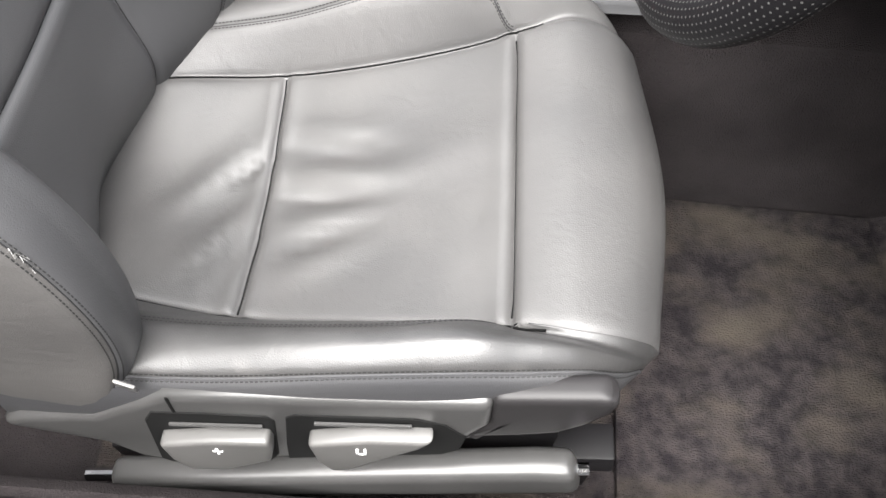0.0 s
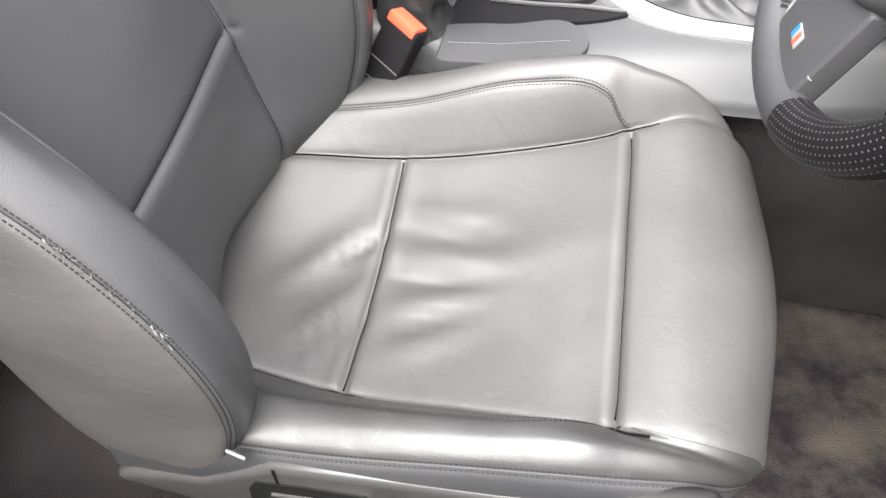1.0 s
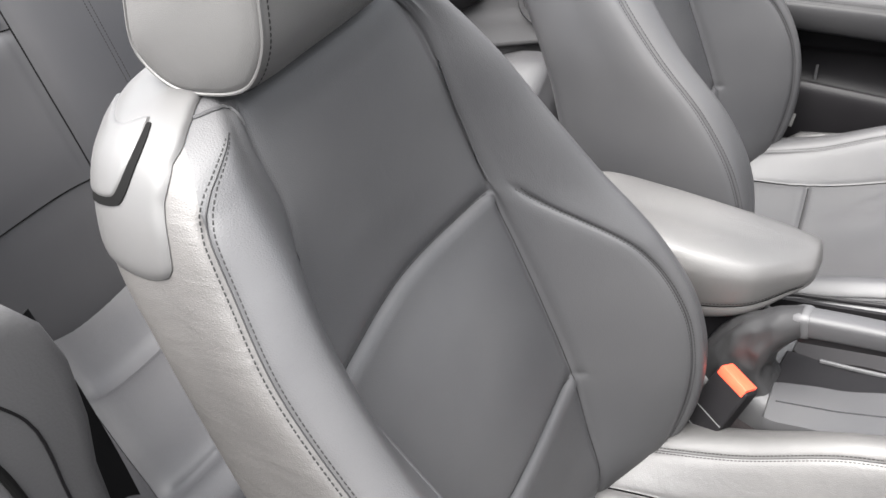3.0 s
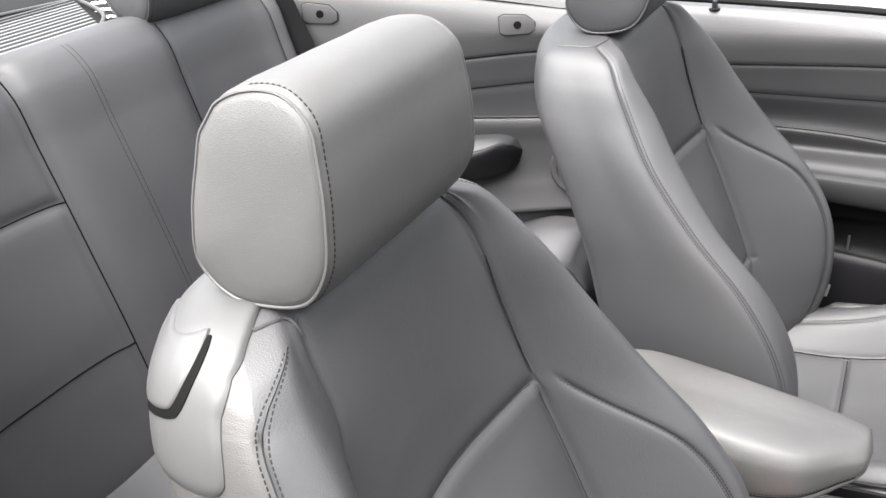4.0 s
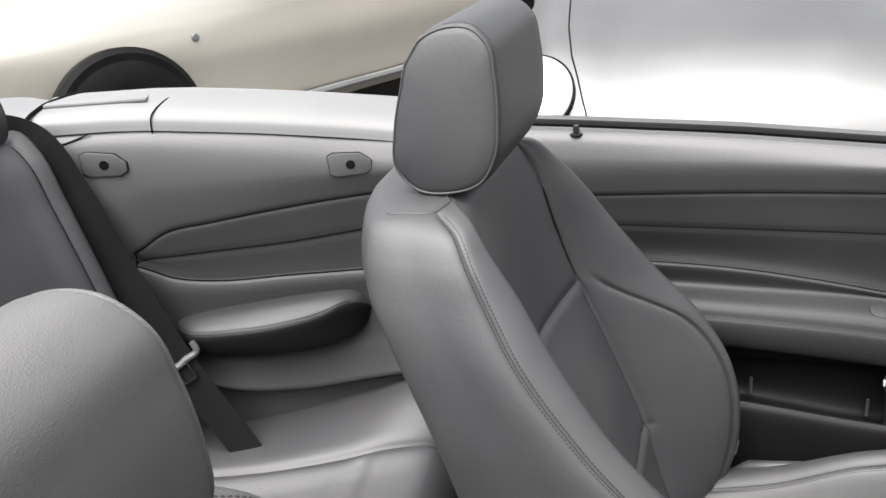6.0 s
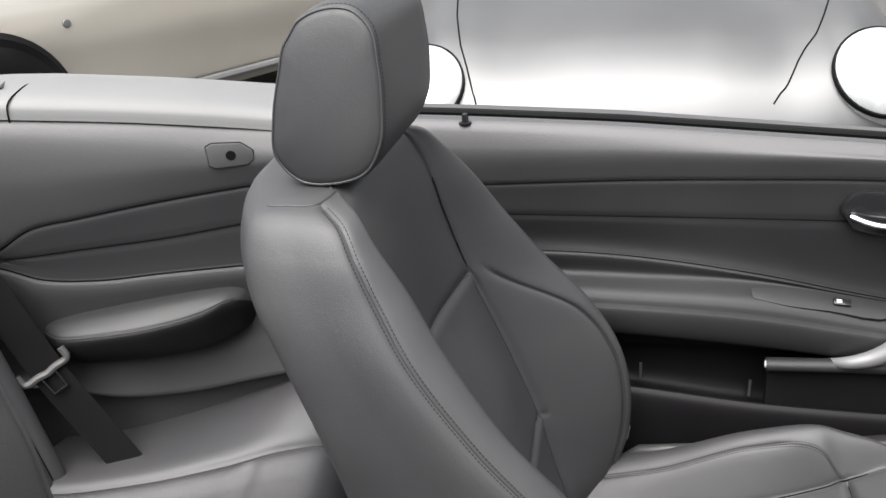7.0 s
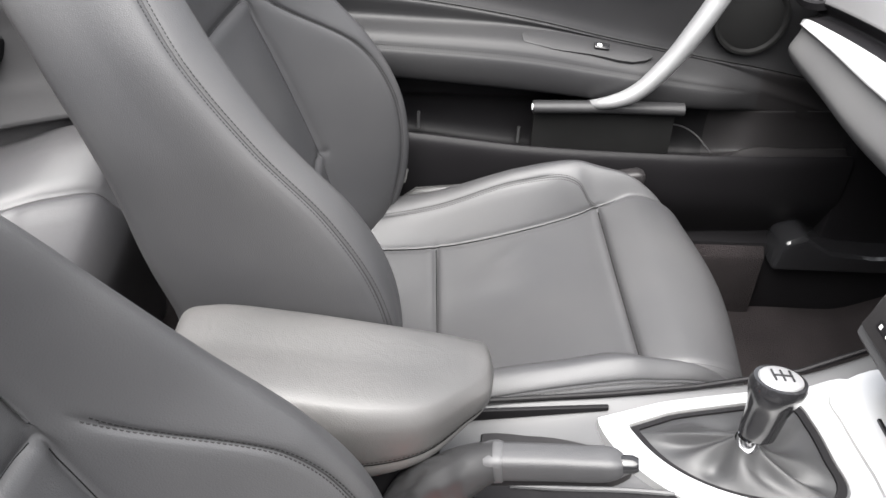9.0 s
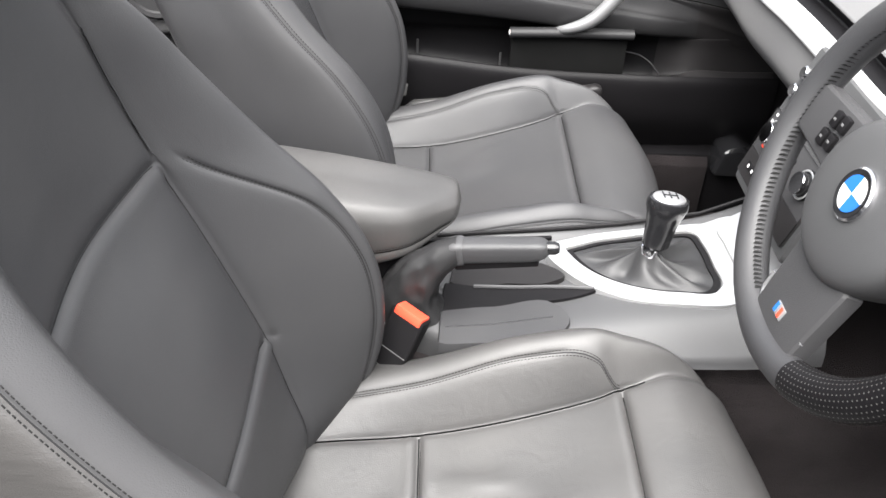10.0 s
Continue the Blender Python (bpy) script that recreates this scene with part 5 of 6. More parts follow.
    seams = [("v", k, 0.5, 8, 0.008, 0.007) for k in (2, 4.4, 7.7, 11)] + [("v", 5.75, 0.5, 8.5, 0.0016, 0.0025)]
    seams += [("u", 5.0, 2, 4.4, 0.007, 0.007), ("u", 2.6, 2, 4.4, 0.007, 0.007), ("u", 3.0, 7.7, 11, 0.006, 0.007)]
    bk.press(seams)
    bk.split([("back_insert", 5, 10, 2, 4.4, LEATHER_REAR, ""), ("back_insert", 2.6, 5, 2, 4.4, LEATHER_REAR, ""), ("back_insert", 0, 2.6, 2, 4.4, LEATHER_REAR, ""),
              ("back_insert", 0, 10, 7.7, 11, LEATHER_REAR, ""), ("back_centre", 0, 10, 4.4, 7.7, LEATHER_REAR, ""), ("back_side", 0, 10, 0, 2, LEATHER_REAR, ""), ("back_side", 0, 10, 11, 13, LEATHER_REAR, "")], b)
    # dark tubes for the shade in the backrest seams
    for p, n in [bk.line("v", k, 0.6, 7.8) for k in (2, 4.4, 7.7, 11)] + [bk.line("u", 5.0, 2, 4.4), bk.line("u", 2.6, 2, 4.4), bk.line("u", 3.0, 7.7, 11)]:
        part("seam", tube_geo(p + n * 0.0002, 0.0011, 6), GAP_BLACK, b, "dark tube standing for the shade in a seam")
    thread(b, [bk.line("v", k, 0.6, 8.2, o) for k in (5.75,) for o in (-0.004, 0.004)])
    for yc in (0.212, -0.32):
        prof = [(-1.220, 1.052), (-1.190, 1.038), (-1.155, 1.046), (-1.140, 1.082), (-1.146, 1.124), (-1.17, 1.155), (-1.21, 1.158), (-1.242, 1.132), (-1.248, 1.086)]
        headrest(b, prof, 0.122, yc, LEATHER_REAR, 1.03)
    return b


bench()

# rear shelf with its ribbed black grille
shelf_thing = part("rear_shelf", box_geo((-1.95, -0.62, 0.94), (-1.20, 0.62, 1.036), 0.015), PLASTIC_DARK)
tagged(shelf_thing, "dark plastic shelf behind the rear bench", "rear shelf", kind="structure")
grille = thing("shelf_grille", "black ribbed air grille on the rear shelf", "grille")
near_x, far_x = -1.188, -1.462


def grille_end(x, out=0.0):
    return np.interp(x, [far_x, near_x], [0.218, 0.042]) + out


part("grille_frame", prism_geo([(near_x, -0.55), (near_x, grille_end(near_x, 0.10)), (far_x - 0.03, grille_end(far_x, 0.10)), (far_x - 0.03, -0.55)], 1.030, 1.042, "z", 0.004), RUBBER, grille)
rim = smooth_line([(near_x - 0.004, -0.54, 1.049), (near_x - 0.004, grille_end(near_x, -0.035), 1.049), (near_x - 0.016, grille_end(near_x, -0.008), 1.049), (near_x - 0.05, grille_end(near_x - 0.05, 0.004), 1.049), (far_x + 0.05, grille_end(far_x + 0.05, 0.004), 1.049),
                   (far_x + 0.014, grille_end(far_x, -0.012), 1.049), (far_x, grille_end(far_x, -0.04), 1.049), (far_x, -0.54, 1.049)], 6)
part("grille_rim", tube_geo(rim, 0.0034, 8), PLASTIC, grille)
for k in range(11):
    x = near_x - 0.026 - k * 0.0222
    part("rib", prism_geo([(x - 0.0042, -0.53), (x + 0.0042, -0.53), (x + 0.0042, grille_end(x, -0.012)), (x - 0.0042, grille_end(x, -0.010))], 1.040, 1.054, "z", 0.002, 2), LIGHT_PLASTIC if k < 9 else PLASTIC, grille)
for k, x in enumerate((-1.27, -1.335, -1.40)):
    plate_y = grille_end(x, 0.032)
    for d0, d1, w in ((-0.014, -0.004, 0.012), (-0.001, 0.010, 0.006 + 0.003 * k), (0.013, 0.017, 0.014)):
        part("symbol", turn(box_geo((d0, -w, 0), (d1, w, 0.0014), 0), pose(x, plate_y, 1.0425, 0, 0, 32)), WHITE, grille, "small white printed symbol")
lid = part("hood_stowage", box_geo((-2.30, -0.66, 0.95), (-1.525, 0.27, 1.115), 0.03, 3), LIGHT_PLASTIC)
tagged(lid, "pale grey folded-hood lid behind the cabin", "hood lid", kind="structure")


# ---- rear belts ----
def belt(name_label, pts, width, side):
    t = thing("seat_belt", name_label, "seat belt", "rear belts")
    p = smooth_line(pts, 8)
    V, F = [], []
    for i, q in enumerate(p):
        d = p[min(i + 1, len(p) - 1)] - p[max(i - 1, 0)]
        w = np.cross(d, side)
        w *= width / 2 / np.linalg.norm(w)
        nn = np.cross(w, d)
        nn *= 0.0009 / np.linalg.norm(nn)
        V += [q - w - nn, q + w - nn, q + w + nn, q - w + nn]
    for i in range(len(p) - 1):
        F += [(i * 4 + k, i * 4 + (k + 1) % 4, i * 4 + 4 + (k + 1) % 4, i * 4 + 4 + k) for k in range(4)]
    F += [(0, 1, 2, 3), (len(V) - 1, len(V) - 2, len(V) - 3, len(V) - 4)]
    me = mesh_from("webbing", V, F)
    me.shade_flat()
    part("webbing", me, BELT, t, "black woven belt webbing")
    return t


fb = belt("black rear seat belt with a grey metal tongue", [(-1.25, 0.352, 1.02), (-1.205, 0.366, 1.050), (-1.160, 0.376, 1.038), (-1.116, 0.386, 0.95), (-1.086, 0.391, 0.85), (-1.050, 0.396, 0.75), (-1.015, 0.402, 0.655), (-0.962, 0.408, 0.55), (-0.935, 0.41, 0.50)], 0.048, (0.6, -1, 0.2))
d = Vector((0.45, 0.05, -0.89)).normalized()
nn = Vector((0.5, -0.8, 0.3))
nn = (nn - d * nn.dot(d)).normalized()
tongue_at = Matrix(((-d).cross(nn), -d, nn)).transposed().to_4x4()
tongue_at.translation = Vector((-1.022, 0.401, 0.668)) + nn * 0.007
part("tongue_bar", turn(tube_geo(smooth_line([(-0.036, 0.016, 0), (-0.034, 0.0, 0), (-0.012, -0.002, 0), (0, -0.004, 0), (0.012, -0.002, 0), (0.034, 0.0, 0), (0.036, 0.016, 0)], 5), 0.0055, 8), tongue_at), LEVER, fb, "grey plastic tongue bar")
part("tongue_plate", turn(tube_geo([(-0.011, -0.005, 0), (-0.010, -0.034, 0), (0.010, -0.034, 0), (0.011, -0.005, 0)], 0.0028, 6, closed=True), tongue_at), CHROME, fb, "bare metal tongue")
nb = belt("black seat belt hanging beside the driver seat", [(-0.712, -0.548, 0.80), (-0.706, -0.543, 0.72), (-0.702, -0.538, 0.60), (-0.700, -0.537, 0.45), (-0.700, -0.537, 0.30), (-0.702, -0.537, 0.17)], 0.046, (1.0, 0.15, 0.0))
part("belt_bracket", turn(box_geo((-0.05, -0.02, -0.012), (0.05, 0.02, 0.012), 0.006), pose(-0.695, -0.545, 0.412, 0, 0, 70)), PLASTIC_DARK, nb, "black belt bracket")


# ---- centre console ----
console = thing("centre_console", "dark grey centre console with silver gear surround", "centre console")
body = [
    [(-0.46, -0.080, 0.40), (-0.46, -0.075, 0.452), (-0.46, -0.06, 0.470), (-0.46, 0.0, 0.470), (-0.46, 0.09, 0.470), (-0.46, 0.108, 0.46), (-0.46, 0.115, 0.40)],
    [(-0.16, -0.088, 0.40), (-0.16, -0.080, 0.452), (-0.16, -0.065, 0.468), (-0.16, 0.0, 0.462), (-0.16, 0.085, 0.470), (-0.16, 0.105, 0.476), (-0.16, 0.112, 0.40)],
    [(-0.05, -0.136, 0.40), (-0.05, -0.130, 0.462), (-0.05, -0.10, 0.480), (-0.05, 0.0, 0.468), (-0.05, 0.085, 0.480), (-0.05, 0.104, 0.492), (-0.05, 0.112, 0.40)],
    [(0.04, -0.140, 0.462), (0.04, -0.134, 0.472), (0.04, -0.10, 0.494), (0.04, 0.0, 0.488), (0.04, 0.085, 0.494), (0.04, 0.104, 0.502), (0.04, 0.112, 0.40)],
    [(0.14, -0.142, 0.468), (0.14, -0.137, 0.480), (0.14, -0.10, 0.508), (0.14, 0.0, 0.506), (0.14, 0.085, 0.508), (0.14, 0.108, 0.513), (0.14, 0.118, 0.40)],
    [(0.26, -0.146, 0.476), (0.26, -0.141, 0.490), (0.26, -0.10, 0.524), (0.26, 0.0, 0.524), (0.26, 0.085, 0.526), (0.26, 0.118, 0.530), (0.26, 0.130, 0.40)],
    [(0.36, -0.150, 0.49), (0.36, -0.146, 0.510), (0.36, -0.11, 0.56), (0.36, 0.0, 0.565), (0.36, 0.095, 0.565), (0.36, 0.130, 0.566), (0.36, 0.142, 0.40)],
]
csk = Skin(body, [3, 6, 8, 8, 6, 4], 8, outward=(0, 0, 0.2), pull=0.2)
csk.press([("u", 0.55, 2.6, 6, 0.003, 0.003)])
csk.split([("console_body", 0, 6, 0, 6, PLASTIC, "")], console)
# black filler added for the shade between console and seat
part("gap_filler", prism_geo([(-0.30, 0.395), (0.06, 0.425), (0.06, 0.462), (-0.10, 0.446), (-0.30, 0.440)], -0.152, -0.128, "y", 0.004), RUBBER, console, "black filler for the shaded gap beside the seat")
part("console_rail", tube_geo([(-0.45, -0.112, 0.428), (-0.16, -0.120, 0.438), (0.02, -0.137, 0.452)], 0.006, 8), PLASTIC_DARK, console)
part("far_edge", tube_geo([(x, y, z) for x, y, z in ((-0.13, 0.106, 0.486), (-0.05, 0.106, 0.495), (0.04, 0.106, 0.505), (0.14, 0.110, 0.516), (0.26, 0.122, 0.533), (0.36, 0.135, 0.57))], 0.0032, 8), PLASTIC_DARK, console)


def on_console(x):
    return np.interp(x, [-0.16, -0.05, 0.04, 0.14, 0.26, 0.36], [0.466, 0.476, 0.494, 0.509, 0.526, 0.567])


def plate(outline, hole, lift, thick, steps=5):
    """A flat ring moulding that follows the console top, from an outer and an inner outline."""
    a = smooth_line([(x, y, 0) for x, y in outline], steps, closed=True)
    bm = bmesh.new()
    loops = []
    if hole is not None:
        b = smooth_line([(x, y, 0) for x, y in hole], steps, closed=True)
        seq = [(a, -thick), (a, -0.001), ((a * 0.985 + b * 0.015), lift), ((a * 0.03 + b * 0.97), lift), (b, lift - 0.002), (b, -thick)]
    else:
        c = a.mean(0)
        seq = [(a, -thick), (a, lift - 0.002), (c + (a - c) * 0.985, lift), (c + (a - c) * 0.5, lift)]
    for pts, h in seq:
        loops.append([bm.verts.new((p[0], p[1], on_console(p[0]) + h)) for p in pts])
    for A, B in zip(loops, loops[1:]):
        n = len(A)
        for k in range(n):
            bm.faces.new((A[k], A[(k + 1) % n], B[(k + 1) % n], B[k]))
    if hole is None:
        bm.faces.new(loops[-1])
    return bm


outer_line = [(0.026, 0.078), (0.030, 0.050), (0.050, 0.012), (0.085, -0.030), (0.130, -0.060), (0.19, -0.076), (0.262, -0.082), (0.30, -0.060), (0.315, 0.0), (0.315, 0.060), (0.30, 0.096), (0.25, 0.098), (0.16, 0.096), (0.08, 0.090)]
inner_line = [(0.058, 0.064), (0.064, 0.046), (0.082, 0.014), (0.112, -0.016), (0.150, -0.038), (0.20, -0.052), (0.240, -0.056), (0.252, -0.040), (0.252, 0.0), (0.249, 0.050), (0.242, 0.078), (0.21, 0.082), (0.15, 0.080), (0.09, 0.074)]
part("gear_surround", plate(outer_line, inner_line, 0.006, 0.010), SILVER, console, "brushed silver gear lever surround")
part("gaiter_rim", plate([(a * 0.985 + 0.0024, b * 0.985) for a, b in inner_line], [(0.16 + (a - 0.16) * 0.9, 0.015 + (b - 0.015) * 0.9) for a, b in inner_line], 0.003, 0.012), PLASTIC_DARK, console)
# leather gaiter: folds gathered up to the lever
a = smooth_line([(0.16 + (x - 0.16) * 0.91, 0.015 + (y - 0.015) * 0.91, 0) for x, y in inner_line], 8, closed=True)
top_at = np.array([0.160, 0.008])
rings = []
for k, f in enumerate(np.linspace(0, 1, 14)):
    ring_pts = []
    for i, p in enumerate(a):
        ang = 2 * np.pi * i / len(a)
        g = f ** 0.8
        q = p[:2] * (1 - g) + (top_at + 0.0128 * np.array([math.cos(math.atan2(p[1] - top_at[1], p[0] - top_at[0])), math.sin(math.atan2(p[1] - top_at[1], p[0] - top_at[0]))])) * g
        fold = 0.006 * math.sin(np.pi * f) * math.sin(ang * 7 + 2.5 * f) + 0.004 * math.sin(np.pi * f) * math.sin(ang * 3 + 1)
        z = on_console(p[0]) * (1 - g) + 0.547 * g + 0.012 * math.sin(np.pi * min(1, f * 1.2)) * 0.3 - 0.012 * math.sin(np.pi * f) + fold
        ring_pts.append((q[0], q[1], z))
    rings.append(ring_pts)
n = len(a)
V = [p for r in rings for p in r]
F = [(i * n + k, i * n + (k + 1) % n, (i + 1) * n + (k + 1) % n, (i + 1) * n + k) for i in range(len(rings) - 1) for k in range(n)]
part("gear_gaiter", mesh_from("gear_gaiter", V, F), LEATHER_SIDE, console, "creased black leather gear gaiter")
lid_line = [(0.280, -0.066), (0.276, -0.03), (0.272, 0.04), (0.272, 0.075), (0.285, 0.088), (0.34, 0.092), (0.352, 0.05), (0.352, -0.05), (0.335, -0.075), (0.30, -0.076)]
part("ashtray_lid", plate(lid_line, None, 0.011, 0.002), SILVER, console, "silver ashtray lid")
part("lid_slot", box_geo((0.300, -0.030, 0.5545), (0.304, 0.030, 0.5585), 0.001), GLOSS, console)
# padded leather panel beside the handbrake
pad = [(-0.125, -0.115), (-0.08, -0.119), (-0.02, -0.118), (0.035, -0.112), (0.046, -0.095), (0.036, -0.062), (0.02, -0.048), (-0.04, -0.048), (-0.09, -0.050), (-0.128, -0.058)]
part("side_pad", plate(pad, None, 0.007, 0.010), LEATHER, console, "padded leather panel beside the handbrake")
part("pad_seam", tube_geo([(-0.115, -0.086, on_console(-0.115) + 0.0072), (-0.05, -0.084, on_console(-0.05) + 0.0072), (0.025, -0.082, on_console(0.025) + 0.0072)], 0.0009, 5), GLOSS, console)
# tapered tray under the lever: pale ridge, recess shade put into dark plates
part("tray_wall", plate([(-0.125, -0.047), (-0.02, -0.045), (0.060, -0.042), (0.090, -0.031), (0.02, -0.018), (-0.06, -0.004), (-0.125, 0.006)], None, 0.0035, 0.006), PLASTIC_DARK, console, "dark plate for the shaded wall of the lever tray")
ridge = [(-0.076, -0.001), (-0.02, -0.010), (0.04, -0.020), (0.088, -0.029)]
part("tray_ridge", tube_geo(smooth_line([(x, y, on_console(x) + 0.0045) for x, y in ridge], 5), [0.0030] * 15 + [0.0014], 8), PLASTIC, console, "pale ridge along the tray")
part("tray_floor", plate([(-0.110, 0.012), (-0.030, 0.002), (0.030, -0.006), (0.050, 0.004), (0.030, 0.032), (0.0, 0.050), (-0.05, 0.066), (-0.11, 0.068)], None, 0.0028, 0.006), PLASTIC_FRONT, console, "dark plate for the shaded tray floor")
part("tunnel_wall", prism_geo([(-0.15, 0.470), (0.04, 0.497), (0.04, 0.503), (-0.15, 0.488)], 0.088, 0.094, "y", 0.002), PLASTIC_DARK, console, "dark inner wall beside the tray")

# ---- gear lever ----
gear = thing("gear_lever", "black leather gear knob with a silver shift-pattern cap", "gear lever")
lean = along((-0.055, 0.085, 1), (0.162, 0.003, 0.508), (1, 0, 0))
part("lever_shaft", turn(lathe_geo([(0.006, 0), (0.006, 0.05)], 12), lean), CHROME, gear)
part("collar", turn(lathe_geo([(0.0115, 0.022), (0.0125, 0.026), (0.0125, 0.040), (0.011, 0.046)], 20), lean), CHROME, gear, "polished metal collar")
prof = [(0.011, 0.044), (0.0165, 0.050), (0.0175, 0.065), (0.0185, 0.082), (0.0215, 0.096), (0.0246, 0.108), (0.0250, 0.115), (0.0232, 0.121), (0.0001, 0.1240)]
part("knob", turn(turn(lathe_geo(prof, 28), Matrix.Diagonal((1.14, 0.94, 1, 1))), lean @ pose(0, 0, 0, 0, 8, 0)), GLOSS, gear, "glossy black leather-trimmed knob")
cap_m = lean @ pose(0, 0, 0, 0, 8, 0)
cap = part("knob_cap", turn(turn(lathe_geo([(0.0001, 0.1256), (0.013, 0.1252), (0.0185, 0.1232), (0.0200, 0.1205)], 28), Matrix.Diagonal((1.16, 0.94, 1, 1))), cap_m), SATIN, gear, "silver cap with the shift pattern")
for x, y, w, h in ((0, 0, 0.020, 0.0016), (-0.009, 0, 0.0016, 0.016), (0, 0, 0.0016, 0.016), (0.009, 0, 0.0016, 0.016)):
    part("pattern_bar", turn(box_geo((x - w / 2, y - h / 2, 0.1255), (x + w / 2, y + h / 2, 0.1268), 0), cap_m), GLOSS, cap)

# ---- handbrake ----
brake = thing("handbrake", "dark leather handbrake lever with a loose gaiter", "handbrake")
base_c, top_c = np.array([-0.150, -0.040, 0.462]), np.array([-0.104, -0.0505, 0.5785])
mids = smooth_line([base_c, (-0.156, -0.041, 0.492), (-0.150, -0.044, 0.524), (-0.130, -0.048, 0.556), top_c], 14)
V, F = [], []
for i, p in enumerate(mids):
    f = i / (len(mids) - 1)
    ax = Vector((f ** 0.7, -0.1 * f, 1.05 - 0.85 * f ** 0.6)).normalized()
    e1 = Vector((0, 1, 0)) - ax * ax.y
    e1.normalize()
    e2 = ax.cross(e1)
    r1, r2 = np.interp(f, [0, 0.35, 0.7, 1], [0.040, 0.033, 0.024, 0.0178]), np.interp(f, [0, 0.35, 0.7, 1], [0.058, 0.042, 0.026, 0.0178])
    for k in range(64):
        ang = 2 * math.pi * k / 64
        c = Vector((math.cos(ang) * 1.5, math.sin(ang) * 1.5, f * 4))
        w = 1.04 + math.sin(math.pi * min(1, f * 1.05)) * (0.10 * noise.noise(c) + 0.16 * (0.2 - abs(noise.noise(c * 1.3))) + 0.085 * math.sin(5 * ang + 5 * f) * (1 - 0.4 * f))
        V.append(tuple(Vector(p) + e1 * r1 * w * math.cos(ang) + e2 * r2 * w * math.sin(ang)))
for i in range(len(mids) - 1):
    F += [(i * 64 + k, i * 64 + (k + 1) % 64, (i + 1) * 64 + (k + 1) % 64, (i + 1) * 64 + k) for k in range(64)]
part("gaiter", mesh_from("gaiter", V, F), LEATHER_DOOR, brake, "creased dark leather handbrake gaiter")
part("band", grip_geo([(-0.112, -0.050, 0.5755), (-0.106, -0.0505, 0.577), (-0.099, -0.0515, 0.579), (-0.096, -0.052, 0.5795)], [0.0150, 0.0162, 0.0162, 0.0150], [0.0160, 0.0175, 0.0175, 0.0160]), LEATHER_BACK, brake, "stitched leather band")
gp = smooth_line([(-0.098, -0.0515, 0.579), (-0.05, -0.059, 0.588), (-0.015, -0.066, 0.5955), (0.008, -0.0705, 0.602)], 5)
part("grip", grip_geo(gp, list(np.interp(np.linspace(0, 1, len(gp)), [0, 0.8, 0.93, 1], [0.0145, 0.0140, 0.0125, 0.0085])), list(np.interp(np.linspace(0, 1, len(gp)), [0, 0.75, 0.9, 1], [0.0155, 0.0140, 0.0120, 0.0075]))), LEATHER, brake, "black leather grip with squared edges")
part("release_button", tube_geo([(0.002, -0.0695, 0.6005), (0.016, -0.0725, 0.6035), (0.021, -0.0735, 0.6045)], [0.0085, 0.0085, 0.006], 14), GLOSS, brake, "black release button")
# dark bar put in for the shaded underside of the grip
part("grip_shade", turn(box_geo((-0.05, -0.007, -0.012), (0.06, 0.007, 0.006), 0.004), pose(-0.06, -0.058, 0.572, 0, -12, -8)), PLASTIC_DARK, brake)

# ---- sliding armrest ----
arm = thing("sliding_armrest", "dark grey leather sliding armrest on the console", "armrest")
st = []
for x, zt, zb, yn, yf in ((-0.418, 0.615, 0.575, -0.03, 0.082), (-0.408, 0.640, 0.556, -0.043, 0.092), (-0.38, 0.648, 0.548, -0.048, 0.094), (-0.30, 0.643, 0.542, -0.050, 0.093), (-0.22, 0.632, 0.540, -0.048, 0.091),
                          (-0.165, 0.623, 0.551, -0.034, 0.090), (-0.13, 0.616, 0.563, -0.006, 0.088), (-0.106, 0.608, 0.572, 0.018, 0.084)):
    m, q = (yn + yf) / 2, (zt - zb)
    st.append([(x, m, zb), (x, yn + 0.012, zb), (x, yn + 0.002, zb + 0.006), (x, yn, zb + 0.25 * q), (x, yn + 0.001, zb + 0.78 * q), (x, yn + 0.012, zt - 0.003), (x, m, zt), (x, yf - 0.012, zt - 0.004), (x, yf - 0.002, zb + 0.75 * q), (x, yf, zb + 0.3 * q), (x, yf - 0.01, zb), (x, m, zb)])
mk = Skin([[(-0.421, 0.026, 0.595)] * 12] + st + [[(-0.099, 0.050, 0.591)] * 12], 6, 8, outward=(-0.27, 0.02, 0.59))
mk.press([("u", 3.0, 1, 8, 0.0018, 0.0025)])
mk.split([("armrest_pad", 0, 11, 0, 10, LEATHER_WORN, "")], arm)
thread(arm, [mk.line("u", 3.05, 1.2, 7.6, 0.003)])
p, n = mk.line("u", 3.0, 1.2, 7.8)
part("seam", tube_geo(p + n * 0.0002, 0.0009, 6), GAP_BLACK, arm)
part("armrest_base", prism_geo([(-0.40, -0.030), (-0.21, -0.030), (-0.15, 0.01), (-0.15, 0.075), (-0.40, 0.075)], 0.46, 0.556, "z", 0.01), PLASTIC_DARK, arm, "dark armrest pedestal")
part("hinge_barrel", turn(lathe_geo([(0.02, -0.03), (0.026, -0.026), (0.026, 0.026), (0.02, 0.03)], 24), along((0.05, 1, 0.1), (-0.438, 0.045, 0.588))), LEATHER_WORN, arm, "grey hinge barrel")
part("hinge_arm", box_geo((-0.452, 0.02, 0.46), (-0.424, 0.07, 0.57), 0.006), PLASTIC_DARK, arm)

# ---- driver belt buckle ----
buckle = thing("belt_buckle", "black seat belt buckle with a red release button", "belt buckle")
axis = Vector((0.040, 0.026, 0.094)).normalized()
bm_at = along(axis, (-0.193, -0.122, 0.430), (0.80, -0.50, -0.1))
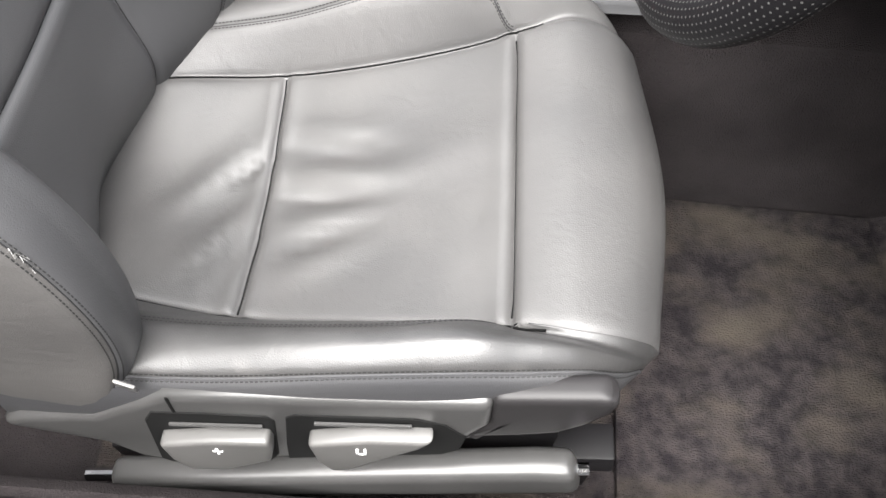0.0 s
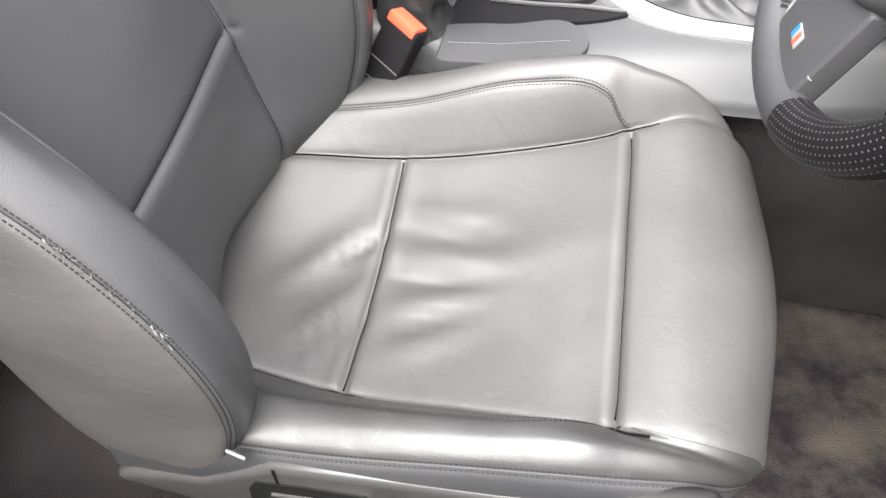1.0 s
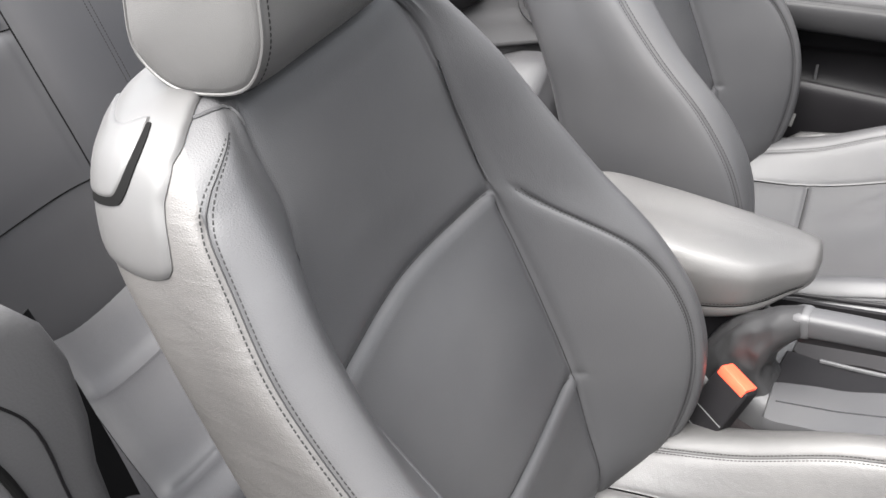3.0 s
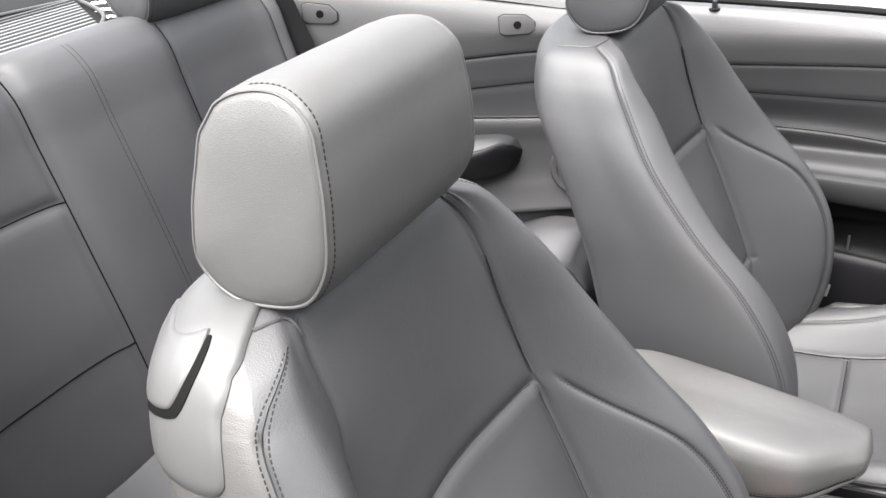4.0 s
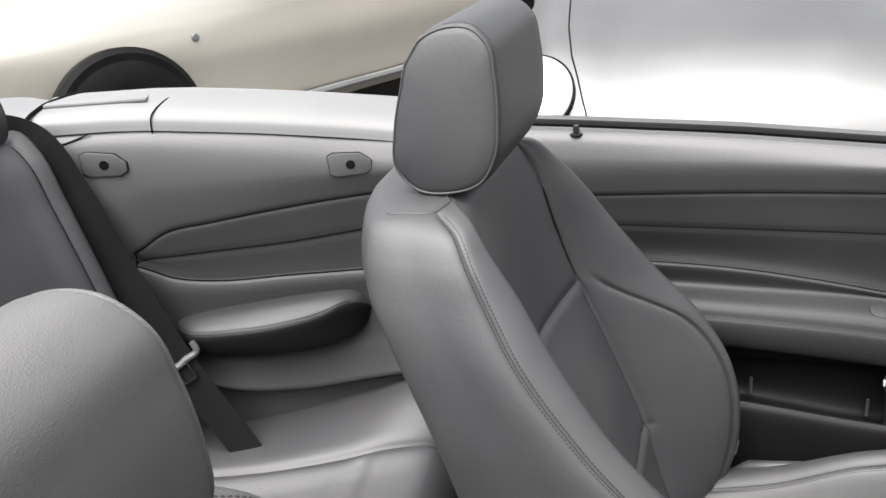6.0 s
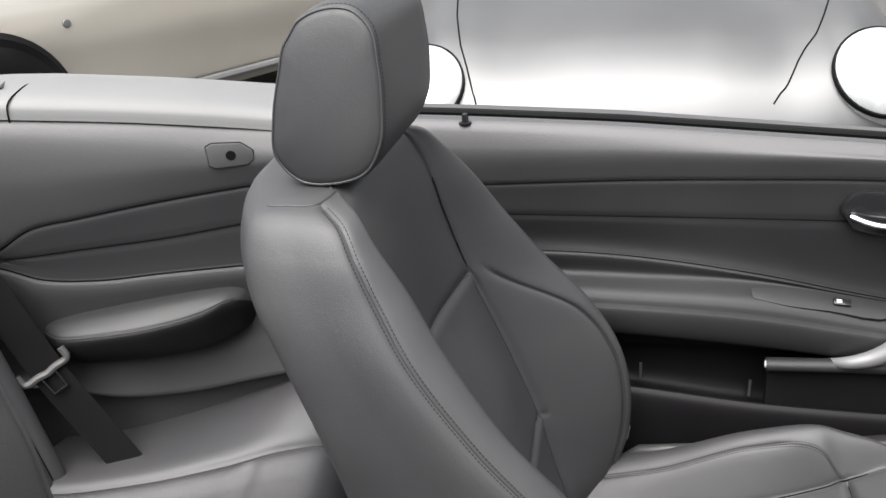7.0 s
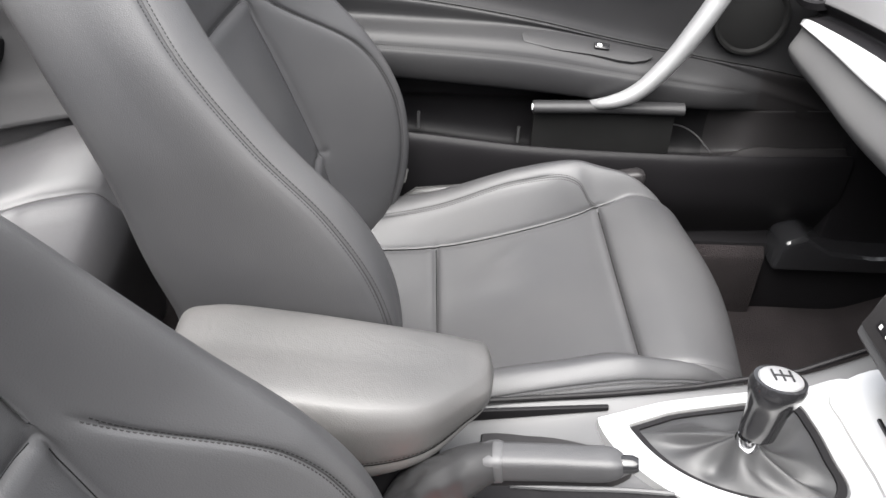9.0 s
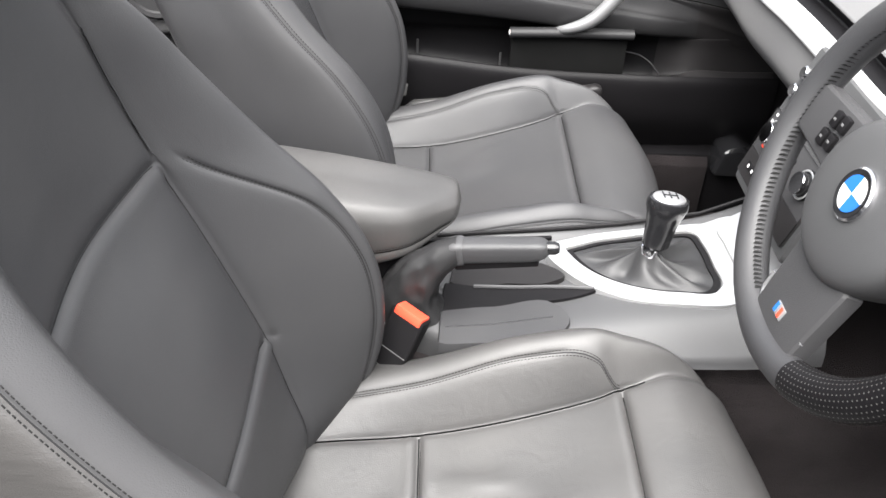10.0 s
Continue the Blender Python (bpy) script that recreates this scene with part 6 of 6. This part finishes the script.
part("buckle_body", turn(box_geo((-0.024, -0.013, -0.02), (0.024, 0.013, 0.092), 0.005, 3), bm_at), PLASTIC_DARK, buckle)
part("press_button", turn(box_geo((-0.0205, -0.0135, 0.083), (0.0205, 0.009, 0.0955), 0.002), bm_at), RED, buckle, "red press button")
for h in (0.034, 0.008):
    part("buckle_seam", turn(box_geo((-0.0223, -0.0133, h), (0.0223, 0.0133, h + 0.0012), 0), bm_at), LIGHT_PLASTIC, buckle)
part("buckle_window", turn(box_geo((-0.012, -0.0126, 0.048), (0.010, -0.0115, 0.066), 0.0005), bm_at), GLOSS, buckle)
part("stalk", turn(box_geo((-0.017, -0.009, -0.09), (0.017, 0.009, 0.0), 0.004), bm_at), PLASTIC_DARK, buckle)

# ---- dashboard ----
dash = thing("dashboard", "grey plastic dashboard with a silver trim strip", "dashboard", kind="structure")


def dash_row(y, dx, dz, strip):
    (xt, zt), (xl, zl) = strip
    pr = [(1.02, 0.90), (0.98, 0.935), (0.62, 0.912), (0.47, 0.885), (0.410, 0.868)]
    return [(x + dx, y, z + dz) for x, z in pr] + [(x, y, z) for x, z in (
        (xt + 0.010, zt + 0.026), (xt + 0.022, zt + 0.008), (xt, zt), (xl + (xt - xl) * 0.34, zl + (zt - zl) * 0.34), (xl + (xt - xl) * 0.34 + 0.004, zl + (zt - zl) * 0.34 - 0.006), (xl - 0.003, zl - 0.034), (xl + 0.03, zl - 0.072), (xl + 0.13, zl - 0.12), (xl + 0.26, zl - 0.16), (0.82, 0.55))]


dk = Skin([dash_row(0.690, 0.06, -0.10, ((0.42, 0.730), (0.42, 0.722))), dash_row(0.655, 0.02, -0.075, ((0.392, 0.742), (0.388, 0.730))), dash_row(0.62, 0.006, -0.055, ((0.381, 0.756), (0.372, 0.741))),
           dash_row(0.50, -0.004, -0.03, ((0.371, 0.782), (0.361, 0.750))), dash_row(0.36, -0.008, -0.012, ((0.362, 0.806), (0.350, 0.757))), dash_row(0.22, -0.012, 0, ((0.355, 0.822), (0.342, 0.772))),
           dash_row(0.10, -0.012, 0, ((0.355, 0.826), (0.342, 0.776))), dash_row(-0.10, -0.012, 0, ((0.355, 0.826), (0.342, 0.776))), dash_row(-0.40, 0.04, 0, ((0.405, 0.826), (0.392, 0.776))), dash_row(-0.70, 0.06, 0, ((0.425, 0.826), (0.412, 0.776)))],
          [3, 3, 4, 4, 5, 4, 4, 6, 3, 6, 6, 5, 4, 3], 8, outward=(0.8, 0, 0.7), sharp=(5, 6, 7, 8))
dk.press([("u", 8.5, 1, 9, 0.003, 0.003), ("v", 6.0, 8.5, 14, 0.003, 0.003)])
# the recess over the strip is coloured near-black for its shade
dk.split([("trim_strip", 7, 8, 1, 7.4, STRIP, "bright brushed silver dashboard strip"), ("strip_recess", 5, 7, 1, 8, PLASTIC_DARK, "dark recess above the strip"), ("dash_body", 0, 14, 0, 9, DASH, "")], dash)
part("dash_end", prism_geo([(1.0, 0.52), (1.0, 0.91), (0.62, 0.90), (0.50, 0.86), (0.45, 0.77), (0.45, 0.72), (0.52, 0.62), (0.60, 0.54)], 0.66, 0.70, "y", 0.01), PLASTIC_DARK, dash)
# side air vent by the door
VENT = along((-0.62, -0.20, 0.75), (0.412, 0.640, 0.815))
vent = part("air_vent", turn(lathe_geo([(0.0001, -0.01), (0.046, -0.008), (0.050, 0.003), (0.056, 0.004), (0.060, -0.006)], 32), VENT), PLASTIC_DARK, dash, "round black air vent")
for k in range(6):
    part("vent_slat", turn(box_geo((-0.04, -0.0022, -0.008), (0.04, 0.0022, 0.003), 0.001), VENT @ pose(0, -0.032 + k * 0.0125, 0, 25, 0, 0)), PLASTIC_FRONT, vent)
for k in range(6):
    part("vent_slat", turn(box_geo((-0.002, -0.045, -0.012), (0.002, 0.045, 0.012), 0.001), pose(0.40 + 0.004 * k, -0.03 - 0.001 * k, 0.868 + 0.0035 * k, 0, 35, 0) @ pose(0, 0, 0, 0, 0, 4)), PLASTIC_DARK, dash)
# centre stack with its controls
stack = part("centre_stack", turn(prism_geo([(-0.105, -0.005), (0.100, -0.005), (0.104, 0.04), (0.100, 0.205), (-0.105, 0.205)], -0.10, 0.0, "z", 0.010, 3), along((-0.93, 0, 0.30), (0.2835, 0, 0.620), (0, -1, 0)) @ Matrix.Diagonal((-1, 1, 1, 1))), PLASTIC, dash, "grey centre stack")
FACE = along((-0.93, 0, 0.30), (0.283, 0, 0.620), (0, -1, 0)) @ Matrix.Diagonal((-1, 1, 1, 1))
panel = part("control_panel", turn(box_geo((-0.092, 0.012, 0.0), (0.093, 0.112, 0.003), 0.004), FACE @ pose(0, 0, 0)), PLASTIC_DOOR, dash, "grey heater control panel")
lower = part("lower_panel", turn(box_geo((-0.092, 0.012, 0.0026), (0.093, 0.050, 0.0042), 0.0015), FACE), PLASTIC_FRONT, dash, "dark lower control strip")
for x, y in ((0.062, 0.085), (-0.06, 0.085)):
    dial = part("dial", turn(lathe_geo([(0.0195, 0.002), (0.0195, 0.006), (0.0140, 0.0075), (0.0140, 0.0150), (0.012, 0.0165), (0.0001, 0.0165)], 30), FACE @ Matrix.Translation((x, y, 0))), GLOSS, dash, "round black heater dial")
    part("dial_ring", turn(lathe_geo([(0.0175, 0.0060), (0.0190, 0.0074), (0.0170, 0.0080), (0.0160, 0.0068)], 30), FACE @ Matrix.Translation((x, y, 0))), SILVER, dial, "bright dial ring")
    part("dial_rim", turn(lathe_geo([(0.0112, 0.0160), (0.0138, 0.0160), (0.0134, 0.0172), (0.0116, 0.0172)], 30), FACE @ Matrix.Translation((x, y, 0))), CHROME, dial, "bright rim of the dial")
    for k in range(2):
        part("dial_symbol", turn(box_geo((x - 0.003, y - 0.005 + k * 0.006, 0.0163), (x + 0.003, y - 0.001 + k * 0.006, 0.0169), 0), FACE), WHITE, dial)
part("dial_mark", turn(box_geo((-0.004, -0.0245, 0.002), (0.012, -0.0210, 0.0042), 0.001), FACE @ Matrix.Translation((0.062, 0.085, 0))), RED, dash)
for x, y in ((0.087, 0.093), (0.084, 0.104), (0.072, 0.110)):
    part("heater_symbol", turn(box_geo((x - 0.0022, y - 0.002, 0.0028), (x + 0.0022, y + 0.002, 0.0034), 0), FACE), WHITE, dash, "small white printed symbol")
for x, y, w, h in ((0.026, 0.066, 0.024, 0.009), (0.0, 0.085, 0.03, 0.014), (0.060, 0.030, 0.030, 0.010)):
    bt = part("button", turn(box_geo((x - w / 2, y - h / 2, 0.002), (x + w / 2, y + h / 2, 0.0060), 0.0015), FACE), PLASTIC_DARK, dash)
    for o in (-0.25, 0.25):
        part("button_mark", turn(box_geo((x + w * o - 0.002, y - 0.0022, 0.0058), (x + w * o + 0.002, y + 0.0022, 0.0064), 0), FACE), WHITE, bt)
for x, y in ((0.083, 0.168), (0.083, 0.142)):
    part("radio_knob", turn(lathe_geo([(0.009, 0), (0.009, 0.007), (0.007, 0.009), (0.0001, 0.009)], 20), FACE @ Matrix.Translation((x, y, 0))), CHROME, dash, "small bright radio knob")
part("radio_slot", turn(box_geo((-0.085, 0.178, -0.001), (0.04, 0.186, 0.0015), 0.001), FACE), GLOSS, dash)
for k in range(5):
    part("radio_button", turn(box_geo((0.045 - k * 0.028, 0.150, 0), (0.067 - k * 0.028, 0.163, 0.004), 0.0015), FACE), PLASTIC_DARK, dash)

# ---- steering wheel ----
wheel = thing("steering_wheel", "black leather three-spoke sport steering wheel", "steering wheel")
WR, TILT_W = 0.1755, 19.3
WM = Matrix.Translation((0.234, -0.327, 0.864)) @ along((-math.cos(radians(TILT_W)), 0, math.sin(radians(TILT_W))), (0, 0, 0), (0, -1, 0))
# in the wheel's plane: x to the driver's right, y up, z to the driver
rim = [(WR * math.cos(t), WR * math.sin(t), 0.0) for t in np.linspace(0, 2 * math.pi, 96, endpoint=False)]
rad = [0.0172 + 0.0015 * math.exp(-((abs(math.degrees(t)) % 360 - a) / 14) ** 2) for t in np.linspace(0, 2 * math.pi, 96, endpoint=False) for a in (150,)]
part("rim", turn(tube_geo(rim, rad, 18, closed=True), WM), LEATHER, wheel, "smooth black leather rim")
for lo, hi in ((292, 352),):
    pts = [(WR * math.cos(radians(t)), WR * math.sin(radians(t)), 0.0) for t in np.linspace(lo, hi, 64)]
    part("rim_grip", turn(tube_geo(pts, 0.0180, 20), WM), PLASTIC_DARK, wheel, "perforated black leather lower rim")
    V, F = [], []
    for i, t in enumerate(np.linspace(lo + 1, hi - 1, 76)):
        for k in range(12):
            ph = radians(30 * k + (15 if i % 2 else 0))
            c = Vector((math.cos(radians(t)), math.sin(radians(t)), 0))
            o = c * (WR + 0.0181 * math.cos(ph)) + Vector((0, 0, 0.0181 * math.sin(ph)))
            nrm = (c * math.cos(ph) + Vector((0, 0, math.sin(ph)))).normalized()
            e1 = Vector((-c.y, c.x, 0)).normalized() * 0.0009
            e2 = nrm.cross(e1)
            b0 = len(V)
            V += [tuple(WM @ (o + nrm * 0.0003 + d)) for d in (e1, e2, -e1, -e2)]
            F.append((b0, b0 + 1, b0 + 2, b0 + 3))
    ob = part("perforation", mesh_from("perforation", V, F), LEVER, wheel, "rows of pale perforation dots")
    ob["kind"] = "stuff"
inner_stitch = [(Vector((math.cos(t), math.sin(t), 0)) * (WR - 0.0164) + Vector((0, 0, 0.006))) for t in np.linspace(radians(95), radians(254), 90)]
V, F = [], []
for p, q in zip(inner_stitch[::1], inner_stitch[1:]):
    b0 = len(V)
    e = Vector((0, 0, 0.005))
    c = (p - Vector((0, 0, p.z))).normalized() * -0.0016
    V += [tuple(WM @ v) for v in (p - e, p * 0.5 + q * 0.5 - e * 0.8 + c, q + e, p * 0.5 + q * 0.5 + e * 0.8 + c)]
    F.append((b0, b0 + 1, b0 + 2, b0 + 3))
part("lacing", mesh_from("lacing", V, F), THREAD, wheel, "hand-laced inner rim seam")
hub = [[(r * math.cos(t) * 1.06, r * math.sin(t) * 0.98 - 0.016, z) for t in np.linspace(0, 2 * math.pi, 41)] for r, z in ((0.074, -0.03), (0.077, 0.0), (0.074, 0.012), (0.066, 0.019), (0.045, 0.024), (0.02, 0.026), (0.0005, 0.0262))]
hk = Skin(hub, 1, 3, outward=(0, 0, -0.05), pull=0)
hk.P = np.array([[tuple(WM @ Vector(p)) for p in r] for r in hk.P])
hk.normals()
if np.mean(hk.N[-5:, :, 0]) > 0:
    hk.flip = not hk.flip
    hk.normals()
hk.split([("airbag_cover", 0, 40, 0, 6, PLASTIC, "smooth grey-black airbag cover")], wheel)
for base, tip, w0, w1 in (((-0.06, -0.004, 0.002), (-0.166, -0.004, 0.0), 0.060, 0.050), ((0.06, -0.004, 0.002), (0.166, -0.004, 0.0), 0.060, 0.050),
                          ((0.004, -0.075, 0.0), (0.006, -0.160, 0.002), 0.098, 0.086)):
    b0, t0 = Vector(base), Vector(tip)
    d = (t0 - b0).normalized()
    sd = Vector((-d.y, d.x, 0))
    outline = [b0 + sd * w0 / 2, t0 + sd * w1 / 2 + d * 0.004, t0 - sd * w1 / 2 + d * 0.004, b0 - sd * w0 / 2]
    part("spoke", turn(prism_geo([(p.x, p.y) for p in outline], -0.014, 0.008, "z", 0.007, 3), WM), PLASTIC_DOOR, wheel, "dark grey spoke")
part("badge", turn(box_geo((-0.006, -0.146, 0.0078), (0.012, -0.134, 0.0092), 0.001), WM), SILVER, wheel, "tiny coloured badge on the spoke")
part("badge_blue", turn(box_geo((-0.005, -0.145, 0.009), (-0.001, -0.135, 0.0098), 0), WM), BLUE, wheel)
part("badge_red", turn(box_geo((0.004, -0.145, 0.009), (0.008, -0.135, 0.0098), 0), WM), RED, wheel)
part("spoke_edge", turn(tube_geo(smooth_line([(-0.042, -0.128, 0.004), (-0.040, -0.148, 0.004), (-0.02, -0.159, 0.004), (0.01, -0.161, 0.004), (0.035, -0.154, 0.004), (0.048, -0.136, 0.004)], 5), 0.0028, 8), WM), SATIN, wheel, "thin satin edge of the spoke")
EM = WM @ Matrix.Translation((0.004, -0.010, 0)) @ Matrix.Diagonal((0.8, 0.8, 1, 1))
emblem = part("emblem", turn(lathe_geo([(0.0295, 0.024), (0.0295, 0.0285), (0.027, 0.030), (0.0235, 0.0295), (0.0001, 0.0297)], 36), EM), CHROME, wheel, "round silver emblem")
for q in range(4):
    pts = [(0.0, 0.0)] + [(0.0205 * math.cos(radians(90 * q + t)), 0.0205 * math.sin(radians(90 * q + t))) for t in np.linspace(0, 90, 8)]
    part("emblem_field", turn(prism_geo(pts, 0.0296, 0.0304, "z", 0), EM), BLUE if q % 2 else WHITE, emblem)
part("emblem_ring", turn(lathe_geo([(0.0212, 0.0296), (0.0265, 0.0305), (0.027, 0.0296)], 36), EM), GLOSS, emblem)
for k, (x, y) in enumerate(((-0.107, -0.012), (-0.092, -0.010), (-0.105, 0.008), (-0.090, 0.010), (0.107, -0.012), (0.092, -0.010), (0.105, 0.008), (0.090, 0.010))):
    bt = part("wheel_button", turn(box_geo((x - 0.0058, y - 0.008, 0.004), (x + 0.0058, y + 0.008, 0.0125), 0.002), WM), PLASTIC_DARK, wheel)
    part("button_mark", turn(box_geo((x - 0.0020, y - 0.0012, 0.0122), (x + 0.0020, y + 0.0012, 0.0128), 0), WM), LIGHT_PLASTIC, bt)
part("column", turn(box_geo((-0.055, -0.07, -0.26), (0.055, 0.05, -0.03), 0.02, 3), WM), PLASTIC_DARK, wheel, "dark steering column cover")


# ---- outside: door mirror and parked cars ----
mirror = thing("door_mirror", "silver door mirror with blue-tinted glass", "door mirror")
MM = pose(0.36, 0.99, 0.945, 0, 0, 12)
part("mirror_housing", turn(box_geo((-0.03, -0.11, -0.065), (0.085, 0.11, 0.065), 0.035, 5), MM), PLASTIC_DARK, mirror)
part("mirror_glass", turn(box_geo((-0.034, -0.092, -0.05), (-0.029, 0.092, 0.05), 0.0015), MM), mat_base("mirror glass", (0.35, 0.5, 0.75), 0.03, 1.0)[0], mirror, "blue-tinted mirror glass")
part("mirror_foot", turn(box_geo((-0.01, -0.20, -0.075), (0.05, -0.08, -0.045), 0.012, 3), MM), PLASTIC_DARK, mirror)


def car_wheel(parent, x, y, s, yaw=0.0):
    m = pose(x, y, 0.32) @ pose(0, 0, 0, 90, 0, 0)
    tyre = part("wheel", turn(lathe_geo([(0.19, -0.10), (0.27, -0.105), (0.312, -0.085), (0.32, 0), (0.312, 0.085), (0.27, 0.105), (0.19, 0.10)], 48), m), RUBBER, parent, "black road tyre")
    part("rim", turn(lathe_geo([(0.0001, 0.07 * s), (0.04, 0.08 * s), (0.17, 0.085 * s), (0.20, 0.098 * s), (0.205, 0.06 * s)], 40), m), SATIN, tyre, "alloy wheel rim")
    for k in range(5):
        part("spoke", turn(box_geo((0.03, -0.02, 0.075), (0.19, 0.02, 0.095), 0.006), m @ pose(0, 0, 0, 0 if s > 0 else 180, 0, 72 * k)), SATIN, tyre)


def side_car():
    """A pale gold coupe standing at an angle, its flank towards us."""
    car = thing("parked_car", "pale champagne parked car seen from its flank", "car", "parked cars")
    # stations along its length, nose at negative x; sections from sill to roof on the near flank and over
    xs = [-2.1, -1.95, -1.6, -1.3, -0.9, -0.3, 0.4, 1.1, 1.6, 1.95, 2.1]
    half = [0.55, 0.72, 0.83, 0.87, 0.885, 0.89, 0.89, 0.885, 0.86, 0.75, 0.58]
    hood = [0.60, 0.68, 0.78, 0.84, 0.90, 0.93, 0.94, 0.96, 0.97, 0.93, 0.86]
    roof = [0.60, 0.69, 0.80, 0.87, 0.95, 1.33, 1.38, 1.34, 1.12, 0.98, 0.87]
    rows = []
    for x, w, h, r in zip(xs, half, hood, roof):
        g = 0.62 * w
        rows.append([(x, -w + 0.06, 0.20), (x, -w + 0.012, 0.27), (x, -w, 0.40), (x, -w - 0.01, 0.58), (x, -w + 0.005, 0.74), (x, -w + 0.05, h - 0.02), (x, -g, max(r - 0.05, h)), (x, 0, r), (x, g, max(r - 0.05, h)), (x, w - 0.05, h - 0.02), (x, w, 0.55), (x, w - 0.05, 0.20)])
    sk = Skin(rows, 6, 8, outward=(0, 0, 0.5))
    sk.press([("v", 4.3, 0.8, 5.2, 0.006, 0.006), ("v", 6.9, 0.8, 5.2, 0.006, 0.006), ("v", 2.05, 2.2, 3.2, 0.004, 0.006), ("u", 0.9, 3.5, 7.5, 0.012, 0.012)])
    sk.split([("body", 0, 11, 0, 10, PAINT_GOLD, "pale champagne painted body")], car)
    part("sill_strip", tube_geo([(-0.95, -0.905, 0.265), (1.0, -0.905, 0.265)], 0.022, 8), LIGHT_PLASTIC, car, "pale sill strip")
    for x in (-1.32, 1.30):
        part("wheel_arch", turn(lathe_geo([(0.0001, -0.02), (0.355, -0.02), (0.36, 0.03), (0.335, 0.05), (0.0001, 0.045)], 48), pose(x, -0.895, 0.33, 90, 0, 0)), RUBBER, car, "dark wheel arch")
        car_wheel(car, x, -0.86, 1)
        car_wheel(car, x, 0.80, -1)
    part("indicator", turn(lathe_geo([(0.0001, 0.008), (0.016, 0.006), (0.02, 0)], 20), pose(-0.92, -0.893, 0.66, 90, 0, 0)), LIGHT_PLASTIC, car, "small round side indicator")
    part("side_window", prism_geo([(-0.35, 0.98), (0.0, 1.24), (0.9, 1.24), (1.25, 1.0)], -0.80, -0.74, "y", 0.01), GLOSS, car, "dark side window")
    return car


sc = side_car()
sc.matrix_basis = pose(-3.259, 4.555, 0, 0, 0, 61.7) @ Matrix.Diagonal((1.1, 1.1, 1.1, 1))


def nose_car():
    """A silver car facing us: smooth bonnet between two round headlamps."""
    car = thing("parked_car", "silver parked car with round headlamps facing the cabin", "car", "parked cars")
    xs = [-0.84, -0.78, -0.64, -0.53, -0.40, -0.20, 0.0, 0.20, 0.40, 0.53, 0.64, 0.78, 0.84]
    crown = [-0.16, -0.05, 0.04, 0.035, 0.02, 0.035, 0.04, 0.035, 0.02, 0.035, 0.04, -0.05, -0.16]
    back = [0.25, 0.12, 0.04, 0.02, 0.01, 0.0, 0.0, 0.0, 0.01, 0.02, 0.04, 0.12, 0.25]
    rows = []
    for x, c, b in zip(xs, crown, back):
        edge = abs(x) > 0.8
        rows.append([(x, b, 0.22), (x, b - 0.03, 0.40), (x, b - 0.01, 0.53 + c * 0.4), (x, b + 0.06, 0.63 + c * 0.7), (x, b + 0.22, 0.72 + c), (x, b + 0.55, 0.82 + c), (x, b + 0.95, 0.90 + c), (x, 1.30, 0.95 + c * 0.6),
                     (x * 0.86, 1.85, 1.36 if not edge else 1.05), (x * 0.84, 2.7, 1.40 if not edge else 1.05), (x * 0.9, 3.7, 0.95 if not edge else 0.85), (x, 4.0, 0.5)])
    sk = Skin(rows, [4, 5, 5, 6, 8, 8, 8, 6, 5, 5, 4], 8, outward=(0, 1.8, 0.4))
    sk.split([("windscreen", 7.15, 8.0, 1, 11, GLOSS, "dark windscreen"), ("body", 0, 11, 0, 12, PAINT_SILVER, "silver painted body")], car)
    # the bonnet's shut lines spread from the nose towards the screen
    for flip in (False, True):
        def shut(u, flip=flip):
            k = np.interp(u, [2.4, 2.8, 3.65, 4.5, 7.0], [8.55, 8.62, 8.95, 9.40, 10.2] if flip else [7.7, 7.83, 8.36, 9.32, 10.2])
            return 12 - k if flip else k
        p, n = sk.line("v", shut, 2.4, 6.9)
        part("shut_line", tube_geo(p, 0.0028, 6), GAP_BLACK, car, "dark shut line of the bonnet")
    for s in (-1, 1):
        m = along((s * 0.08, -0.62, 0.62), (s * 0.655, 0.10, 0.675))
        lamp = part("headlamp", turn(lathe_geo([(0.0001, 0.052), (0.055, 0.047), (0.10, 0.032), (0.128, 0.010), (0.135, -0.01), (0.135, -0.05)], 40), m), LAMP_GLASS, car, "round clear headlamp")
        part("lamp_ring", turn(lathe_geo([(0.1335, 0.002), (0.1368, 0.004), (0.1378, 0.0), (0.1370, -0.012)], 40), m), RUBBER, lamp, "dark rubber lamp ring")
        part("reflector", turn(lathe_geo([(0.0001, 0.056), (0.022, 0.054), (0.034, 0.046), (0.036, 0.040)], 24), m), CHROME, lamp)
        car_wheel(car, s * 0.72, 0.75, s, 0)
    part("wiper", tube_geo([(-0.5, 1.33, 1.0), (0.2, 1.36, 1.03)], 0.01, 6), GLOSS, car)
    return car


nc = nose_car()
nc.matrix_basis = pose(-0.17, 1.90, -0.03, 0, 0, 3) @ Matrix.Diagonal((1, 1, 1.07, 1))
